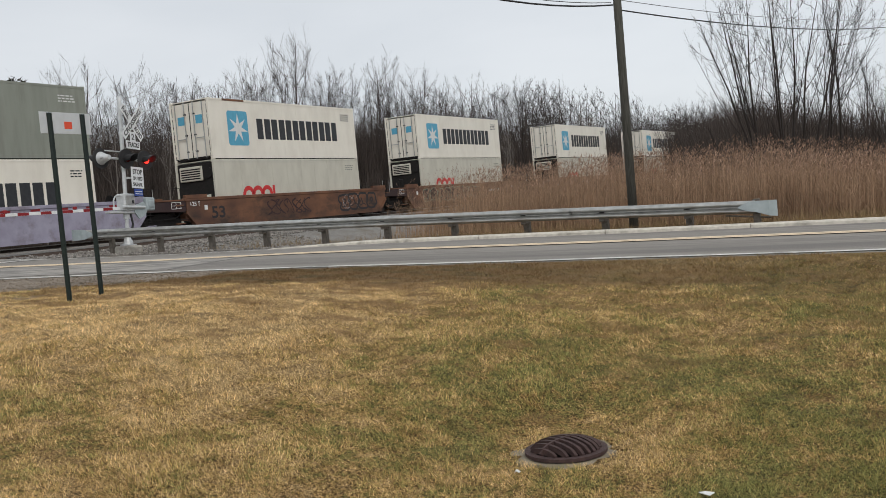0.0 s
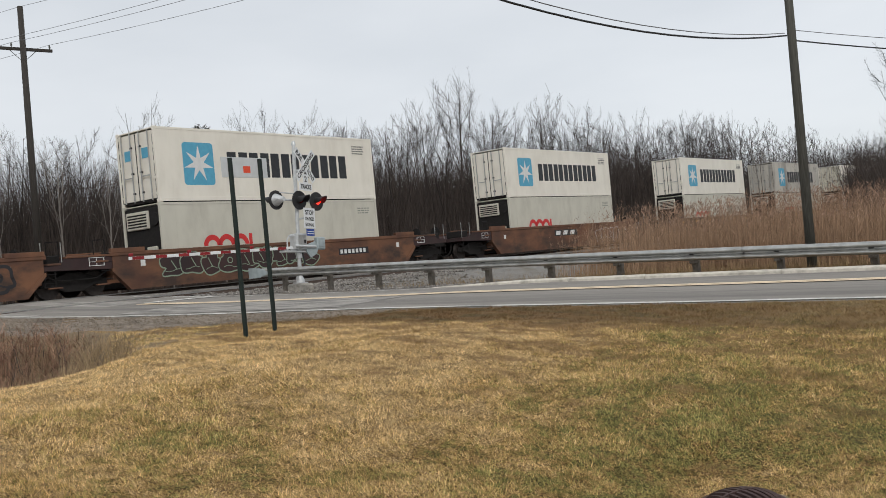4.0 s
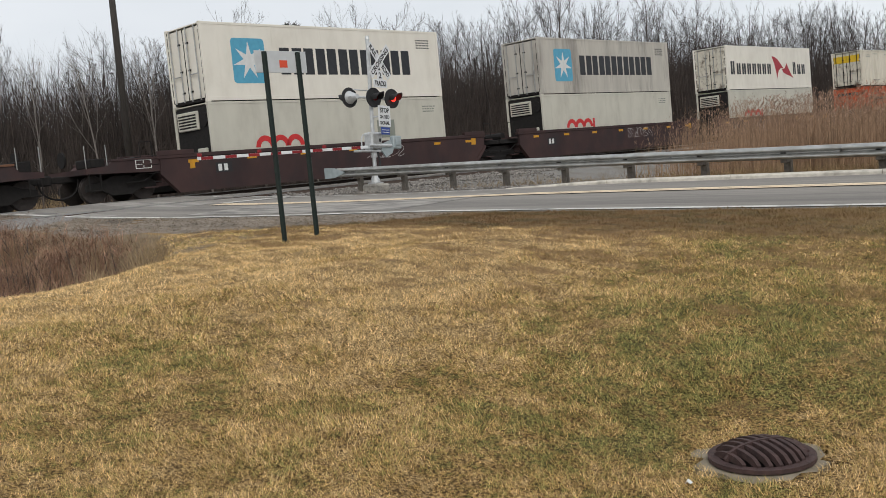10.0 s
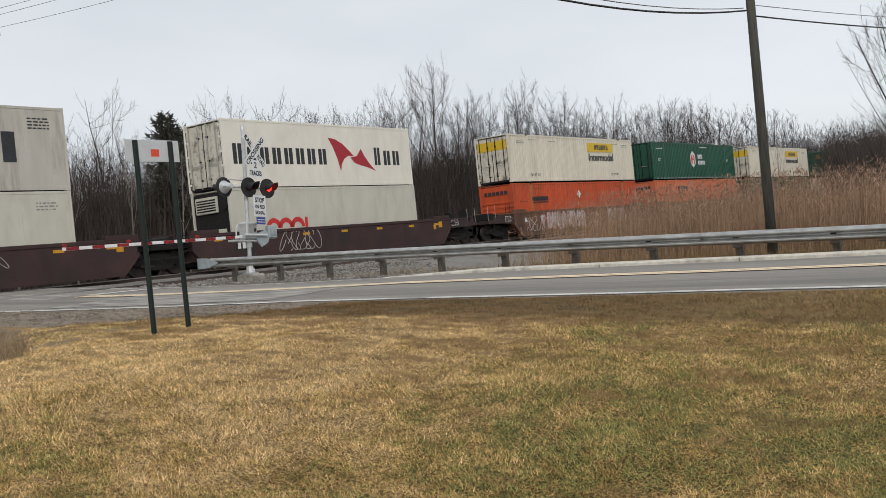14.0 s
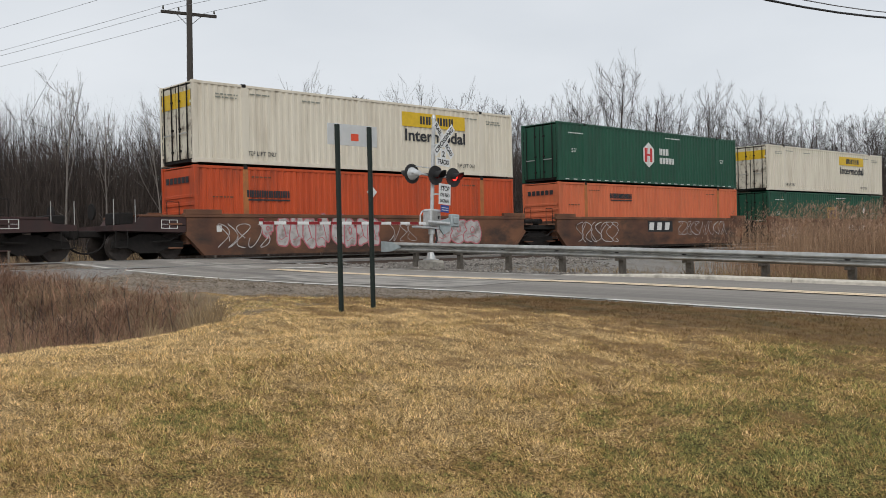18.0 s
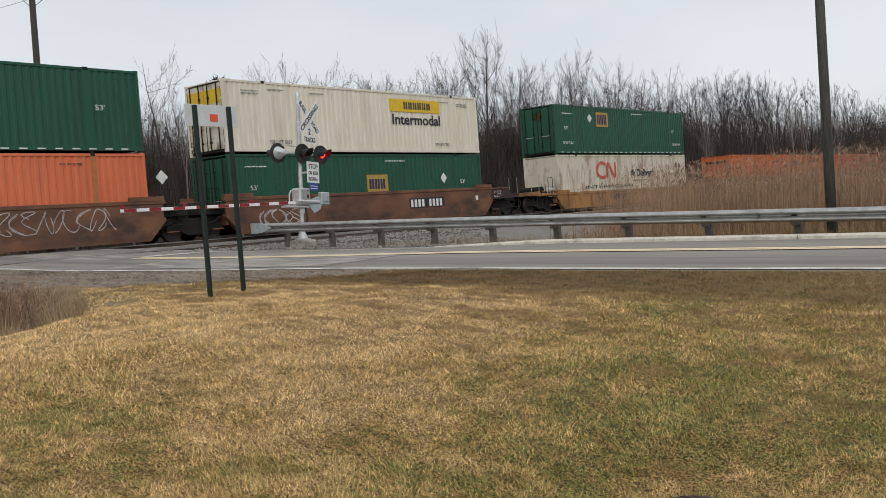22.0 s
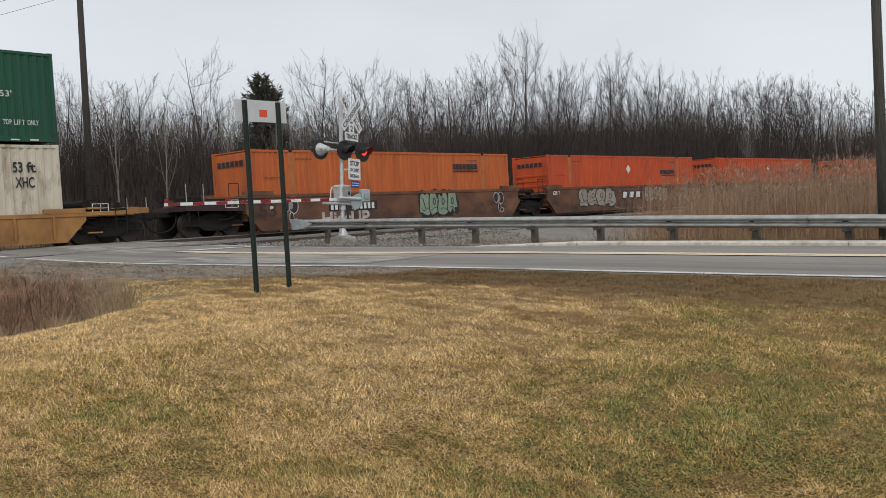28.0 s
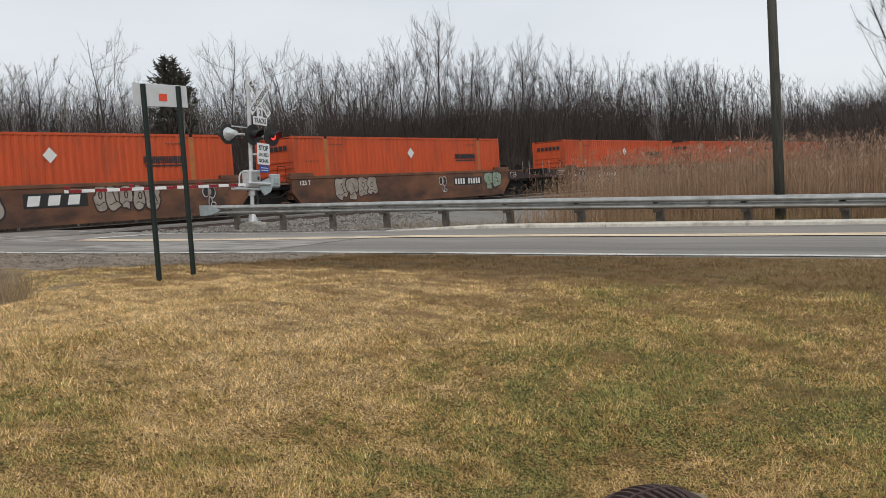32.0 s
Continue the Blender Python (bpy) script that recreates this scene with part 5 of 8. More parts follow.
        part("fan_grille", Geo().tube((0.8, 0.0, h - 0.6), (0.8, 0.07, h - 0.6), 0.26, 0.26, 18), M_UNDER, c)
        part("compressor_box", Geo().box(-0.9, -0.1, -0.03, 0.06, 0.25, 0.95, 0.03), M_UNDER, c)
        part("control_box", Geo().box(0.25, 0.85, -0.03, 0.06, 0.5, 1.25, 0.02), M_GREYBOX, c)
    else:
        part("end_wall", Geo().box(-hw + 0.1, hw - 0.1, 0.03, 0.08, 0.12, h - 0.1), paint, c)
        if end == "ribs":
            for zz in np.arange(0.35, h - 0.9, 0.28):
                part("end_rib", Geo().box(-hw + 0.14, hw - 0.14, 0.0, 0.03, zz, zz + 0.12, 0.01), paint, c)
    MOVERS.append((c, u_left + L / 2, L / 2, (LOWER_Z if level == 0 else UPPER_Z) + z_off))
    return c


X = HALF_W + 0.001
XS = HALF_W - 0.009


def star_panel(c, y0=1.25, z0=0.64, dim=1.5):
    m = 0.14
    pts = []
    hgt = dim * 1.12
    for cy, cz, a0 in ((y0 + dim - m, z0 + m, -90), (y0 + dim - m, z0 + hgt - m, 0), (y0 + m, z0 + hgt - m, 90), (y0 + m, z0 + m, 180)):
        for k in range(5):
            a = math.radians(a0 + 22.5 * k)
            pts.append((cy + m * math.cos(a), cz + m * math.sin(a)))
    pn = part("emblem_panel", shape_plate(XS, pts), M_SKY_BLUE, c, "sky-blue rounded square with a white star")
    star = []
    cy, cz = y0 + dim / 2, z0 + hgt / 2
    for k in range(14):
        a = math.pi / 2 + math.pi * k / 7
        rr = (0.66 if k % 2 == 0 else 0.23) * dim / 1.35
        star.append((cy + rr * math.cos(a), cz + rr * math.sin(a)))
    g = Geo()
    v = [(XS + 0.008, cy, cz)] + [(XS + 0.008, p, q) for p, q in star]
    g.add(v, [(0, 1 + k, 1 + (k + 1) % 14) for k in range(14)])
    part("star", g, M_LOGO_WHITE, pn)


def reefer_pair(u, paint, label="white refrigerated container with dark block lettering and a blue star panel", lower="pale grey refrigerated container with a red emblem in the well", door_marks=True):
    """A white reefer with doors towards the lawn's end, on a pale grey one whose machinery faces the same way."""
    up = container(u, 1, 12.19, paint, label, False, "doors")
    star_panel(up)
    block_bars(XS, 3.45, 10.55, 0.97, 2.0, 6, 0.86, M_LOGO_BLACK, up, "dark block lettering shown as bars")
    small_print(XS, 10.95, 11.75, 2.45, 4, M_LOGO_BLACK, up, int(u))
    if door_marks:
        for s in (0.35, -0.75):
            part("door_emblem", Geo().box(s, s + 0.42, 0.012, 0.016, 1.75, 2.15), M_SKY_BLUE, up)
    part("machinery_edge", Geo().box(0.9, 1.2, 12.19, 12.32, 1.2, 2.75, 0.02), M_UNDER, up)
    lo = container(u - 0.02, 0, 12.19, M_GREYBOX, lower, False, "unit")
    rings_emblem(lo)
    small_print(XS, 11.0, 11.8, 2.45, 3, M_OLIVEGREY, lo, int(u) + 1)
    return up, lo


def rings_emblem(lo):
    """Red arcs and a bar, as the emblem that shows above the car's side."""
    for k in range(3):
        cy = 2.35 + 0.72 * k
        v, f = [], []
        n = 20
        for i in range(n + 1):
            a = math.pi * i / n * 1.0
            for r in (0.23, 0.44):
                v.append((XS + 0.004, cy + r * math.cos(a), 1.12 + r * 1.0 * math.sin(a)))
        for i in range(n):
            f.append((2 * i, 2 * i + 1, 2 * i + 3, 2 * i + 2))
        part("red_arc", Geo().add(v, f), M_LOGO_RED, lo)
    part("red_bar", Geo().box(XS, XS + 0.004, 4.25, 4.42, 0.95, 1.55), M_LOGO_RED, lo)


PITCH = 19.65


def truck(parent, y):
    """A two-axle truck with side frames, springs and wheels."""
    t = part("truck", Geo().box(-0.95, 0.95, y - 0.22, y + 0.22, 0.42, 0.72, 0.03), M_UNDER, parent)
    for s in (1, -1):
        part("side_frame", Geo().extrude([(y - 1.28, 0.40), (y - 1.25, 0.62), (y - 0.75, 0.70), (y - 0.3, 0.86), (y + 0.3, 0.86), (y + 0.75, 0.70), (y + 1.25, 0.62), (y + 1.28, 0.40), (y + 0.75, 0.42), (y + 0.35, 0.22), (y - 0.35, 0.22), (y - 0.75, 0.42)], "x", s * 0.93, s * 1.07), M_UNDER, t)
    for dy in (-0.89, 0.89):
        for s in (1, -1):
            part("wheel", Geo().tube((s * 0.70, y + dy, 0.46), (s * 0.76, y + dy, 0.46), 0.49, 0.475, 24).tube((s * 0.76, y + dy, 0.46), (s * 0.84, y + dy, 0.46), 0.46, 0.455, 24).tube((s * 0.84, y + dy, 0.46), (s * 0.92, y + dy, 0.46), 0.12, 0.10, 12), M_WHEEL, t, smooth=False)
    return t


XC = 1.433


def well_car(u, paint, label, top=1.58, end_l=True, both=False, half=8.35):
    """One well unit: deep side sheets between chords, sloping ends, end platforms, a truck at its left end (and right where both)."""
    c = thing("well_car", label, "rail car", "cars of the train")
    w = 1.46
    for s in (1, -1):
        e = half
        sheet_ = [(-e + 0.55, 0.20), (e - 0.55, 0.20), (e + 0.15, 0.88), (e + 0.15, top - 0.12), (-e - 0.15, top - 0.12), (-e - 0.15, 0.88)]
        part("side_sheet", Geo().extrude(sheet_, "x", s * 1.32, s * (w - 0.03)), paint, c)
        part("top_chord", Geo().box(min(s * 1.26, s * w), max(s * 1.26, s * w), -e - 0.25, e + 0.25, top - 0.14, top, 0.015), paint, c)
        part("bottom_chord", Geo().extrude([(-e + 0.5, 0.10), (e - 0.5, 0.10), (e + 0.2, 0.80), (e + 0.2, 0.93), (e - 0.6, 0.26), (-e + 0.6, 0.26), (-e - 0.2, 0.93), (-e - 0.2, 0.80)], "x", s * 1.24, s * (w + 0.01)), paint, c)
        for yy in (-e - 0.2, e - 1.2):
            part("end_doubler", Geo().box(min(s * 1.30, s * (w + 0.012)), max(s * 1.30, s * (w + 0.012)), yy, yy + 1.4, top - 0.03, top + 0.14, 0.01), paint, c)
    part("well_floor", Geo().box(-1.3, 1.3, -half + 0.6, half - 0.6, 0.18, 0.39), M_UNDER, c)
    for d in (1, -1):
        part("bulkhead", Geo().box(-1.3, 1.3, min(d * (half - 0.02), d * (half + 0.1)), max(d * (half - 0.02), d * (half + 0.1)), 0.5, top - 0.2), paint, c)
        ep = part("end_platform", Geo().box(-1.25, 1.25, min(d * half, d * (PITCH / 2 - 0.05)), max(d * half, d * (PITCH / 2 - 0.05)), 0.95, 1.15, 0.02).box(-0.6, 0.6, min(d * half, d * (PITCH / 2 - 0.02)), max(d * half, d * (PITCH / 2 - 0.02)), 0.72, 0.95), M_UNDER, c)
        for xa, za, zb in ((0.8, 1.15, 1.22), (1.3, 0.35, 0.40)):
            part("platform_step", Geo().box(xa, 1.42, min(d * (half + 0.3), d * (half + 0.8)), max(d * (half + 0.3), d * (half + 0.8)), za, zb, 0.01), paint, ep)
        part("hand_rail", Geo().path([(1.3, d * (half + 0.35), 1.2), (1.3, d * (half + 0.35), 1.95), (1.3, d * (half + 0.8), 1.95), (1.3, d * (half + 0.8), 1.2)], 0.016, 5), M_UNDER, ep)
        part("air_reservoir", Geo().tube((-0.75, d * (half + 0.62), 1.32), (0.75, d * (half + 0.62), 1.32), 0.17, n=12), M_UNDER, ep)
        for q in (0.55, 0.85, 1.15, 1.45):
            part("ladder_rung", Geo().tube((1.40, d * (half + 0.18), q), (1.40, d * (half + 0.62), q), 0.014, n=5), M_UNDER, ep)
        part("brake_rod", Geo().path([(1.18, d * (half + 0.2), 0.88), (1.18, d * (half + 0.7), 0.62), (1.18, d * (PITCH / 2 - 0.1), 0.60)], 0.03, 6), M_UNDER, ep)
    truck(c, -PITCH / 2)
    if both:
        truck(c, PITCH / 2)
    for d in ([-1] if end_l else []) + ([1] if both else []):
        # outer end: raised body over the truck, platform, rails, brake wheel
        e0, e1 = half + 0.12, PITCH / 2 + 1.38
        body = part("end_body", Geo().extrude([(d * e0, 0.90), (d * e1, 0.98), (d * e1, 1.16), (d * (e1 - 0.75), 1.20), (d * (e1 - 0.95), top - 0.10), (d * e0, top - 0.10)], "x", -1.36, 1.40), M_CAR_MAROON if paint in (M_CAR_BROWN, M_CAR_LILAC) else paint, c)
        part("end_ledge", Geo().box(-1.40, 1.43, min(d * e0, d * (e1 - 0.9)), max(d * e0, d * (e1 - 0.9)), top - 0.12, top - 0.05, 0.01), paint, body)
        for q in (0.06, 0.80):
            part("grab_iron", Geo().tube((1.34, d * (e1 - q), 1.0), (1.34, d * (e1 - q), top + 0.45), 0.016, n=6), M_GALV, body, "pale upright grab iron")
        part("brake_wheel", Geo().tube((-0.45, d * (e1 - 0.12), top + 0.1), (-0.45, d * (e1 - 0.06), top + 0.1), 0.28, 0.28, 18), M_UNDER, body)
        part("equipment_box", Geo().box(0.1, 1.2, min(d * (e1 - 0.8), d * (e1 - 0.3)), max(d * (e1 - 0.8), d * (e1 - 0.3)), 1.18, top + 0.02, 0.03), M_UNDER, body)
        part("stirrup", Geo().path([(1.38, d * (e1 - 0.1), 0.98), (1.38, d * (e1 - 0.1), 0.42), (1.38, d * (e1 - 0.5), 0.42), (1.38, d * (e1 - 0.5), 0.96)], 0.022, 5), M_UNDER, body)
        p0, p1 = min(d * (e0 + 0.35), d * (e0 + 0.95)), max(d * (e0 + 0.35), d * (e0 + 0.95))
        part("stencil_frame", Geo().box(1.40, 1.406, p0, p1, 1.04, 1.06).box(1.40, 1.406, p0, p1, 1.32, 1.34).box(1.40, 1.4055, p0, p0 + 0.025, 1.06, 1.32).box(1.40, 1.4055, p1 - 0.025, p1, 1.06, 1.32).box(1.40, 1.4055, (p0 + p1) / 2 - 0.01, (p0 + p1) / 2 + 0.01, 1.06, 1.32).box(1.40, 1.4065, p0, p1, 1.18, 1.195), M_LOGO_WHITE, body, "white stencilled frame")
        part("small_reflector", Geo().box(XC - 0.004, XC + 0.004, d * (half - 1.1) - 0.1, d * (half - 1.1) + 0.1, 0.92, 1.14), M_LOGO_WHITE if paint is not M_CAR_MAROON else M_REFLECT, c)
        if d > 0:
            part("coupler", Geo().box(-0.12, 0.12, PITCH / 2 + 0.5, PITCH / 2 + 1.9, 0.78, 1.0, 0.03), M_UNDER, c)
    if end_l:
        part("coupler", Geo().box(-0.12, 0.12, -PITCH / 2 - 2.2, -PITCH / 2 - 0.5, 0.78, 1.0, 0.03).box(-0.2, 0.2, -PITCH / 2 - 2.3, -PITCH / 2 - 2.0, 0.72, 1.06, 0.05), M_UNDER, c)
        v, f = [], []
        for q in range(15):
            a_ = math.pi * q / 14
            cy_, cz_ = -PITCH / 2 - 1.92 + 0.68 * math.cos(a_), 0.88 - 0.64 * math.sin(a_) ** 0.8
            v += [(0.5 + 0.036 * math.cos(b_), cy_ + 0.036 * math.sin(b_) * math.cos(a_), cz_ - 0.036 * math.sin(b_) * math.sin(a_)) for b_ in (k * math.pi / 3 for k in range(6))]
        for q in range(14):
            f += [(6 * q + k, 6 * q + (k + 1) % 6, 6 * q + 6 + (k + 1) % 6, 6 * q + 6 + k) for k in range(6)]
        part("brake_hose", Geo().add(v, f), M_UNDER, c, "dark looped air hose")
    MOVERS.append((c, u, 0.0, RAIL_TOP))
    return c


def blob(y, z, ry, rz, seed):
    """Outline of a swollen sprayed shape with one or two notches."""
    r = random.Random(seed)
    ph = [r.random() * 6.28 for _ in range(3)]
    cuts = [(r.uniform(0, 6.28), r.uniform(0.18, 0.5)) for _ in range(r.choice((1, 2, 2)))]
    out = []
    for i in range(44):
        a = 2 * math.pi * i / 44
        q = 1.0 / (abs(math.cos(a)) ** 3.2 + abs(math.sin(a)) ** 3.2) ** (1 / 3.2)
        q *= 1 + 0.07 * math.sin(3 * a + ph[0]) + 0.05 * math.sin(5 * a + ph[1])
        for c0, dep in cuts:
            d_ = (a - c0 + math.pi) % (2 * math.pi) - math.pi
            q *= 1 - dep * math.exp(-((d_ / 0.24) ** 2))
        out.append((y + ry * q * math.cos(a), z + rz * q * math.sin(a)))
    return out


def ribbon(pts, w, x):
    v, f = [], []
    for i, (y, z) in enumerate(pts):
        a, b = pts[max(i - 1, 0)], pts[min(i + 1, len(pts) - 1)]
        dy, dz = b[0] - a[0], b[1] - a[1]
        l = math.hypot(dy, dz) + 1e-9
        v += [(x, y - dz / l * w, z + dy / l * w), (x, y + dz / l * w, z - dy / l * w)]
    f = [(2 * i, 2 * i + 1, 2 * i + 3, 2 * i + 2) for i in range(len(pts) - 1)]
    return v, f


def bubble_tag(c, y0, y1, z0, z1, fill, line, count, seed, thick=0.026, halo=None):
    """A sprayed throw-up: swollen overlapping shapes with sprayed outlines and slits, no letters."""
    r = random.Random(seed)
    p = (y1 - y0) / count
    if halo is not None:
        for i in range(count):
            pts = blob(y0 + (i + 0.5) * p, (z0 + z1) / 2, p * 0.78, (z1 - z0) * 0.56, seed + 50 + i)
            part("graffiti_cloud", Geo().add([(XC - 0.001 + 0.0004 * i, a, b) for a, b in pts], [tuple(range(44))]), halo, c)
    for i in range(count):
        g = Geo()
        hz = (z1 - z0) / 2 * r.uniform(0.86, 1.05)
        cy, cz = y0 + (i + 0.5 + 0.08 * r.uniform(-1, 1)) * p, (z0 + z1) / 2 + 0.05 * r.uniform(-1, 1)
        ry = p * r.uniform(0.52, 0.66)
        pts = blob(cy, cz, ry, hz, seed + i)
        xa = XC + 0.004 * i
        g.add([(xa, cy, cz)] + [(xa, a, b) for a, b in pts], [(0, 1 + k, 1 + (k + 1) % 44) for k in range(44)])
        v, f = ribbon(pts + pts[:2], thick, xa + 0.002)
        b = part("graffiti", g, fill, c, "sprayed graffiti shape" if i == 0 else "")
        part("graffiti_outline", Geo().add(v, f), line, b)
        # a slit or a small eye inside, and a fold line
        o = Geo()
        if r.random() < 0.55:
            eye = [(cy + ry * 0.22 * math.cos(t), cz + hz * (0.15 + 0.26 * math.sin(t))) for t in [k * 0.45 for k in range(16)]]
            o.add(*ribbon(eye, thick * 0.8, xa + 0.002))
        else:
            s0 = r.uniform(-0.4, 0.1)
            o.add(*ribbon([(cy + ry * (s0 + 0.10 * k), cz + hz * (0.5 - 0.22 * k)) for k in range(5)], thick * 0.8, xa + 0.002))
        fold = [(cy - ry * 0.6 + ry * 0.3 * k, cz - hz * (0.45 + 0.12 * math.sin(k * 1.3 + i))) for k in range(5)]
        o.add(*ribbon(fold, thick * 0.5, xa + 0.002))
        part("graffiti_stroke", o, line, b)


def sprout_tag(c, y, z, sc):
    """A dark sprayed pair of loops on a stem, ringed in white."""
    for k, (dy, dz, ry, rz) in enumerate(((-0.26, 0.28, 0.26, 0.34), (0.22, 0.24, 0.30, 0.40), (0.06, -0.38, 0.14, 0.30), (0.30, -0.56, 0.20, 0.12))):
        pts = [(y + sc * (dy + ry * math.cos(a)), z + sc * (dz + rz * math.sin(a))) for a in [2 * math.pi * i / 24 for i in range(24)]]
        xa = XC + 0.004 * k
        g = part("graffiti", Geo().add([(xa, p_, q_) for p_, q_ in pts], [tuple(range(24))]), M_GRAF_DARK, c, "dark sprayed loop ringed in white" if k == 0 else "")
        part("graffiti_outline", Geo().add(*ribbon(pts + pts[:2], 0.022, xa + 0.002)), M_GRAF_WHITE, g)
    tear = [(y + sc * (0.05 + 0.13 * math.cos(a)), z + sc * (0.25 + 0.2 * math.sin(a))) for a in [2 * math.pi * i / 16 for i in range(16)]]
    part("graffiti_drop", Geo().add([(XC + 0.018, p_, q_) for p_, q_ in tear], [tuple(range(16))]), M_GRAF_BEIGE, c)


def side_words(c, text, y0, z0, w, h, material, bold=0.0):
    """Readable stencilled words on a car's side."""
    return put_words(text, w, h, XC + 0.003, y0, z0, material, c, bold=bold)


def scribble(c, y0, y1, z0, z1, material, seed, w=0.02):
    r = random.Random(seed)
    y = y0
    while y < y1:
        wd = 0.25 + 0.35 * r.random()
        a0, b0, k = r.random() * 6, r.random() * 6, r.choice((1, 2, 2, 3))
        pts = [(y + wd * (0.5 + 0.5 * math.sin(k * t + a0)), (z0 + z1) / 2 + (z1 - z0) / 2 * math.sin(t * 1.0 + b0)) for t in [q * 0.26 for q in range(20)]]
        v, f = ribbon(pts, w, XC + 0.004)
        part("graffiti", Geo().add(v, f), material, c, "thin sprayed graffiti loop" if y == y0 else "")
        y += wd * 0.85


def number_bars(c, y0, y1, z0, z1, material, count, plate=True):
    """A reporting mark as plain bars on its dark plate."""
    p = (y1 - y0) / count
    if plate:
        part("number_plate", Geo().box(XC - 0.004, XC + 0.002, y0 - 0.1, y1 + 0.1, z0 - 0.06, z1 + 0.06), M_GRAF_DARK, c)
    me = Geo().box(XC - 0.002, XC + 0.006, 0, p * 0.62, z0, z1).mesh("number_bar", material)
    for i in range(count):
        if i != 4 or count < 8:
            part("number_bar", me, material, c).location.y = y0 + i * p


def maker_plate(c, y0, y1, z0, z1):
    """Black plate with white emblem bars."""
    pl = part("emblem_plate", Geo().box(XC - 0.004, XC + 0.003, y0, y1, z0, z1), M_BLACK, c)
    p = (y1 - y0) / 3.3
    for i in range(3):
        a = y0 + 0.15 * p + i * p * 1.03
        sl = 0.12 * p
        part("emblem_bar", shape_plate(XC + 0.003, [(a, z0 + (z1 - z0) * 0.16), (a + 0.6 * p, z0 + (z1 - z0) * 0.16), (a + 0.6 * p + sl, z0 + (z1 - z0) * 0.84), (a + sl, z0 + (z1 - z0) * 0.84)], 0.003), M_LOGO_WHITE, pl)


def reflectors(c, z, ys_, material):
    for yy in ys_:
        part("reflector", Geo().box(XC - 0.002, XC + 0.004, yy, yy + 0.42, z, z + 0.11), material, c)


# articulated three-unit car with white reefers (head of what is seen)
C1, C2, C3 = 22.1, 41.7, 61.35
a = well_car(C1, M_CAR_LILAC, "pale lilac well car with dark graffiti bands", 1.52)
reflectors(a, 1.30, [-6.5, -5.2, -3.9, -2.6, -1.3, 0.2, 1.5, 2.8, 4.1, 5.4, 6.6], M_RED_STRIPE)
a = well_car(C2, M_CAR_BROWN, "rusty brown well car with faint graffiti", 1.50)
scribble(a, -2.8, 0.6, 0.45, 1.2, M_CAR_MAROON, 3, 0.03)
bubble_tag(a, 3.7, 7.3, 0.30, 1.30, M_CAR_BROWN, M_GRAF_DARK, 4, 31, 0.06)
scribble(a, 3.9, 7.1, 0.45, 1.2, M_GRAF_WHITE, 32, 0.012)
side_words(a, "53", -6.9, 0.50, 0.92, 0.56, M_GRAF_DARK, 0.02)
side_words(a, "125 T", -8.25, 1.12, 0.62, 0.20, M_LOGO_WHITE, 0.02)
a = well_car(C3, M_CAR_BROWN, "rusty brown well car covered in grey-green graffiti", 1.48, both=True)
bubble_tag(a, -6.4, 1.8, 0.45, 1.3, M_CAR_MAROON, M_GRAF_GREEN, 9, 41)
number_bars(a, 3.2, 5.0, 0.8, 0.98, M_LOGO_WHITE, 7)
# first stack: olive grey on white
up = container(16.0, 1, 12.19, M_OLIVEGREY, "plain olive-grey refrigerated container stacked on a white one", False, "doors")
small_print(XS, 11.0, 11.8, 2.45, 3, M_LOGO_WHITE, up, 1)
lo = container(16.0, 0, 12.19, M_REEFER, "white container with dark block lettering in the well", False, "unit")
star_panel(lo)
block_bars(XS, 3.45, 10.55, 0.97, 2.0, 6, 0.86, M_LOGO_BLACK, lo)
small_print(XS, 11.2, 11.8, 2.4, 3, M_LOGO_BLACK, lo, 2)
up, lo = reefer_pair(35.6, M_REEFER)
part("rust_patch", Geo().box(HALF_W - 0.05, HALF_W + 0.002, 1.0, 2.6, CONT_H - 0.11, CONT_H - 0.012), M_CAR_BROWN, up, "rusty top rail")
reefer_pair(55.3, M_REEFER)

# single car
a = well_car(85.2, M_CAR_BROWN, "rusty brown well car with a pale sprayed tag", 1.52, both=True)
maker_plate(a, -1.9, 0.8, 0.85, 1.22)
bubble_tag(a, 3.2, 6.3, 0.2, 1.2, M_CAR_BROWN, M_GRAF_WHITE, 4, 55)
reefer_pair(79.1, M_REEFER, door_marks=False)

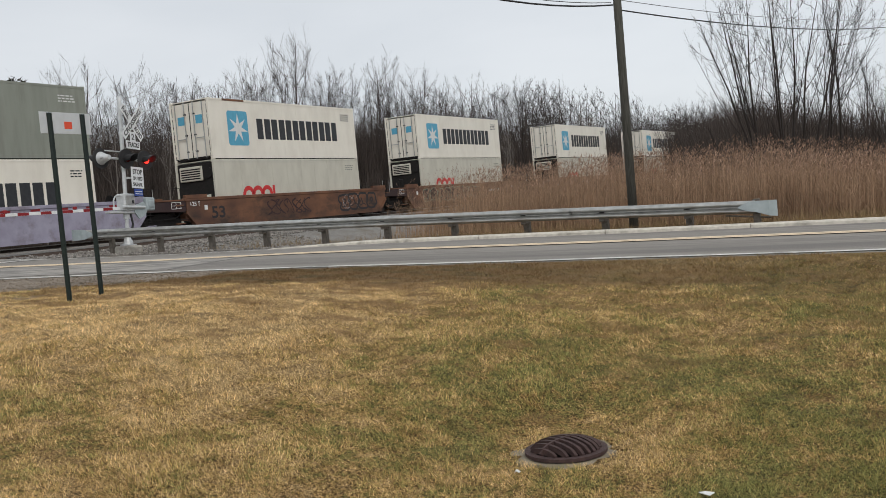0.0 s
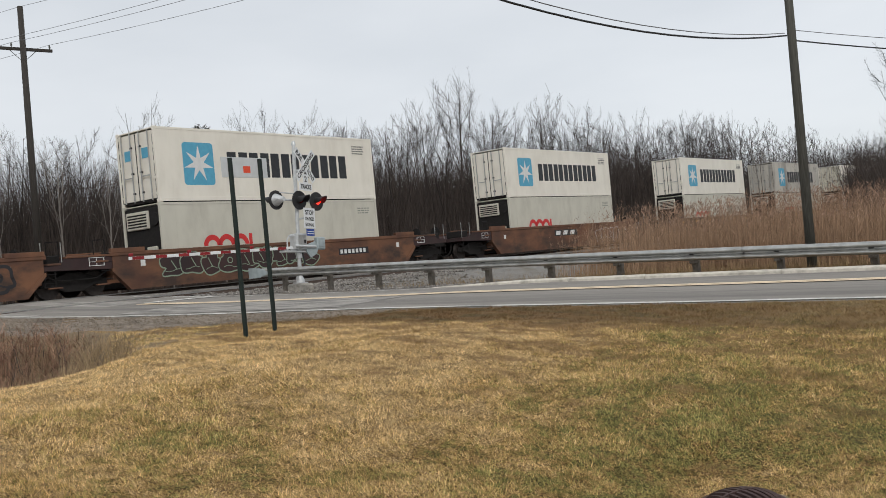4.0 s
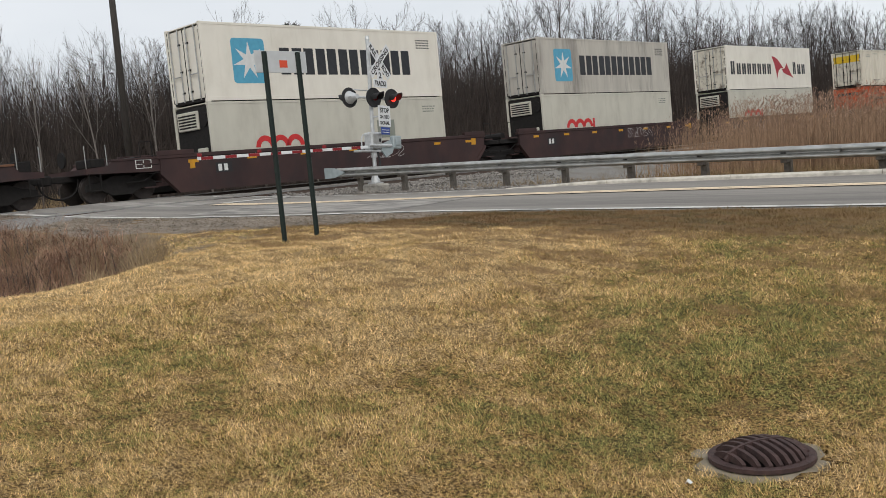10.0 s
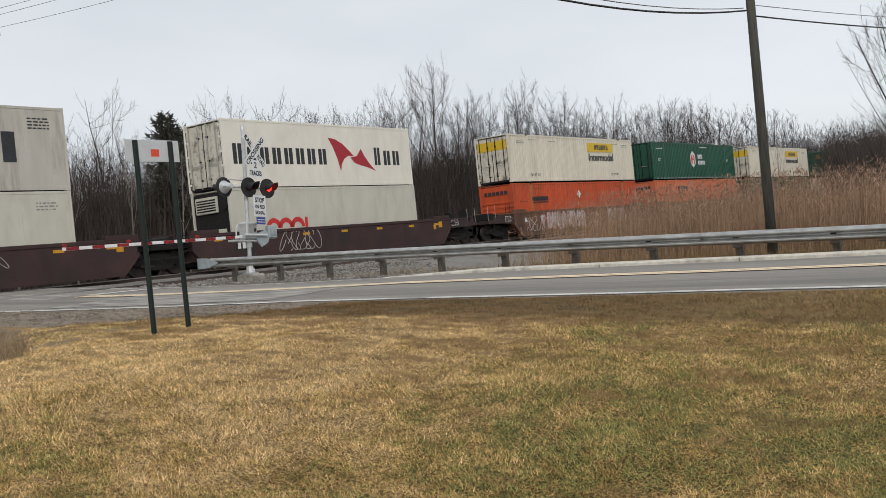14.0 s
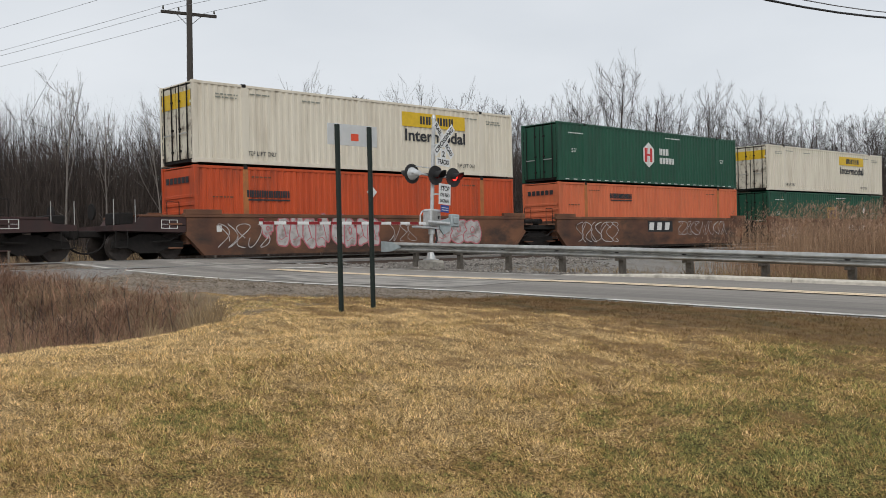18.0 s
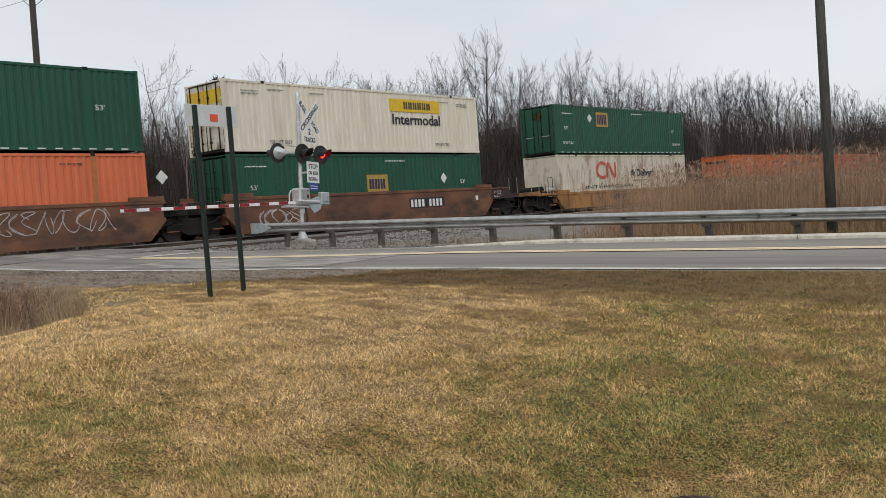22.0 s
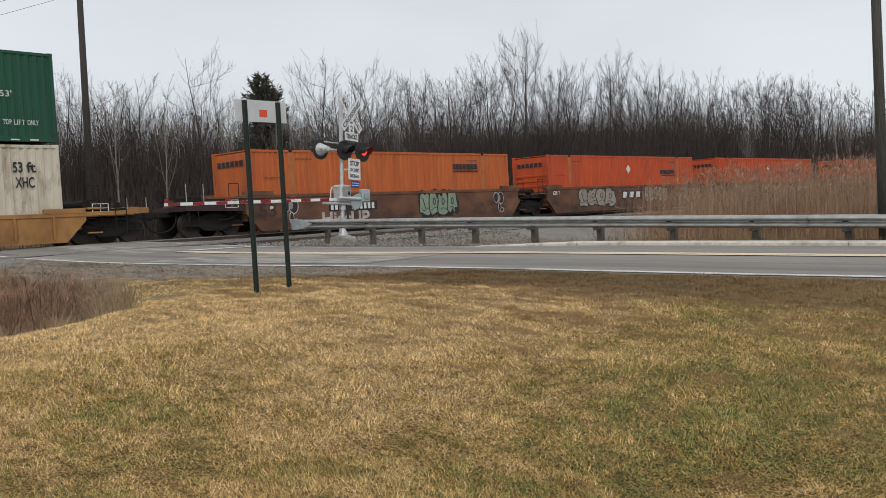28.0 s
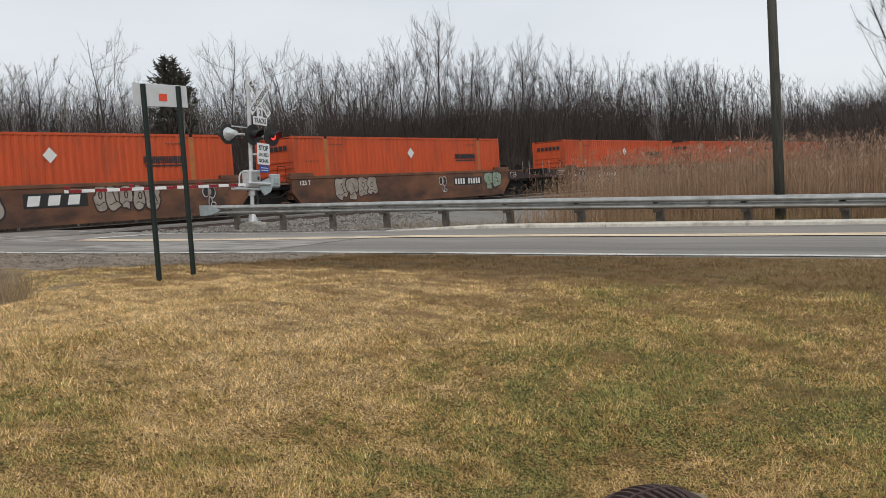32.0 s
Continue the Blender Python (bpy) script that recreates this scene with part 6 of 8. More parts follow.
# dark maroon three-unit car
for i, (u, uc) in enumerate(((102.9, 109.0), (122.55, 128.65), (142.0, 148.2))):
    a = well_car(uc, M_CAR_MAROON, "dark maroon well car with amber reflectors", 1.46, end_l=i == 0, both=i == 2)
    reflectors(a, 1.12, [-7.4, -4.9, -2.4, 0.1, 2.6, 5.1, 7.2], M_REFLECT)
    number_bars(a, -6.2, -5.7, 0.75, 1.0, M_LOGO_WHITE, 2)
    part("warning_square", Geo().box(XC - 0.002, XC + 0.004, 7.6, 7.9, 1.0, 1.3), M_REFLECT, a)
    if i == 2:
        scribble(a, -3.9, -1.6, 0.5, 1.35, M_GRAF_WHITE, 77, 0.016)
    else:
        scribble(a, 1.0, 3.0, 0.75, 1.25, M_GRAF_WHITE, 78 + i, 0.012)
    if i < 2:
        up, lo = reefer_pair(u, M_REEFER if i == 0 else M_REEFER_DIRTY, label="white refrigerated container with dark lettering and a star panel" if i == 0 else "soot-stained white refrigerated container with dark lettering and a star panel", door_marks=False)
        if i == 0:
            part("grey_square", Geo().box(XS, XS + 0.004, 8.2, 9.2, 1.2, 1.95), M_OLIVEGREY, lo)
    else:
        up = container(u, 1, 12.19, M_REEFER, "white container with a crimson flag emblem on its side", False, "doors", door_paint=M_DOOR_WORN)
        part("machinery_edge", Geo().box(0.9, 1.2, 12.19, 12.32, 0.3, 2.75, 0.02), M_UNDER, up)
        for y0_, y1_, k in ((0.5, 1.2, 1), (1.3, 6.3, 7), (9.5, 10.1, 1), (10.2, 11.6, 2)):
            block_bars(XS, y0_, y1_, 1.0, 1.86 if k == 1 else 1.72, k, 0.66, M_LOGO_BLACK, up)
        part("flag_emblem", shape_plate(XS, [(6.3, 2.26), (6.75, 2.2), (7.25, 2.0), (7.65, 1.7), (8.0, 1.42), (7.6, 1.42), (7.3, 1.28), (7.1, 1.02), (7.0, 0.68), (6.85, 1.25), (6.6, 1.8)]), M_LOGO_CRIMSON, up, "crimson flag emblem")
        part("flag_emblem", shape_plate(XS, [(7.75, 1.36), (8.2, 1.42), (8.55, 1.78), (8.75, 1.45), (9.05, 1.1), (9.5, 0.72), (8.95, 0.88), (8.45, 0.98), (8.0, 1.1)]), M_LOGO_CRIMSON, up, "crimson flag emblem")
        lo = container(u + 0.05, 0, 12.19, M_GREYBOX, "pale grey refrigerated container with a red emblem in the well", False, "unit")
        rings_emblem(lo)


def hauler_box(u, level, end, label):
    """Cream 53-foot box with a yellow panel."""
    c = container(u, level, 16.15, M_CREAM, label, True, end, z_off=0.06 * level, door_paint=M_DOOR_WORN)
    pn = part("yellow_panel", quad_plate(X, 9.6, 13.25, 1.95, 2.55), M_LOGO_YELLOW, c, "yellow panel with dark name bars")
    block_bars(X + 0.004, 10.6, 12.6, 2.08, 2.42, 6, 0.75, M_LOGO_BLACK, pn)
    put_words("Intermodal", 3.5, 0.50, X + 0.002, 9.75, 1.34, M_LOGO_BLACK, c, "dark lettering", 0.022)
    put_words("TOP LIFT ONLY", 1.2, 0.16, X + 0.002, 2.2, 0.34, M_LOGO_BLACK, c)
    put_words("TOP LIFT ONLY", 1.1, 0.16, X + 0.002, 12.75, 0.34, M_LOGO_BLACK, c)
    for yy, z0, k in ((0.9, 2.45, 2), (2.3, 2.55, 1), (4.6, 2.5, 1), (13.2, 2.5, 1), (14.6, 2.45, 2)):
        small_print(X, yy, yy + 0.9, z0, k, M_OLIVEGREY, c, int(yy * 10))
    if end == "doors":
        part("end_panel", Geo().box(-1.05, 1.05, 0.008, 0.016, 2.0, 2.55), M_LOGO_YELLOW, c)
    return c


def orange_box(u, level, paint, label, end="ribs", plate=2.1, dia=7.9, up_=0.0):
    c = container(u, level, 16.15, paint, label, True, end, posts=M_ORANGE_POST)
    block_bars(X, plate, plate + 1.85, 1.78 + up_, 2.04 + up_, 9, 0.85, M_LOGO_BLACK, c)
    part("underline", Geo().box(X - 0.002, X + 0.004, plate + 0.05, plate + 1.85, 1.66 + up_, 1.72 + up_), M_LOGO_BLACK, c)
    s = 0.27
    part("placard", shape_plate(X, [(dia - s, 2.1), (dia, 2.1 - s), (dia + s, 2.1), (dia, 2.1 + s)]), M_LOGO_WHITE, c, "white diamond placard holder")
    for yy, z0 in ((0.7, 1.75), (2.3, 2.5), (13.0, 2.5)):
        small_print(X, yy, yy + 0.9, z0, 1, M_CAR_BROWN, c, int(yy * 7))
    for k in range(6):
        part("end_bar", Geo().box(-0.85 + 0.29 * k, -0.85 + 0.29 * k + 0.22, -0.006, 0.0, 2.28, 2.5), M_LOGO_BLACK, c)
    return c


def green_box(u, level, label):
    c = container(u, level, 16.15, M_GREEN, label, True, "doors", z_off=0.06 * level)
    me = Geo().box(X - 0.002, X + 0.003, 0, 0.28, 0.06, 0.10).mesh("reflective_dash", M_LOGO_WHITE)
    for yy in np.arange(0.5, 15.9, 0.62):
        part("reflective_dash", me, M_LOGO_WHITE, c).location.y = float(yy)
    for yy in (1.0, 14.5):
        put_words("53'", 0.38, 0.2, X + 0.002, yy, 1.42, M_LOGO_WHITE, c)
    small_print(X, 0.8, 1.9, 2.35, 1, M_LOGO_WHITE, c, int(u))
    small_print(X, 9.0, 10.4, 2.55, 1, M_LOGO_WHITE, c, int(u) + 1)
    return c


# brown three-unit car with 53-foot boxes
for i, uc in enumerate((171.8, 191.4, 211.45)):
    a = well_car(uc, M_CAR_BROWN, "rusty brown well car sprayed with graffiti", 1.56, end_l=i == 0, both=i == 2, half=8.45)
    u = uc - 8.08
    if i == 0:
        bubble_tag(a, -4.95, -2.6, 0.3, 1.5, M_GRAF_WHITE, M_GRAF_PINK, 4, 91)
        bubble_tag(a, -2.4, -0.1, 0.32, 1.48, M_GRAF_WHITE, M_GRAF_PINK, 4, 95)
        bubble_tag(a, 3.1, 5.6, 0.35, 1.45, M_GRAF_WHITE, M_GRAF_PINK, 3, 99)
        scribble(a, -7.4, -5.6, 0.35, 1.2, M_GRAF_WHITE, 101, 0.018)
        scribble(a, 0.4, 1.8, 0.5, 1.2, M_GRAF_WHITE, 102, 0.012)
        bubble_tag(a, -5.55, -5.15, 0.7, 1.25, M_GRAF_WHITE, M_GRAF_PINK, 1, 103)
        hauler_box(u, 1, "doors", "cream ribbed container with a yellow panel and dark lettering")
        orange_box(u, 0, M_ORANGE, "orange ribbed container in the well under a cream one")
    elif i == 1:
        scribble(a, -7.2, -4.2, 0.3, 1.3, M_GRAF_WHITE, 111, 0.020)
        scribble(a, 1.6, 6.5, 0.6, 1.35, M_GRAF_WHITE, 112, 0.014)
        maker_plate(a, -1.25, 1.05, 0.78, 1.38)
        c = green_box(u, 1, "dark green ribbed container with a white hexagon emblem")
        hx = [(7.45 + 0.56 * math.cos(math.radians(30 + 60 * k)), 1.58 + 0.68 * math.sin(math.radians(30 + 60 * k))) for k in range(6)]
        hp = part("hexagon_emblem", shape_plate(X, hx), M_LOGO_WHITE, c, "white hexagon with red bars")
        for yy in (7.08, 7.34, 7.56):
            part("red_bar", Geo().box(X + 0.004, X + 0.007, yy, yy + (0.05 if yy == 7.34 else 0.20), 1.2, 1.95), M_LOGO_RED, hp)
        part("red_bar", Geo().box(X + 0.004, X + 0.0075, 7.2, 7.7, 1.53, 1.64), M_LOGO_RED, hp)
        block_bars(X, 8.45, 9.35, 1.62, 1.98, 3, 0.75, M_LOGO_WHITE, c)
        block_bars(X, 8.45, 9.85, 1.15, 1.48, 5, 0.75, M_LOGO_WHITE, c)
        orange_box(u, 0, M_ORANGE_LIGHT, "faded orange ribbed container in the well under a green one", plate=4.0, dia=-50, up_=0.36)
    else:
        scribble(a, -7.0, -5.0, 0.3, 1.0, M_GRAF_WHITE, 121, 0.02)
        number_bars(a, 2.2, 4.6, 0.75, 1.1, M_LOGO_WHITE, 9)
        hauler_box(u, 1, "doors", "cream ribbed container with a yellow panel on a green one")
        c = green_box(u, 0, "dark green ribbed container with a gold square in the well")
        gs = part("gold_square", quad_plate(X, 7.7, 9.1, 1.1, 1.95), M_LOGO_GOLD, c, "gold square with navy bars")
        block_bars(X + 0.004, 7.85, 8.95, 1.3, 1.75, 3, 0.8, M_LOGO_NAVY, gs)
        part("placard", shape_plate(X, [(12.95, 1.72), (13.2, 1.45), (13.45, 1.72), (13.2, 1.99)]), M_LOGO_WHITE, c, "white diamond placard")

# yellow-brown single car with low sides
uc = 235.1
a = well_car(uc, M_CAR_YELLOW, "faded yellow-brown spine car with ribbed low sides", 1.06, both=True, half=8.6)
for yy in np.arange(-7.6, 7.7, 1.27):
    part("side_rib", Geo().box(1.43, 1.50, yy, yy + 0.09, 0.2, 0.95, 0.01), M_CAR_YELLOW, a)
number_bars(a, -2.2, -0.9, 0.5, 0.75, M_LOGO_BLACK, 6)
for d in (1, -1):
    part("end_deck", Geo().box(-1.3, 1.42, min(d * 8.5, d * 10.6), max(d * 8.5, d * 10.6), 0.92, 1.08, 0.02), M_CAR_YELLOW, a)
    part("ladder", Geo().path([(1.43, d * 10.3, 0.3), (1.43, d * 10.3, 1.6)], 0.018, 5).path([(1.43, d * 9.9, 0.3), (1.43, d * 9.9, 1.6)], 0.018, 5).path([(1.43, d * 10.3, 0.45), (1.43, d * 9.9, 0.45)], 0.014, 5).path([(1.43, d * 10.3, 0.8), (1.43, d * 9.9, 0.8)], 0.014, 5), M_UNDER, a)
c = green_box(uc - 8.08, 1, "dark green ribbed container with a gold panel and diamond placard")
pn = part("gold_panel", quad_plate(X, 4.62, 6.05, 1.65, 2.55), M_LOGO_GOLD, c, "gold panel with navy bars")
block_bars(X + 0.004, 4.75, 5.9, 1.8, 2.4, 3, 0.8, M_LOGO_NAVY, pn)
part("placard", shape_plate(X, [(3.6, 2.15), (3.87, 1.88), (4.14, 2.15), (3.87, 2.42)]), M_LOGO_WHITE, c)
for yy in (0.75, 14.55):
    put_words("TOP LIFT ONLY", 1.15, 0.16, X + 0.002, yy, 0.55, M_LOGO_WHITE, c)
part("end_gold", Geo().box(-0.35, 0.3, 0.02, 0.03, 2.05, 2.5), M_LOGO_GOLD, c)
lo = container(uc - 8.08, 0, 16.15, M_RUSTWHITE, "rust-streaked dirty white ribbed container on the yellow car", True, "flat")
worm = [(4.95 + 0.62 * math.cos(math.radians(45 + 9 * i)), 1.92 + 0.46 * math.sin(math.radians(45 + 9 * i))) for i in range(30)]
part("red_emblem", Geo().add(*ribbon(worm, 0.10, X + 0.004)), M_LOGO_FADED, lo, "faded red curved emblem")
part("red_emblem", Geo().add(*ribbon([(5.55, 1.46), (5.56, 2.2), (5.62, 2.34), (5.74, 2.32), (6.30, 1.55), (6.42, 1.48), (6.52, 1.56), (6.54, 2.42)], 0.10, X + 0.005)), M_LOGO_FADED, lo)
put_words("We Deliver!", 3.0, 0.48, X + 0.003, 8.5, 1.48, M_LOGO_BLACK, lo, "dark slogan lettering", 0.02)
put_words("INTERMODAL", 6.0, 0.2, X + 0.003, 2.9, 0.82, M_LOGO_BLACK, lo)
put_words("53 ft", 0.75, 0.34, X + 0.003, 14.75, 2.0, M_LOGO_BLACK, lo, bold=0.02)
put_words("XHC", 0.62, 0.34, X + 0.003, 14.8, 1.52, M_LOGO_BLACK, lo, bold=0.02)
small_print(X, 8.7, 10.6, 1.2, 1, M_LOGO_BLACK, lo, 5)

# brown three-unit cars with single orange boxes
for i, (uc, end_l, both) in enumerate(((259.05, True, False), (278.85, False, False), (298.65, False, True), (322.5, True, False), (342.2, False, False), (361.9, False, True))):
    a = well_car(uc, M_CAR_BROWN, "rusty brown well car with sprayed tags and a single orange box", 1.50, end_l=end_l, both=both, half=8.45)
    u = uc - 8.08
    if i % 3 == 0:
        bubble_tag(a, 1.2, 3.7, 0.28, 1.44, M_GRAF_GREEN, M_GRAF_DARK, 4, 130 + i, 0.034, M_GRAF_DARK)
        number_bars(a, -4.3, -1.7, 0.80, 1.06, M_LOGO_WHITE, 11)
        if i == 0:
            side_words(a, "HiccUP", -4.8, 0.16, 2.7, 0.56, M_GRAF_WHITE, 0.03)
        else:
            scribble(a, -4.6, -2.2, 0.2, 0.7, M_GRAF_WHITE, 131 + i, 0.03)
        sprout_tag(a, -6.45, 0.84, 0.78)
        sprout_tag(a, 6.95, 0.86, 0.74)
        side_words(a, "53", -8.0, 0.62, 0.85, 0.52, M_CAR_MAROON, 0.02)
    elif i % 3 == 1:
        side_words(a, "125 T", -8.1, 1.10, 0.62, 0.20, M_LOGO_WHITE, 0.02)
        bubble_tag(a, -5.6, -2.0, 0.30, 1.42, M_GRAF_BEIGE, M_GRAF_DARK, 4, 140 + i, 0.034)
        maker_plate(a, -1.2, 1.2, 0.7, 1.2)
        bubble_tag(a, 1.4, 4.2, 0.45, 1.42, M_GRAF_BEIGE, M_CAR_MAROON, 5, 144 + i, 0.03)
        sprout_tag(a, 6.6, 0.85, 0.6)
    else:
        side_words(a, "125 T", -8.1, 1.10, 0.62, 0.20, M_LOGO_WHITE, 0.02)
        bubble_tag(a, -5.8, -3.0, 0.4, 1.4, M_GRAF_BEIGE, M_CAR_MAROON, 4, 150 + i)
        number_bars(a, 3.4, 5.8, 0.8, 1.1, M_LOGO_WHITE, 10)
        sprout_tag(a, 2.3, 0.85, 0.6)
        bubble_tag(a, 6.3, 7.7, 0.5, 1.4, M_GRAF_GREEN, M_GRAF_DARK, 2, 153)
    orange_box(u, 0, M_ORANGE_WORN if i == 0 else M_ORANGE, "faded orange ribbed container alone in a well car" if i == 0 else "bright orange ribbed container alone in a well car", "flat" if i == 0 else "ribs", plate=12.0, dia=8.2 if i else -50, up_=0.0 if i else 0.32)

# ---- minivan waiting at the crossing ----
van = thing("minivan", "black minivan with chrome grille creeping up to wait on the road", "car")
VX, VY = 0.61, 18.40
VAN_AXLES = []


def van_pose(x):
    return pose(x, VY, float(road_surface(x + 1.5, VY)), 0, 1.52, 0)


van.matrix_basis = van_pose(VX)


def lerp_rows(rows_, s_):
    """Values between rows that begin with a distance."""
    return [float(np.interp(s_, [q[0] for q in rows_], [q[k] for q in rows_])) for k in range(1, len(rows_[0]))]


# from the nose back: distance, half width, sill, shoulder, hood or belt height on the middle line
SHAPE = [(0.0, 0.10, 0.28, 0.61, 0.73), (0.025, 0.28, 0.24, 0.67, 0.79), (0.065, 0.42, 0.21, 0.71, 0.835), (0.13, 0.55, 0.19, 0.74, 0.87), (0.24, 0.70, 0.18, 0.77, 0.905), (0.37, 0.81, 0.17, 0.79, 0.94), (0.53, 0.89, 0.17, 0.82, 0.97),
         (0.74, 0.945, 0.17, 0.85, 1.005), (0.95, 0.97, 0.17, 0.88, 1.035), (1.6, 0.985, 0.19, 0.95, 1.06), (3.2, 0.995, 0.20, 0.99, 1.08), (4.5, 0.97, 0.22, 1.0, 1.08), (5.0, 0.90, 0.28, 0.97, 1.05), (5.14, 0.78, 0.40, 0.90, 0.98)]
SECT = ((-0.86, 0, 0.0), (-0.97, 0, 0.10), (-1.0, 0, 0.35), (-1.0, 0, 0.70), (-0.985, 1, 0.0), (-0.92, 1, 0.26), (-0.74, 1, 0.60), (-0.42, 1, 0.87), (0, 1, 1.0))


def body_point(s_, k):
    """The shell at distance s_ and section point k (0 to 16, left sill to right sill)."""
    w_, lo_, sh_, hi_ = lerp_rows(SHAPE, s_)
    m_ = 1 if k <= 8 else -1
    a_, b_, c_ = SECT[k if k <= 8 else 16 - k]
    z_ = lo_ + (sh_ - lo_) * c_ if b_ == 0 else sh_ + (hi_ - sh_) * c_
    return (s_, m_ * a_ * w_, z_)


stations = [0.0, 0.01, 0.025, 0.04, 0.065, 0.1, 0.13, 0.18, 0.24, 0.30, 0.37, 0.45, 0.53, 0.64, 0.74, 0.84, 0.95, 1.25, 1.6, 2.4, 3.2, 4.0, 4.5, 4.8, 5.0, 5.09, 5.14]
v = [body_point(s_, k) for s_ in stations for k in range(17)]
f = [(17 * i + k, 17 * i + (k + 1) % 17, 17 * i + 17 + (k + 1) % 17, 17 * i + 17 + k) for i in range(len(stations) - 1) for k in range(17)]
f += [tuple(range(16, -1, -1)), tuple(range(17 * (len(stations) - 1), 17 * len(stations)))]
part("body", Geo().add(v, f), M_VAN, van, smooth=True)


def half_width(s_):
    return lerp_rows(SHAPE, s_)[0]


def skin_patch(rows_, s, out):
    """A lens or trim laid on the shell's side: rows of distance, low edge, high edge."""
    v_, f_ = [], []
    for q0, q2, q3 in rows_:
        y_ = half_width(q0)
        v_ += [(q0 - out, s * (y_ + out * 0.6), q2), (q0 - out, s * (y_ * 0.985 + out * 0.6), q3), (q0 + 0.05, s * (y_ - 0.05), q3), (q0 + 0.05, s * (y_ - 0.05), q2)]
    for k in range(len(rows_) - 1):
        f_ += [(4 * k + j, 4 * k + (j + 1) % 4, 4 * k + 4 + (j + 1) % 4, 4 * k + 4 + j) for j in range(4)]
    f_ += [(0, 1, 2, 3), tuple(4 * len(rows_) - 4 + j for j in range(4))]
    return Geo().add(v_, f_)


GH = [(0.98, 0.88, 1.0, 0.80, 1.02), (1.38, 0.91, 1.04, 0.79, 1.275), (1.80, 0.93, 1.06, 0.76, 1.535), (2.35, 0.94, 1.07, 0.74, 1.69), (3.2, 0.93, 1.08, 0.74, 1.75), (4.3, 0.92, 1.08, 0.73, 1.72), (4.85, 0.90, 1.07, 0.72, 1.62), (5.08, 0.85, 1.04, 0.80, 1.10)]
v, f = [], []
for s_, wb, zb, wt, zt in GH:
    v += [(s_, -wb, zb - 0.24), (s_, -wt, zt - 0.05), (s_, -wt * 0.88, zt - 0.01), (s_, 0, zt + 0.015), (s_, wt * 0.88, zt - 0.01), (s_, wt, zt - 0.05), (s_, wb, zb - 0.24)]
for i in range(len(GH) - 1):
    f += [(7 * i + j, 7 * i + j + 1, 7 * i + 8 + j, 7 * i + 7 + j) for j in range(6)]
f += [tuple(range(6, -1, -1)), tuple(range(7 * len(GH) - 7, 7 * len(GH)))]
part("cabin", Geo().add(v, f), M_VAN, van, smooth=True)
v, f = [], []
for s_, wt, zt in ((0.955, 0.76, 1.035), (1.35, 0.735, 1.28), (1.77, 0.70, 1.54)):
    v += [(s_, -wt, zt - 0.015), (s_, 0, zt + 0.012), (s_, wt, zt - 0.015), (s_ + 0.03, wt, zt - 0.06), (s_ + 0.03, -wt, zt - 0.06)]
for i in range(2):
    f += [(5 * i + j, 5 * i + (j + 1) % 5, 5 * i + 5 + (j + 1) % 5, 5 * i + 5 + j) for j in range(5)]
f += [(4, 3, 2, 1, 0), (10, 11, 12, 13, 14)]
part("windscreen", Geo().add(v, f), M_SCREEN, van, "windscreen with the sky's reflection put into its pale colour", smooth=False)
part("wiper", Geo().path([(0.93, -0.60, 1.045), (0.99, -0.1, 1.09), (1.06, 0.3, 1.13)], 0.009, 5), M_BLACK, van)
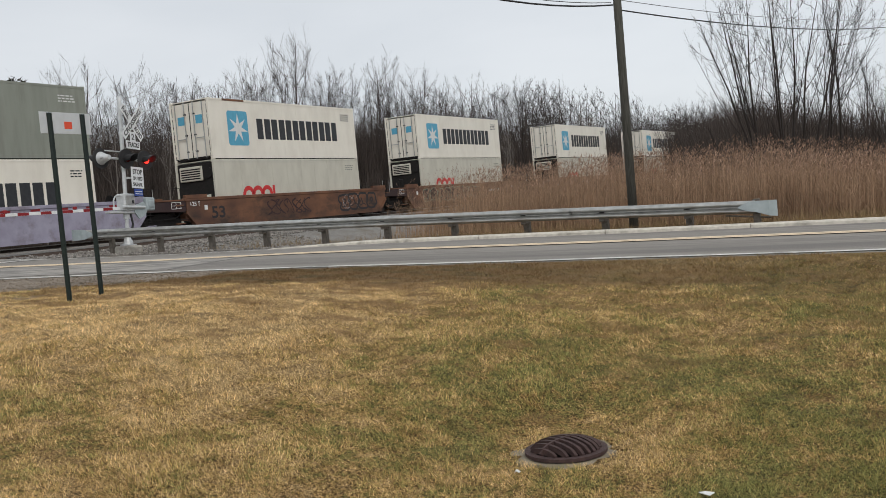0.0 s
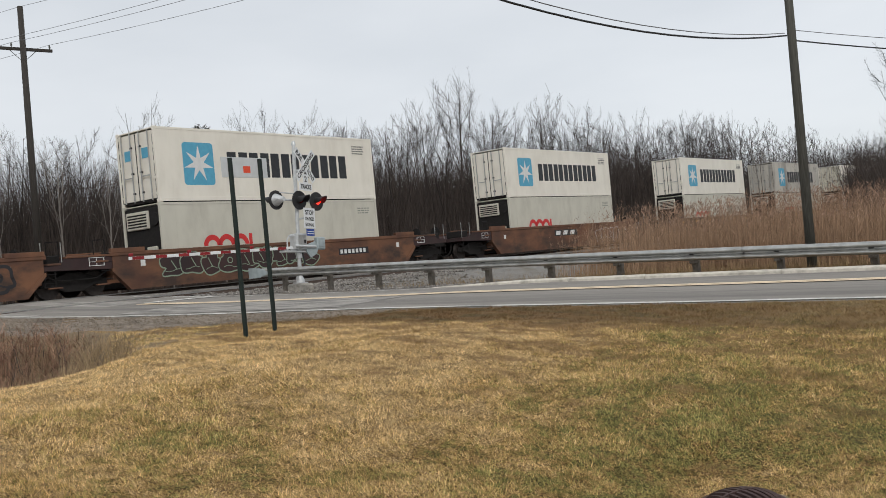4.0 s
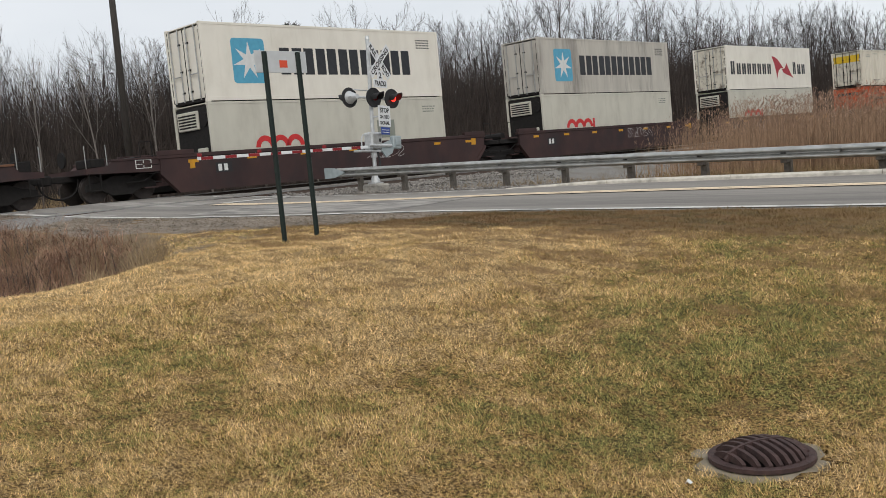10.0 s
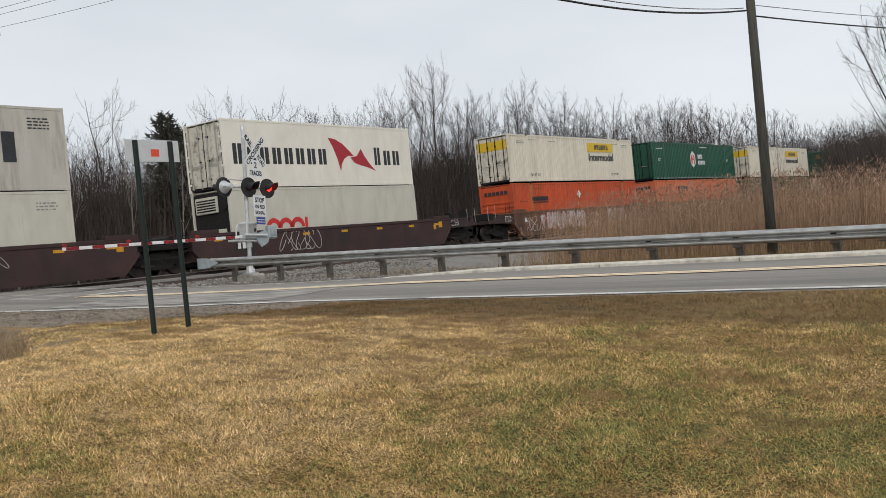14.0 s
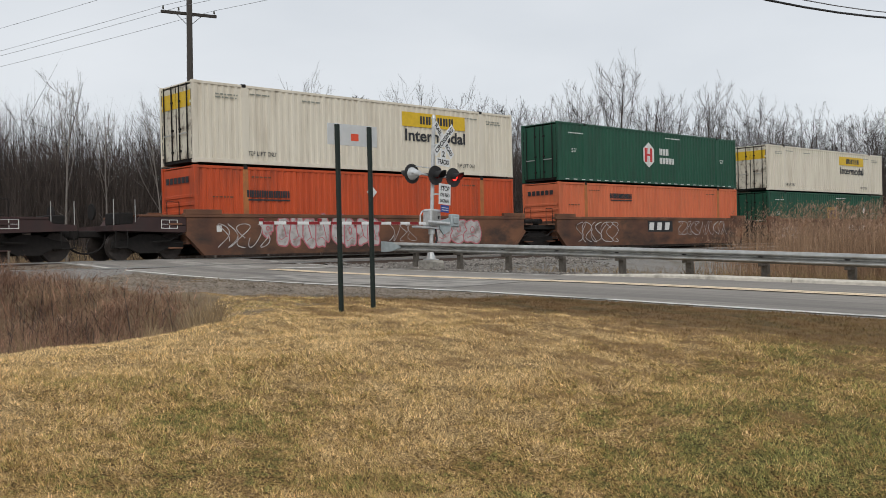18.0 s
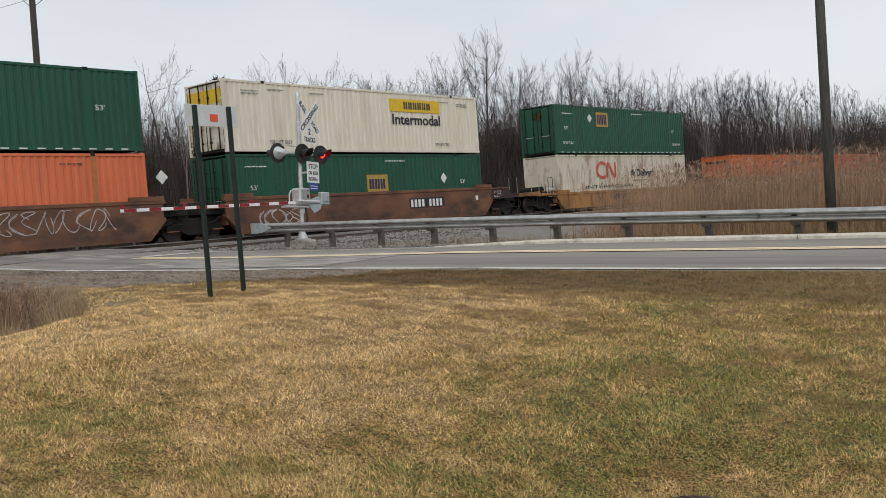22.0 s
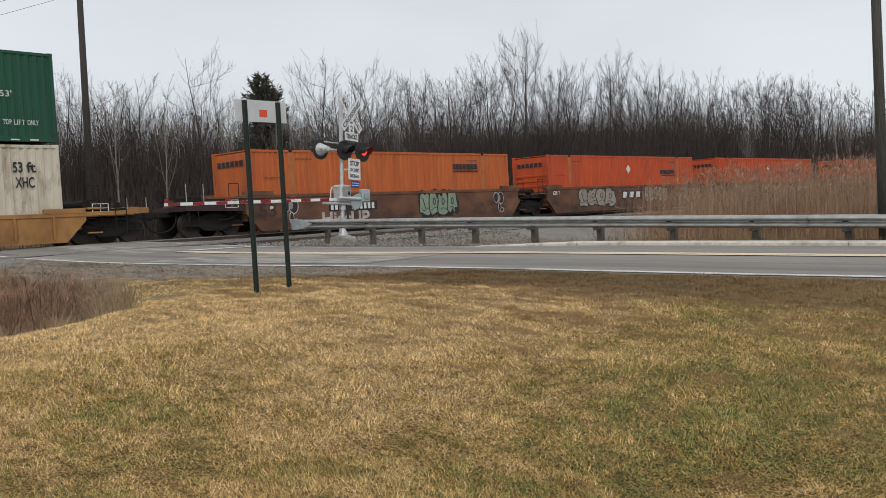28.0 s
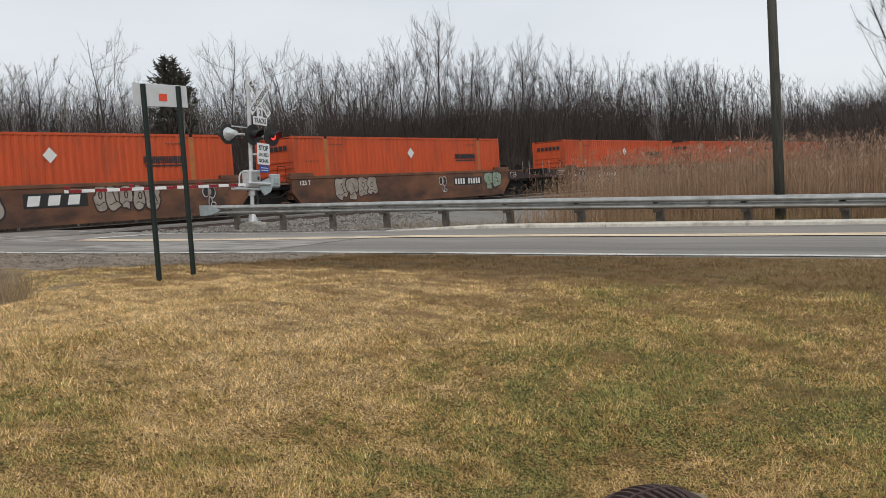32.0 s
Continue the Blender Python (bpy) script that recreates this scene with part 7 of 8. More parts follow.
for s in (1, -1):
    for a_, b_ in ((1.52, 2.45), (2.55, 3.75), (3.85, 4.75)):
        st_ = 0.0 if a_ > 2 else 0.42
        pts_ = [(a_, s * 0.915, 1.08), (b_, s * 0.94, 1.09), (b_ - 0.02, s * 0.775, 1.63), (a_ + st_, s * 0.80, 1.56 if a_ > 2 else 1.50)]
        part("side_window", Geo().add(pts_ + [(p[0], p[1] - s * 0.03, p[2]) for p in pts_], [(0, 1, 2, 3), (4, 7, 6, 5), (0, 4, 5, 1), (1, 5, 6, 2), (2, 6, 7, 3), (3, 7, 4, 0)]), M_GLASS_DARK, van)
    part("side_mirror", Geo().box(1.42, 1.56, min(s * 0.96, s * 1.16), max(s * 0.96, s * 1.16), 1.08, 1.25, 0.05), M_VAN, van)
    part("window_trim", Geo().box(1.22, 4.8, min(s * 0.965, s * 0.975), max(s * 0.965, s * 0.975), 1.02, 1.04), M_CHROME, van)
    part("body_moulding", Geo().box(1.48, 4.4, min(s * 0.985, s * 1.004), max(s * 0.985, s * 1.004), 0.60, 0.625), M_CHROME, van)
    for dd in (1.40, 2.6):
        part("door_seam", Geo().box(dd, dd + 0.012, min(s * 0.985, s * 0.9985), max(s * 0.985, s * 0.9985), 0.3, 0.98), M_BLACK, van)
    hl = part("headlamp", skin_patch([(0.20, 0.655, 0.77), (0.28, 0.655, 0.795), (0.37, 0.662, 0.812), (0.459, 0.675, 0.822)], s, 0.012), M_LAMP_CLEAR, van)
    part("turn_lamp", skin_patch([(0.46, 0.70, 0.822), (0.49, 0.725, 0.826), (0.52, 0.76, 0.828)], s, 0.012), M_AMBER, hl)
    part("bumper_crease", skin_patch([(0.02, 0.40, 0.41), (0.13, 0.40, 0.41), (0.37, 0.40, 0.41), (0.5, 0.40, 0.405)], s, 0.006), M_BLACK, van)
    for wx in (0.97, 4.05):
        wh = part("wheel", Geo().tube((wx, s * 0.76, 0.305), (wx, s * 0.99, 0.305), 0.305, 0.29, 32), M_TYRE, van)
        VAN_AXLES.append((wh, wx))
        part("wheel_arch", Geo().tube((wx, s * 0.60, 0.33), (wx, s * 0.9865, 0.32), 0.345, 0.345, 32), M_TYRE, van)
        part("rim", Geo().tube((wx, s * 0.985, 0.305), (wx, s * 0.996, 0.305), 0.192, 0.188, 28), M_UNDER, wh)
        part("rim_lip", Geo().add(*(lambda n: ([(wx + r * math.cos(2 * math.pi * i / n), s * yy, 0.305 + r * math.sin(2 * math.pi * i / n)) for r, yy in ((0.194, 0.99), (0.194, 1.004), (0.178, 1.004), (0.178, 0.99)) for i in range(n)], [(k * n + i, k * n + (i + 1) % n, ((k + 1) % 4) * n + (i + 1) % n, ((k + 1) % 4) * n + i) for k in range(4) for i in range(n)]))(28)), M_ALLOY, wh)
        for k in range(7):
            a_ = 2 * math.pi * (k + 0.25) / 7
            d_ = Vector((math.cos(a_), 0, math.sin(a_)))
            t_ = Vector((-math.sin(a_), 0, math.cos(a_)))
            c_ = Vector((wx, s * 0.998, 0.305))
            o_ = Vector((0, s * 0.006, 0))
            part("spoke", Geo().add([c_ - t_ * 0.030, c_ + t_ * 0.030, c_ + d_ * 0.184 + t_ * 0.034, c_ + d_ * 0.184 - t_ * 0.034, c_ - t_ * 0.026 + o_, c_ + t_ * 0.026 + o_, c_ + d_ * 0.184 + t_ * 0.028 + o_, c_ + d_ * 0.184 - t_ * 0.028 + o_], [(0, 1, 2, 3), (4, 7, 6, 5), (0, 4, 5, 1), (1, 5, 6, 2), (2, 6, 7, 3), (3, 7, 4, 0)]), M_ALLOY, wh)
        part("hub_cap", Geo().tube((wx, s * 0.998, 0.305), (wx, s * 1.010, 0.305), 0.055, 0.045, 14), M_ALLOY, wh)


def nose_band(z0_, z1_, reach, out, material, name, under, back=0.0):
    """A band that wraps round the rounded nose from side to side."""
    ss = [0.0, 0.01, 0.025, 0.05, 0.08, 0.13, 0.18, reach]
    line = [(q, -half_width(q)) for q in reversed(ss)] + [(q, half_width(q)) for q in ss]
    v_, f_ = [], []
    for q, y_ in line:
        lean = back * q
        v_ += [(q - out, y_ * (1 + out * 0.6), z0_ + lean), (q - out + 0.02, y_ * (1 + out * 0.6), z1_ + lean), (q + 0.05, y_ * 0.92, z1_ + lean), (q + 0.05, y_ * 0.92, z0_ + lean)]
    for k in range(len(line) - 1):
        f_ += [(4 * k + j, 4 * k + (j + 1) % 4, 4 * k + 4 + (j + 1) % 4, 4 * k + 4 + j) for j in range(4)]
    f_ += [(0, 1, 2, 3), tuple(4 * len(line) - 4 + j for j in range(4))]
    return part(name, Geo().add(v_, f_), material, under)


gr = nose_band(0.555, 0.765, 0.222, 0.006, M_BLACK, "grille", van, 0.25)
for k in range(5):
    nose_band(0.552 + 0.048 * k, 0.573 + 0.048 * k, 0.222, 0.020, M_CHROME, "grille_bar", gr, 0.25)
part("plate_bar", Geo().box(-0.03, -0.012, -0.15, 0.15, 0.30, 0.41, 0.003), M_SIGN_BACK, van)


# ---- vegetation ----
def tree_arrays(seed, height, radius, fork=0.42, nl=8, n2=7, n3=10, tw=0.0105, r0=None, low=5, leader=1.0):
    """Trunk and crown of a bare tree as triangle arrays: a trunk that forks into rising limbs
    which fill a rounded crown, with side branches and fine spreading twigs."""
    r = np.random.default_rng(seed)
    tv, tf, cv, cf = [], [], [], []

    def limb(V, F, pts, radii, n):
        o = len(V)
        up = np.array([0.3, 0.2, 0.93])
        for k, (p, q) in enumerate(zip(pts, radii)):
            d = pts[min(k + 1, len(pts) - 1)] - pts[max(k - 1, 0)]
            d = d / (np.linalg.norm(d) + 1e-9)
            a = np.cross(d, up if abs(d @ up) < 0.95 else np.array([1.0, 0, 0]))
            a /= np.linalg.norm(a)
            b = np.cross(d, a)
            for i in range(n):
                t = 2 * math.pi * i / n
                V.append(p + q * (math.cos(t) * a + math.sin(t) * b))
        for k in range(len(pts) - 1):
            for i in range(n):
                j = (i + 1) % n
                A, B, C, D = o + k * n + i, o + k * n + j, o + (k + 1) * n + j, o + (k + 1) * n + i
                F.append((A, B, C))
                F.append((A, C, D))

    def along(pts, g):
        k = min(int(g * (len(pts) - 1)), len(pts) - 2)
        d = pts[k + 1] - pts[k]
        return pts[k] + d * (g * (len(pts) - 1) - k), d / (np.linalg.norm(d) + 1e-9)

    def aside(d, amount, lift):
        e = np.cross(d, r.normal(size=3))
        e = d + amount * e / (np.linalg.norm(e) + 1e-9) + np.array([0, 0, lift])
        return e / np.linalg.norm(e)

    def twigs(pts, count, ln):
        for m_ in range(count):
            p3, d3 = along(pts, 0.15 + 0.85 * (m_ + r.random()) / count)
            d3 = aside(d3, 0.55 + 0.8 * r.random(), 0.22)
            o = len(cv)
            sd = np.cross(d3, r.normal(size=3))
            sd *= tw * 0.42 / (np.linalg.norm(sd) + 1e-9)
            cv.extend([p3 - sd, p3 + sd, p3 + d3 * ln * (0.45 + 0.75 * r.random())])
            cf.append((o, o + 1, o + 2))

    def branch(p, d, ln, rb, count):
        q1 = p + d * ln * 0.5
        e = aside(d, 0.3 * r.random(), 0.30)
        pts = [p, q1, q1 + e * ln * 0.5]
        limb(cv, cf, pts, [rb, rb * 0.7, tw * 0.6], 3)
        twigs(pts, count, ln * 0.36)

    r0 = r0 or 0.0078 * height
    top = height * (0.72 + 0.22 * leader)
    tp = [np.zeros(3)]
    d = np.array([0.0, 0.0, 1.0])
    for k in range(8):
        d = d + np.array([0.06, 0.06, 0.0]) * r.normal(size=3) + np.array([0, 0, 0.08])
        d /= np.linalg.norm(d)
        tp.append(tp[-1] + d * top / 8)
    taper = [r0 * (1.25 if k == 0 else 1 - 0.90 * (k / 8) ** 1.1) for k in range(9)]
    limb(tv, tf, tp, taper, 6)
    crown_c, crown_h = 0.5 + 0.5 * fork * 0.75, 0.5 - 0.5 * fork * 0.75
    stems = [tp[4:]]
    for i in range(nl):
        f = fork + (0.86 - fork) * (i + 0.9 * r.random()) / nl
        p, _ = along(tp, f * height / top if f * height < top else 0.99)
        az = i * 2.4 + 0.8 * r.random()
        zt = min(0.985, max(f + 0.10, crown_c + crown_h * (0.05 + 0.9 * r.random() ** 0.8)))
        rad = radius * math.sqrt(max(0.04, 1 - ((zt - crown_c) / crown_h) ** 2)) * (0.65 + 0.4 * r.random())
        e = np.array([math.cos(az) * rad, math.sin(az) * rad, zt * height])
        c = p + (e - p) * np.array([0.82, 0.82, 0.42])
        pts = [(1 - s) ** 2 * p + 2 * s * (1 - s) * c + s * s * e + 0.05 * (s * (1 - s) * 4) * r.normal(size=3) for s in (0, 0.25, 0.5, 0.75, 1)]
        rb = max(r0 * (1 - 0.8 * f) * 0.40, tw * 1.1)
        limb(cv, cf, pts, [rb, rb * 0.8, rb * 0.6, rb * 0.4, tw * 0.5], 4)
        stems.append(pts)
        twigs(pts[-2:], 11, 0.05 * height)
    for pts in stems:
        total = np.linalg.norm(pts[-1] - pts[0])
        for j in range(n2):
            g = 0.22 + 0.78 * (j + r.random()) / n2
            p, d = along(pts, min(g, 0.99))
            d = aside(d, 0.5 + 0.45 * r.random(), 0.30)
            branch(p, d, max(0.05 * height, total * 0.24) * (1.15 - 0.5 * g) * (0.7 + 0.6 * r.random()), max(r0 * 0.09, tw * 0.8), n3)
        twigs(pts, n3, 0.05 * height)
    for i in range(low):
        p, d = along(tp, (0.12 + 0.88 * r.random()) * fork)
        d = aside(d, 1.6, 0.1)
        branch(p, d, 0.08 * height * (0.6 + 0.8 * r.random()), tw * 1.3, max(4, n3 // 2))
    return np.array(tv), np.array(tf), np.array(cv), np.array(cf)


KINDS = [tree_arrays(11, 18, 3.3, 0.40, 20, 10, 20, 0.0065), tree_arrays(12, 15, 2.7, 0.36, 14, 9, 15, 0.007), tree_arrays(13, 14, 1.9, 0.52, 8, 6, 10, 0.009), tree_arrays(14, 12, 2.6, 0.34, 9, 8, 12),
         tree_arrays(15, 13, 2.9, 0.36, 9, 8, 12), tree_arrays(16, 10, 2.2, 0.3, 8, 8, 11), tree_arrays(17, 16, 2.6, 0.55, 12, 9, 14, 0.009), tree_arrays(18, 11, 1.7, 0.35, 7, 7, 10)]


def tree_thing(k, material, name, label):
    tv, tf, cv, cf = KINDS[k]
    t = thing(name, label, "tree", "woods beyond the tracks")
    part("trunk", np_mesh("trunk", tv, tf, material), material, t)
    part("crown", np_mesh("crown", cv, cf, material), material, t)
    return t


def stand(proto, x, y, s, turn, first):
    m = pose(x, y, float(ground_z(x, y)) - 0.1, 0, 0, turn)
    if first:
        proto.matrix_basis = m
        proto.scale = (s, s, s)
        return proto
    c = copy_thing(proto, m)
    c.scale = (s, s, s)
    return c


# tall trees that stand out above the wood's edge: place, kind, height
rt = random.Random(5)
PROTO = {}
OUT = [(-48.5, 69.0, 0, 18.3), (-48, 84.5, 6, 18.0), (-48, 36.8, 2, 13.2), (-48, 44.5, 1, 13.6), (-48, 50.9, 2, 13.8), (-48, 58.3, 4, 12.9), (-47.5, 62.5, 4, 13.4), (-48, 76.7, 2, 16.2), (-48, 91.3, 1, 17.2), (-49, 97, 3, 16), (-48, 105.2, 4, 16.9), (-50, 117, 3, 17.0), (-48, 129.5, 4, 17.8), (-47, 73, 3, 12.9), (-48, 47.5, 5, 11.9), (-48, 54.5, 3, 12.6), (-48, 34.6, 5, 10.2), (-48, 32.1, 4, 10.9), (-48, 30.2, 3, 10.6), (-48, 26.5, 1, 11.0), (-49, 21, 3, 10.7), (-50, 16, 4, 11.2), (-48, 12, 2, 10.7)]
for x, y, k, h in OUT:
    first = k not in PROTO
    if first:
        PROTO[k] = tree_thing(k, M_BARK, "bare_tree", "tall leafless grey tree at the edge of the wood")
    base_h = max(KINDS[k][0][:, 2].max(), KINDS[k][2][:, 2].max())
    stand(PROTO[k], x, y, h / base_h, rt.random() * 360, first)
# pale birches among them
bp = tree_thing(7, M_BIRCH, "birch_tree", "slender leafless birch with pale bark")
BIRCH = [(-43.4, 6.5, 8.0), (-44, 11, 9.2), (-43.6, 15.5, 8.4), (-43.2, 19.2, 9.0), (-44.2, 21.4, 7.8), (-43.2, 37.2, 8.6), (-43.8, 43.5, 8.4), (-43.5, 47.5, 7.6), (-43.5, 27, 9.5), (-44, 30.5, 8.8), (-43.8, 34, 9), (-44.5, 40, 8), (-44, 105, 9), (-43, 118, 10), (-42, 121, 9), (-44, 24, 8.5), (-40, 96, 8.5), (-41, 99, 8), (-28.9, 90, 8.6), (-28.0, 90.6, 8.2), (-25.3, 91, 7.2)]
for i, (x, y, h) in enumerate(BIRCH):
    stand(bp, x, y, h / 11, rt.random() * 360, i == 0)

# the broad multi-stemmed tree behind the reeds
big = thing("bare_tree", "broad leafless tree with many upright stems behind the reeds", "tree")
for i, (dx, dy, lean, az) in enumerate(((0, 0, 3, 0), (0.6, 0.2, 8, 15), (-0.4, 0.1, 10, 185), (0.9, -0.2, 14, 350), (-0.7, 0.3, 7, 160), (0.2, 0.3, 5, 60), (-0.6, -0.2, 16, 175), (1.2, 0.1, 20, 8), (-0.1, 0.4, 10, 260), (1.6, 0.4, 11, 20), (-1.0, 0.3, 4, 200), (2.2, 0.2, 5, 40))):
    tv, tf, cv, cf = tree_arrays(40 + i, 10.8 - 0.06 * lean, 1.35, 0.28, 7, 6, 10, 0.009, 0.075, 5)
    m = pose(dx, dy, 0, 0, 0, az) @ pose(0, 0, 0, 0, lean, 0)
    for nm, v, f in (("trunk", tv, tf), ("crown", cv, cf)):
        o = part(nm, np_mesh(nm, v, f, M_BARK_DARK), M_BARK_DARK, big)
        o.matrix_basis = m
big.matrix_basis = pose(-5.6, 46.0, float(ground_z(-5.6, 46.0)) - 0.1)


# pines
def pine_arrays(seed, height, wide):
    r = np.random.default_rng(seed)
    P = []
    for i in range(170):
        f = 0.35 + 0.65 * r.random() ** 0.8
        az = r.random() * 6.28
        ln = wide * math.sqrt(max(0.03, 1 - ((f - 0.55) / 0.46) ** 2)) * (0.55 + 0.55 * r.random())
        for j in range(24):
            t = 0.25 + 0.75 * r.random()
            c = np.array([math.cos(az) * ln * t, math.sin(az) * ln * t, f * height + 0.25 * ln * t + 0.16 * r.normal()])
            d = np.array([math.cos(az), math.sin(az), 0.6]) + 0.9 * r.normal(size=3)
            d *= 0.34 / np.linalg.norm(d)
            w = np.cross(d, r.normal(size=3))
            w *= 0.042 / (np.linalg.norm(w) + 1e-9)
            P += [c - w, c + w, c + d]
    P = np.array(P)
    return P, np.arange(len(P)).reshape(-1, 3)


for x, y, h, wd, sd in ((-47.5, 39.9, 10.9, 1.7, 1), (-48.5, 41.3, 10.3, 1.5, 2), (-48, 72.5, 8.0, 1.5, 3)):
    pt = thing("pine_tree", "dark green pine among the bare trees", "tree", m=pose(x, y, float(ground_z(x, y)) - 0.1))
    part("trunk", Geo().tube((0, 0, 0), (0, 0, h), 0.14, 0.02, 7), M_BARK_DARK, pt)
    P, F = pine_arrays(sd, h, wd)
    part("crown", np_mesh("crown", P, F, M_NEEDLE), M_NEEDLE, pt)


def wood(name, spots, kinds, material, label, seed):
    """A far wood joined into one mesh: spots of x, y, height."""
    r = np.random.default_rng(seed)
    VV, FF, o = [], [], 0
    for x, y, h in spots:
        tv, tf, cv, cf = KINDS[kinds[int(r.integers(len(kinds)))]]
        s = h / max(tv[:, 2].max(), cv[:, 2].max())
        a = r.random() * 6.28
        R = np.array([[math.cos(a), -math.sin(a), 0], [math.sin(a), math.cos(a), 0], [0, 0, 1]]) * s
        R[:2] *= 0.85 + 0.5 * r.random()
        g = np.array([x, y, float(ground_z(x, y)) - 0.1])
        for v, f in ((tv, tf), (cv, cf)):
            VV.append(v @ R.T + g)
            FF.append(f + o)
            o += len(v)
    return tagged(new(name, np_mesh(name, np.concatenate(VV), np.concatenate(FF), material)), label, "wood", kind="stuff")


SMALL = [tree_arrays(60 + i, 11, 1.6 + 0.14 * i, 0.34 + 0.03 * i, 9, 6, 11, 0.0085, 0.072, 4) for i in range(8)]
FAR = [tree_arrays(80 + i, 13, 1.9 + 0.15 * i, 0.36 + 0.03 * i, 6, 4, 6, 0.017, 0.08, 2) for i in range(6)]
n_keep = len(KINDS)
KINDS += SMALL + FAR
near_kinds, far_kinds = list(range(n_keep, n_keep + 8)), list(range(n_keep + 8, n_keep + 14))
rw = np.random.default_rng(21)
near_spots, far_spots = [], []
for i in range(550):
    y = rw.random() * 134 - 8 if i < 290 else 118 + rw.random() ** 1.1 * 215
    x = -45.5 - rw.gamma(1.8, 5.5 if i < 290 else 6.5) + float(bend(max(y, 0))) * 0.9
    h = (9.6 + 0.035 * max(y - 20, 0) + (5.0 if y > 60 else 2.5 * y / 60)) * (0.62 + 0.33 * rw.random())
    (near_spots if i < 290 else far_spots).append((x, y, min(h, 17.0)))
wood("deciduous_wood", near_spots[:120], near_kinds, M_BARK, "dense leafless grey wood beyond the tracks", 2)
wood("deciduous_wood", near_spots[120:], near_kinds, M_BARK_DARK, "dark leafless wood beyond the tracks", 3)
wood("deciduous_wood", far_spots, far_kinds, M_BARK_DARK, "leafless wood along the curve of the tracks", 5)
spots = []
for i in range(135):
    x = -34 + 75 * rw.random()
    y = 56 + rw.gamma(2.0, 8.0) + max(0, -x - 8) * 3.0
    if x < -16 and y < 90:
        y += 50
    spots.append((x, y, (8.9 + 0.035 * (y - 50)) * (0.60 + 0.45 * rw.random())))
wood("deciduous_wood", spots, [4, 5, 7] + near_kinds, M_BARK_DARK, "leafless wood behind the reeds", 4)


def spikes(b, d, w, rg):
    """Single slim triangles: feet, direction with length, half width."""
    n = len(b)
    fa = rg.random(n) * 6.283
    wv = np.stack([np.cos(fa) * w, np.sin(fa) * w, 0 * w], -1)
    p = np.empty((n, 3, 3))
    p[:, 0], p[:, 1], p[:, 2] = b - wv, b + wv, b + d
    return p.reshape(-1, 3), np.arange(3 * n).reshape(-1, 3)


def value_noise(x, y, cell, seed):
    """Smooth noise between 0 and 1 on a grid of the given cell."""
    g = np.random.default_rng(seed).random((512, 512))
    u, v = x / cell + 200.0, y / cell + 200.0
    i, j = np.floor(u).astype(int), np.floor(v).astype(int)
    fu, fv = u - i, v - j
    fu, fv = fu * fu * (3 - 2 * fu), fv * fv * (3 - 2 * fv)
    i, j, i1, j1 = i % 512, j % 512, (i + 1) % 512, (j + 1) % 512
    return (g[i, j] * (1 - fu) + g[i1, j] * fu) * (1 - fv) + (g[i, j1] * (1 - fu) + g[i1, j1] * fu) * fv


# thicket at the foot of the woods: saplings, each with side shoots
rg = np.random.default_rng(8)
for n, fx, fy, h0, wd in ((36000, lambda n: -42.5 - rg.gamma(1.8, 5.0, n), lambda n: rg.random(n) ** 1.45 * 330 - 10, 4.6, 0.022), (64000, lambda n: -46 - 30 * rg.random(n), lambda n: 70 + rg.random(n) ** 1.15 * 280, 7.6, 0.040), (82000, lambda n: -47.5 - 22 * rg.random(n), lambda n: rg.random(n) * 140 - 24, 8.3, 0.030), (36000, lambda n: -24 + 68 * rg.random(n) ** 1.15, None, 4.1, 0.028)):
    x = fx(n)
    if fy is None:
        y = 53 + rg.gamma(1.8, 5.0, n) + np.clip(-x - 8, 0, 60) * 3.0
        y = np.where((x < -16) & (y < 90), y + 45, y)
        h0 = h0 * (1 + 0.28 * smoothstep(-3.0, -9.0, x))
    else:
        y = fy(n)
        x = x + bend(y) * 0.9
    h = h0 * (0.45 + 0.62 * rg.random(n)) * (1 + 0.004 * np.clip(y, 0, 200))
    az = rg.random(n) * 6.283
    ln = 0.42 * rg.random(n) ** 1.4 * h
    b = np.stack([x, y, ground_z(x, y) - 0.05], -1)
    dv = np.stack([np.cos(az) * ln, np.sin(az) * ln, h], -1)
    PP, TT = [], []
    P, T_ = spikes(b, dv, wd * (0.7 + 0.8 * rg.random(n)), rg)
    PP.append(P)
    TT.append(T_)
    for rep in range(1):
        f_ = 0.2 + 0.6 * rg.random(n)
        az = rg.random(n) * 6.283
        l2 = h * (0.15 + 0.25 * rg.random(n))
        P, T2 = spikes(b + dv * f_[:, None], np.stack([np.cos(az) * l2 * 0.6, np.sin(az) * l2 * 0.6, l2], -1), wd * 0.5 + 0 * h, rg)
        TT.append(T2 + sum(len(q) for q in PP))
        PP.append(P)
    tagged(new("undergrowth", np_mesh("undergrowth", np.concatenate(PP), np.concatenate(TT), M_BRUSH)), "dark tangled undergrowth at the foot of the wood", "undergrowth", kind="stuff")

# reeds behind the guardrail
rg = np.random.default_rng(9)
n = 74000
x = -22 + 62 * rg.random(n) ** 1.1
y = 22.6 + rg.gamma(1.35, 6.5, n)
front = 22.4 + 0.8 * np.sin(x * 0.5) + np.clip(-x - 12, 0, 12) * 0.75
y = np.maximum(y, front + 1.5 * rg.random(n))
d = x - (-14.1 - 0.575 * (y - 25)) + 0.7 * np.sin(y * 1.1)
keep = (y < 52) & (rg.random(n) < np.clip(d / 6.5, 0.0, 1)) & (x - bend(y) > -22.3)
x, y, d = x[keep], y[keep], d[keep]
n = len(x)
patch = np.sin(x * 0.55 + 1.0 + np.sin(y * 0.4)) * np.sin(y * 0.5 + 0.5)
z = ground_z(x, y)
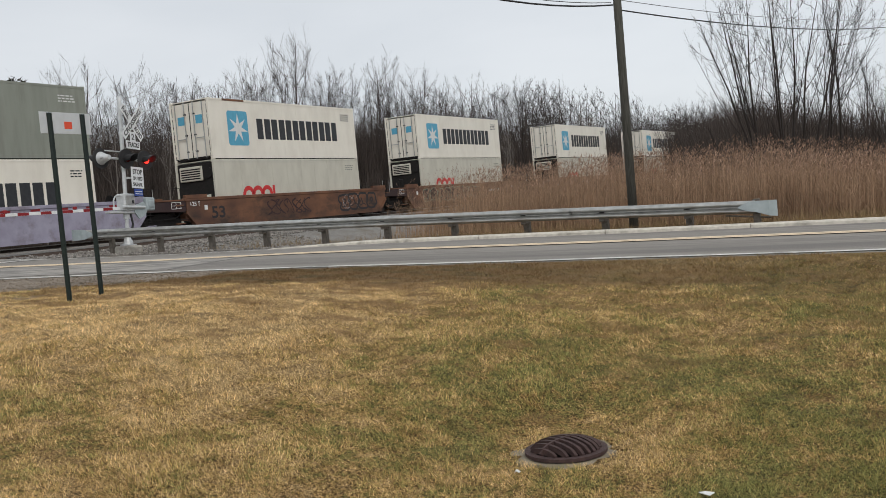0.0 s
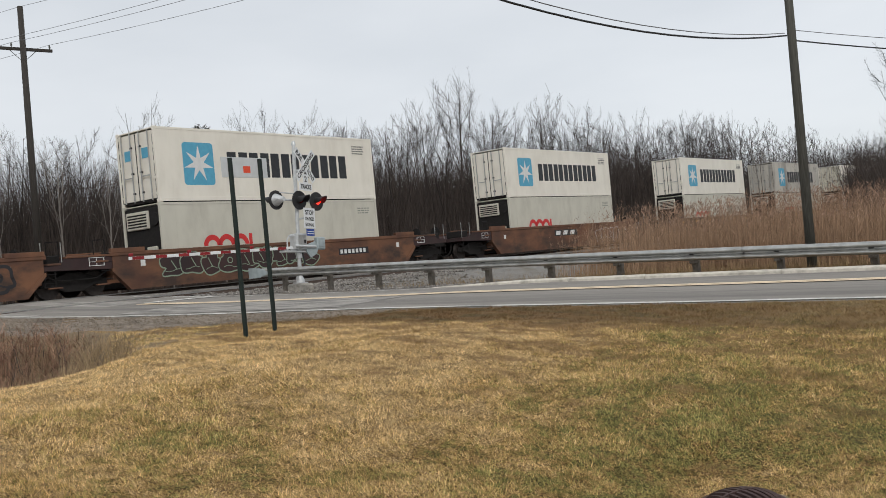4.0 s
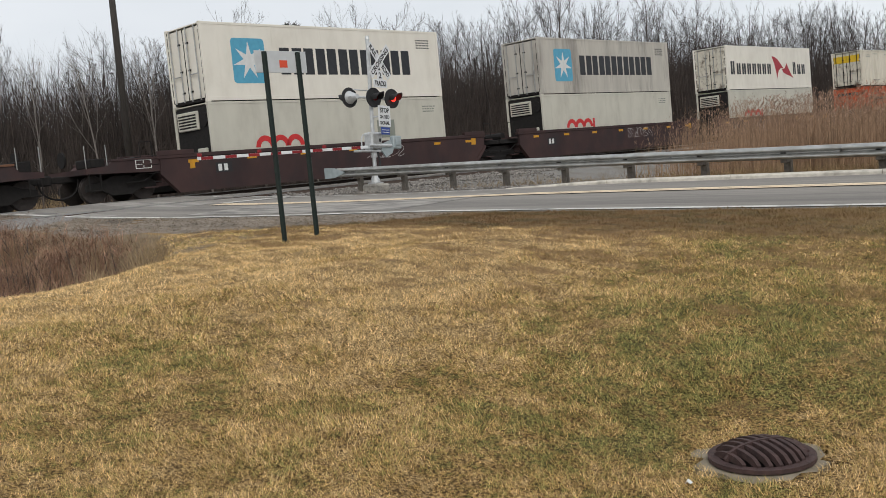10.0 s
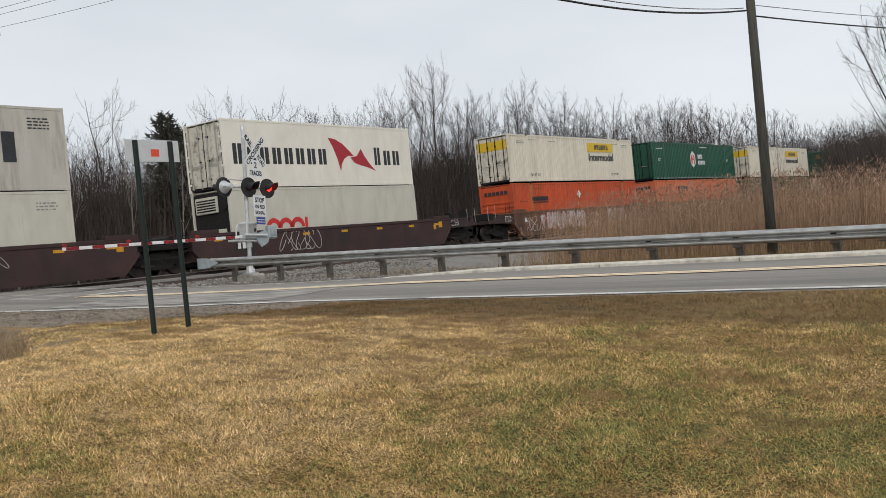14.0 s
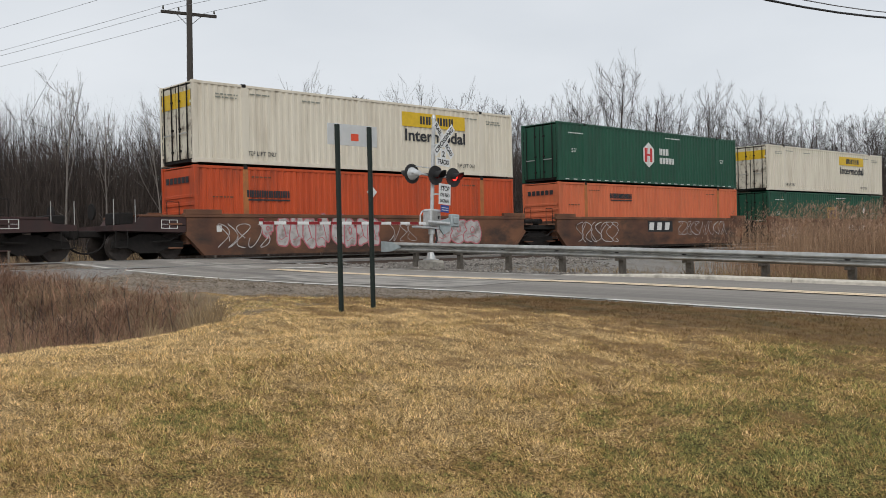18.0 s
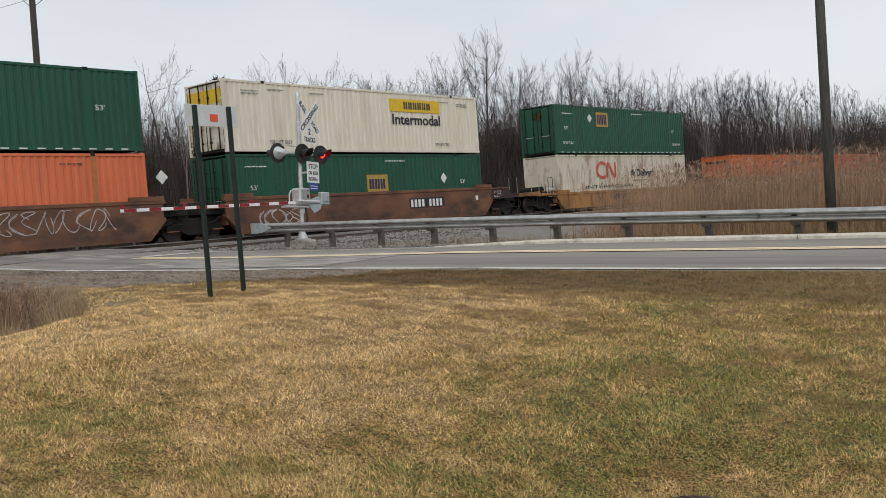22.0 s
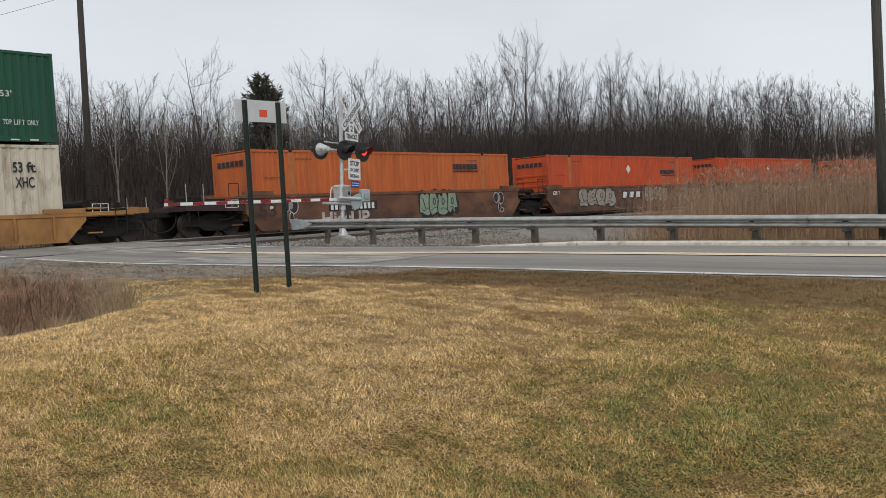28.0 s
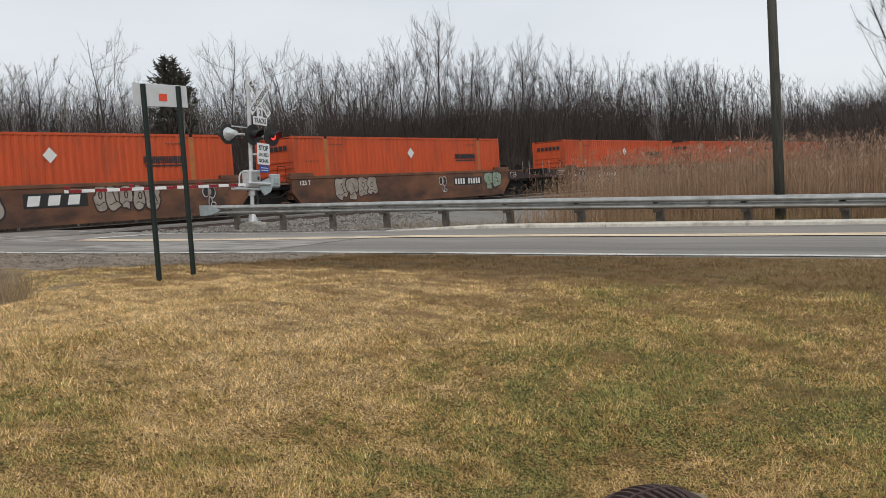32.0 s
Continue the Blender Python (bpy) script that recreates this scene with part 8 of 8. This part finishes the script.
tall = (2.55 - 0.16 * smoothstep(-13, -6, x) - 0.64 * smoothstep(-4.5, 0.5, x) + 0.18 * patch) * np.clip(0.76 + 0.08 * d, 0.76, 1) * np.clip(0.82 + (y - 23) * 0.019, 0.82, 1.13)
h = tall * (0.64 + 0.40 * rg.random(n) ** 0.8) * (0.92 + 0.16 * value_noise(x, y, 1.3, 6))
az = rg.random(n) * 6.283
wind = np.stack([0.05 * h + 0.035 * h * np.cos(az), 0.035 * h * np.sin(az), h], -1)
b = np.stack([x, y, z - 0.03], -1)
PP, TT = spikes(b, wind, 0.0052 + 0.003 * rg.random(n), rg)
PP, TT = [PP], [TT]
for rep in range(2):
    f_ = 0.12 + 0.6 * rg.random(n)
    az = rg.random(n) * 6.283
    l2 = 0.22 + 0.30 * rg.random(n)
    sl = 0.25 + 0.5 * rg.random(n)
    P, T2 = spikes(b + wind * f_[:, None], np.stack([np.cos(az) * l2 * sl, np.sin(az) * l2 * sl, l2 * (1 - 0.6 * sl)], -1), 0.0045 + 0.004 * rg.random(n), rg)
    TT.append(T2 + sum(len(q) for q in PP))
    PP.append(P)
tagged(new("reeds", np_mesh("reeds", np.concatenate(PP), np.concatenate(TT), M_REED)), "dense stand of dry brown reeds behind the guardrail", "reeds", kind="stuff")
# drooping plumes: slim diamonds in twos, all blown one way
sel = rg.random(n) < 0.54
top = (b + wind)[sel]
q = len(top)
PL, TL, o = [], [], 0
for rep in range(2):
    ln = 0.08 + 0.09 * rg.random(q)
    dirn = np.stack([0.25 + 0.55 * rg.normal(size=q), 0.55 * rg.normal(size=q), 0.72 + 0.2 * rg.normal(size=q)], -1)
    dirn /= np.linalg.norm(dirn, axis=1)[:, None]
    fa = rg.random(q) * 6.283
    w = 0.006 + 0.008 * rg.random(q)
    wv = np.stack([np.cos(fa) * w, np.sin(fa) * w, 0.2 * w], -1)
    c = top + rg.normal(size=(q, 3)) * np.array([0.026, 0.026, 0.02]) - np.array([0, 0, 0.03 + 0.06 * rep])
    p = np.empty((q, 4, 3))
    p[:, 0], p[:, 2] = c - dirn * ln[:, None] * 0.25, c + dirn * ln[:, None] * 0.75
    p[:, 1], p[:, 3] = c + wv + dirn * ln[:, None] * 0.15, c - wv + dirn * ln[:, None] * 0.15
    PL.append(p.reshape(-1, 3))
    TL.append((np.array([(0, 1, 2), (0, 2, 3)])[None] + 4 * np.arange(q)[:, None, None]).reshape(-1, 3) + o)
    o += 4 * q
tagged(new("reed_plumes", np_mesh("reed_plumes", np.concatenate(PL), np.concatenate(TL), M_PLUME)), "feathery brown plumes on top of the reeds", "reeds", kind="stuff")
# straw at the foot of the reeds and along the back of the kerb
n = 26000
x = -24 + 60 * rg.random(n)
y = 20.75 + rg.gamma(1.3, 1.0, n)
keep = (x > -19.5 + 3 * rg.random(n)) & (rg.random(n) < np.clip((x + 16) / 10, 0.28, 1))
x, y = x[keep], y[keep]
n = len(x)
h = 0.12 + 0.30 * rg.random(n) * np.clip((y - 20.6) / 1.5, 0.2, 1)
az = rg.random(n) * 6.283
P, T_ = spikes(np.stack([x, y, ground_z(x, y) - 0.01], -1), np.stack([np.cos(az) * h * 0.6, np.sin(az) * h * 0.6, h], -1), 0.005 + 0.004 * rg.random(n), rg)
tagged(new("verge_grass", np_mesh("verge_grass", P, T_, M_STRAW)), "dry straw-coloured grass at the foot of the reeds", "grass", kind="stuff")

# tall dry grass on the far bank of the tracks, beside the road
n = 9000
x, y = -42.5 - 3.5 * rg.random(n), -22 + 46 * rg.random(n)
h = (0.8 + 0.6 * rg.random(n)) * (0.7 + 0.4 * np.sin(y * 0.9) ** 2)
az = rg.random(n) * 6.283
P, T_ = spikes(np.stack([x, y, ground_z(x, y) - 0.02], -1), np.stack([np.cos(az) * h * 0.35, np.sin(az) * h * 0.35, h], -1), 0.010 + 0.008 * rg.random(n), rg)
tagged(new("bank_grass", np_mesh("bank_grass", P, T_, M_STRAW_PALE)), "pale dry grass on the far bank of the tracks", "grass", kind="stuff")

# weeds in the ditch: matted brown stalks, clumps of pale straw leaning over the edge, taller bare sticks
rg = np.random.default_rng(10)


def ditch_line(x, y):
    return x + 0.35 * np.clip(y - 6.0, 0, 2) + 1.3 * np.clip(y - 8.0, 0, 4)


for n, m_, hs, wd, lab in ((24000, M_WEED, 0.92, 0.0066, "tangle of dead brown weeds in the ditch beside the lawn"), (8000, M_STRAW, 0.42, 0.0045, "dry straw grass among the weeds in the ditch")):
    x = -24 + 13.4 * rg.random(n)
    y = 1.0 + 9.9 * rg.random(n)
    u_ = ditch_line(x, y)
    if m_ is M_STRAW:
        keep = (u_ < -10.6 - 0.8 * rg.random(n)) & (y < 10.3 + 0.4 * rg.random(n)) & ((u_ > -12.6) | (rg.random(n) < 0.40))
    else:
        keep = (u_ < -11.7 - 0.9 * rg.random(n)) & (y < 9.9 + 0.6 * rg.random(n))
    x, y = x[keep], y[keep]
    n = len(x)
    h = hs * (0.20 + 0.50 * rg.random(n) ** 1.8) * np.clip(1.25 - 0.055 * (y - 2), 0.55, 1.2) * (0.35 + 1.25 * value_noise(x, y, 0.75, 5)) * np.clip((-11.2 - ditch_line(x, y)) / 2.6, 0.3, 1)
    az = rg.random(n) * 6.283
    ln = 0.95 * rg.random(n) * h
    b = np.stack([x, y, ground_z(x, y) - 0.02], -1)
    dv = np.stack([np.cos(az) * ln, np.sin(az) * ln, h], -1)
    P, T_ = spikes(b, dv, wd * (0.7 + 0.8 * rg.random(n)), rg)
    PP, TT = [P], [T_]
    for rep in range(3 if m_ is M_WEED else 1):
        f_ = 0.25 + 0.65 * rg.random(n)
        az = rg.random(n) * 6.283
        l2 = 0.12 + 0.26 * rg.random(n)
        P, T2 = spikes(b + dv * f_[:, None], np.stack([np.cos(az) * l2 * 0.8, np.sin(az) * l2 * 0.8, l2 * (rg.random(n) - 0.2)], -1), wd * 0.75 + 0 * h, rg)
        TT.append(T2 + sum(len(q) for q in PP))
        PP.append(P)
    tagged(new("ditch_weeds", np_mesh("ditch_weeds", np.concatenate(PP), np.concatenate(TT), m_)), lab, "weeds", kind="stuff")
# clumps: pale bunches near the lawn's edge, dark upright ones behind
for count, per, lo_, hi_, hh, m_, lab in ((75, 60, -13.8, -11.0, 0.40, M_STRAW_PALE, "pale bunches of dry straw leaning in the ditch"), (70, 40, -21.0, -12.0, 0.80, M_WEED, "dark upright clumps of dead weeds in the ditch"), (90, 26, -20.0, -11.8, 0.62, M_STRAW_PALE, "bleached stalks bent over among the weeds")):
    cx = np.repeat(lo_ + (hi_ - lo_) * rg.random(count), per)
    cy_ = np.repeat(1.5 + 8.2 * rg.random(count), per)
    cx = cx - 0.35 * np.clip(cy_ - 6.0, 0, 2) - 1.3 * np.clip(cy_ - 8.0, 0, 4)
    big_ = np.repeat(0.55 + 0.7 * rg.random(count), per)
    lean_ = np.repeat(rg.random(count) * 6.283, per)
    n = len(cx)
    x, y = cx + 0.12 * rg.normal(size=n), cy_ + 0.12 * rg.normal(size=n)
    h = hh * big_ * (0.45 + 0.6 * rg.random(n))
    az = lean_ + 1.1 * rg.normal(size=n)
    ln = h * (0.15 + 0.55 * rg.random(n))
    b = np.stack([x, y, ground_z(x, y) - 0.02], -1)
    P, T_ = spikes(b, np.stack([np.cos(az) * ln, np.sin(az) * ln, h], -1), 0.004 + 0.004 * rg.random(n), rg)
    tagged(new("weed_clumps", np_mesh("weed_clumps", P, T_, m_)), lab, "weeds", kind="stuff")
# bare branching sticks that stand over the rest
n = 170
x = -23 + 11.5 * rg.random(n)
y = 3.0 + 7.0 * rg.random(n)
keep = ditch_line(x, y) < -12.4
x, y = x[keep], y[keep]
n = len(x)
h = 0.7 + 0.6 * rg.random(n) ** 2
az = rg.random(n) * 6.283
b = np.stack([x, y, ground_z(x, y) - 0.02], -1)
dv = np.stack([0.18 * h * np.cos(az), 0.18 * h * np.sin(az), h], -1)
P, T_ = spikes(b, dv, 0.008 + 0 * h, rg)
PP, TT = [P], [T_]
for rep in range(6):
    f_ = 0.35 + 0.6 * rg.random(n)
    az = rg.random(n) * 6.283
    l2 = 0.10 + 0.22 * rg.random(n)
    P, T2 = spikes(b + dv * f_[:, None], np.stack([np.cos(az) * l2 * 0.7, np.sin(az) * l2 * 0.7, l2], -1), 0.004 + 0 * h, rg)
    TT.append(T2 + sum(len(q) for q in PP))
    PP.append(P)
tagged(new("bare_sticks", np_mesh("bare_sticks", np.concatenate(PP), np.concatenate(TT), M_BARK)), "bare branching stalks standing in the ditch", "weeds", kind="stuff")

# short lawn grass
rg = np.random.default_rng(12)
n = 900000
rad = 4.4 + 14.6 * rg.random(n) ** 1.5
azm = np.radians(-14 + 96 * rg.random(n))
x, y = -rad * np.sin(azm), rad * np.cos(azm)
thick = 0.55 * value_noise(x, y, 0.11, 1) + 0.45 * value_noise(x, y, 0.45, 2)
keep = ((x + 2.42) ** 2 + (y - 6.40) ** 2 > 0.33**2 + 0.10 * rg.random(n) ** 3) & (y < ROAD_Y0 - 0.05 + 0.20 * rg.random(n) ** 2) & (x + 0.35 * np.clip(y - 6.0, 0, 2) + 1.3 * np.clip(y - 8.0, 0, 4) > -11.6) & (y < 10.9 + 0.3 * np.sin(x * 1.1) + 0.25 * rg.random(n) + np.clip(x + 15.0, 0, 6) * 0.6)
keep &= rg.random(n) < 0.18 + 1.45 * thick
x, y, thick, rad = x[keep], y[keep], thick[keep], rad[keep]
n = len(x)
h = (0.014 + 0.022 * rg.random(n)) * (0.45 + 1.2 * thick)
# neighbouring blades lie the same way
az = 6.0 * value_noise(x, y, 0.30, 3) + 1.5 * rg.normal(size=n)
fa = rg.random(n) * 6.283
ln = h * (0.3 + 0.9 * rg.random(n))
w = 0.0009 + 0.0012 * rg.random(n) + 0.00040 * np.clip(rad - 5, 0, 12)
b = np.stack([x, y, ground_z(x, y) - 0.003], -1)
p = np.empty((n, 3, 3))
wv = np.stack([np.cos(fa) * w, np.sin(fa) * w, 0 * w], -1)
p[:, 0], p[:, 1] = b - wv, b + wv
p[:, 2] = b + np.stack([np.cos(az) * ln, np.sin(az) * ln, h], -1)
tagged(new("lawn_grass", np_mesh("lawn_grass", p.reshape(-1, 3), np.arange(3 * n).reshape(-1, 3), M_BLADE)), "short dormant lawn grass, straw and olive", "grass", kind="stuff")

# scraps of litter on the lawn
for x, y, a, sx_, sy_ in ((-1.33, 5.85, 20, 0.05, 0.03), (0.67, 9.38, 75, 0.09, 0.05), (-2.56, 5.82, 130, 0.035, 0.02)):
    sc = thing("litter_scrap", "small crumpled white scrap of litter on the grass", "litter", m=pose(x, y, float(ground_z(x, y)) + 0.012, 0, 0, a))
    rl = random.Random(int(a))
    pts_ = [(sx_ * math.cos(k * 1.047) * rl.uniform(0.7, 1.2), sy_ * math.sin(k * 1.047) * rl.uniform(0.7, 1.2), rl.uniform(0.0, 0.025)) for k in range(6)]
    part("scrap", Geo().add(pts_ + [(p[0], p[1], p[2] + 0.004) for p in pts_] + [(0, 0, 0.03), (0, 0, 0.034)], [(k, (k + 1) % 6, 12) for k in range(6)] + [(6 + k, 6 + (k + 1) % 6, 13) for k in range(6)] + [(k, (k + 1) % 6, 6 + (k + 1) % 6, 6 + k) for k in range(6)]), M_LOGO_WHITE, sc)


# ---- the run of the train ----
# metres that the train has run towards the crossing, every two seconds
RUN = (0.0, 16.10, 32.39, 48.69, 64.92, 81.39, 97.62, 113.54, 129.42, 145.44, 161.61, 177.63, 193.65, 209.93, 226.22, 242.41, 258.58)


def motions():
    for ob, centre, back, z in MOVERS:
        rows = []
        for i, run in enumerate(RUN):
            s = centre - run
            m = pose(FAR_TRACK + float(bend(s)), s, z, 0, 0, -math.degrees(CURVE * max(s, 0)))
            rows.append((2.0 * i, m @ pose(0, -back, 0)))
        walk(ob, rows)
    # the minivan creeps up behind the guardrail's end, its wheels rolling
    go = [(12.0 + 0.4 * k, 2.63 * (k / 10) ** 2 * (3 - 2 * k / 10)) for k in range(11)]
    go = [(0.0, 0.0)] + go + [(32.0, 2.63)]
    walk(van, [(t, van_pose(VX - d)) for t, d in go])
    for wheel, wx in VAN_AXLES:
        walk(wheel, [(t, pose(wx, 0, 0.305) @ pose(0, 0, 0, 0, -math.degrees(d / 0.305), 0) @ pose(-wx, 0, -0.305)) for t, d in go])


motions()
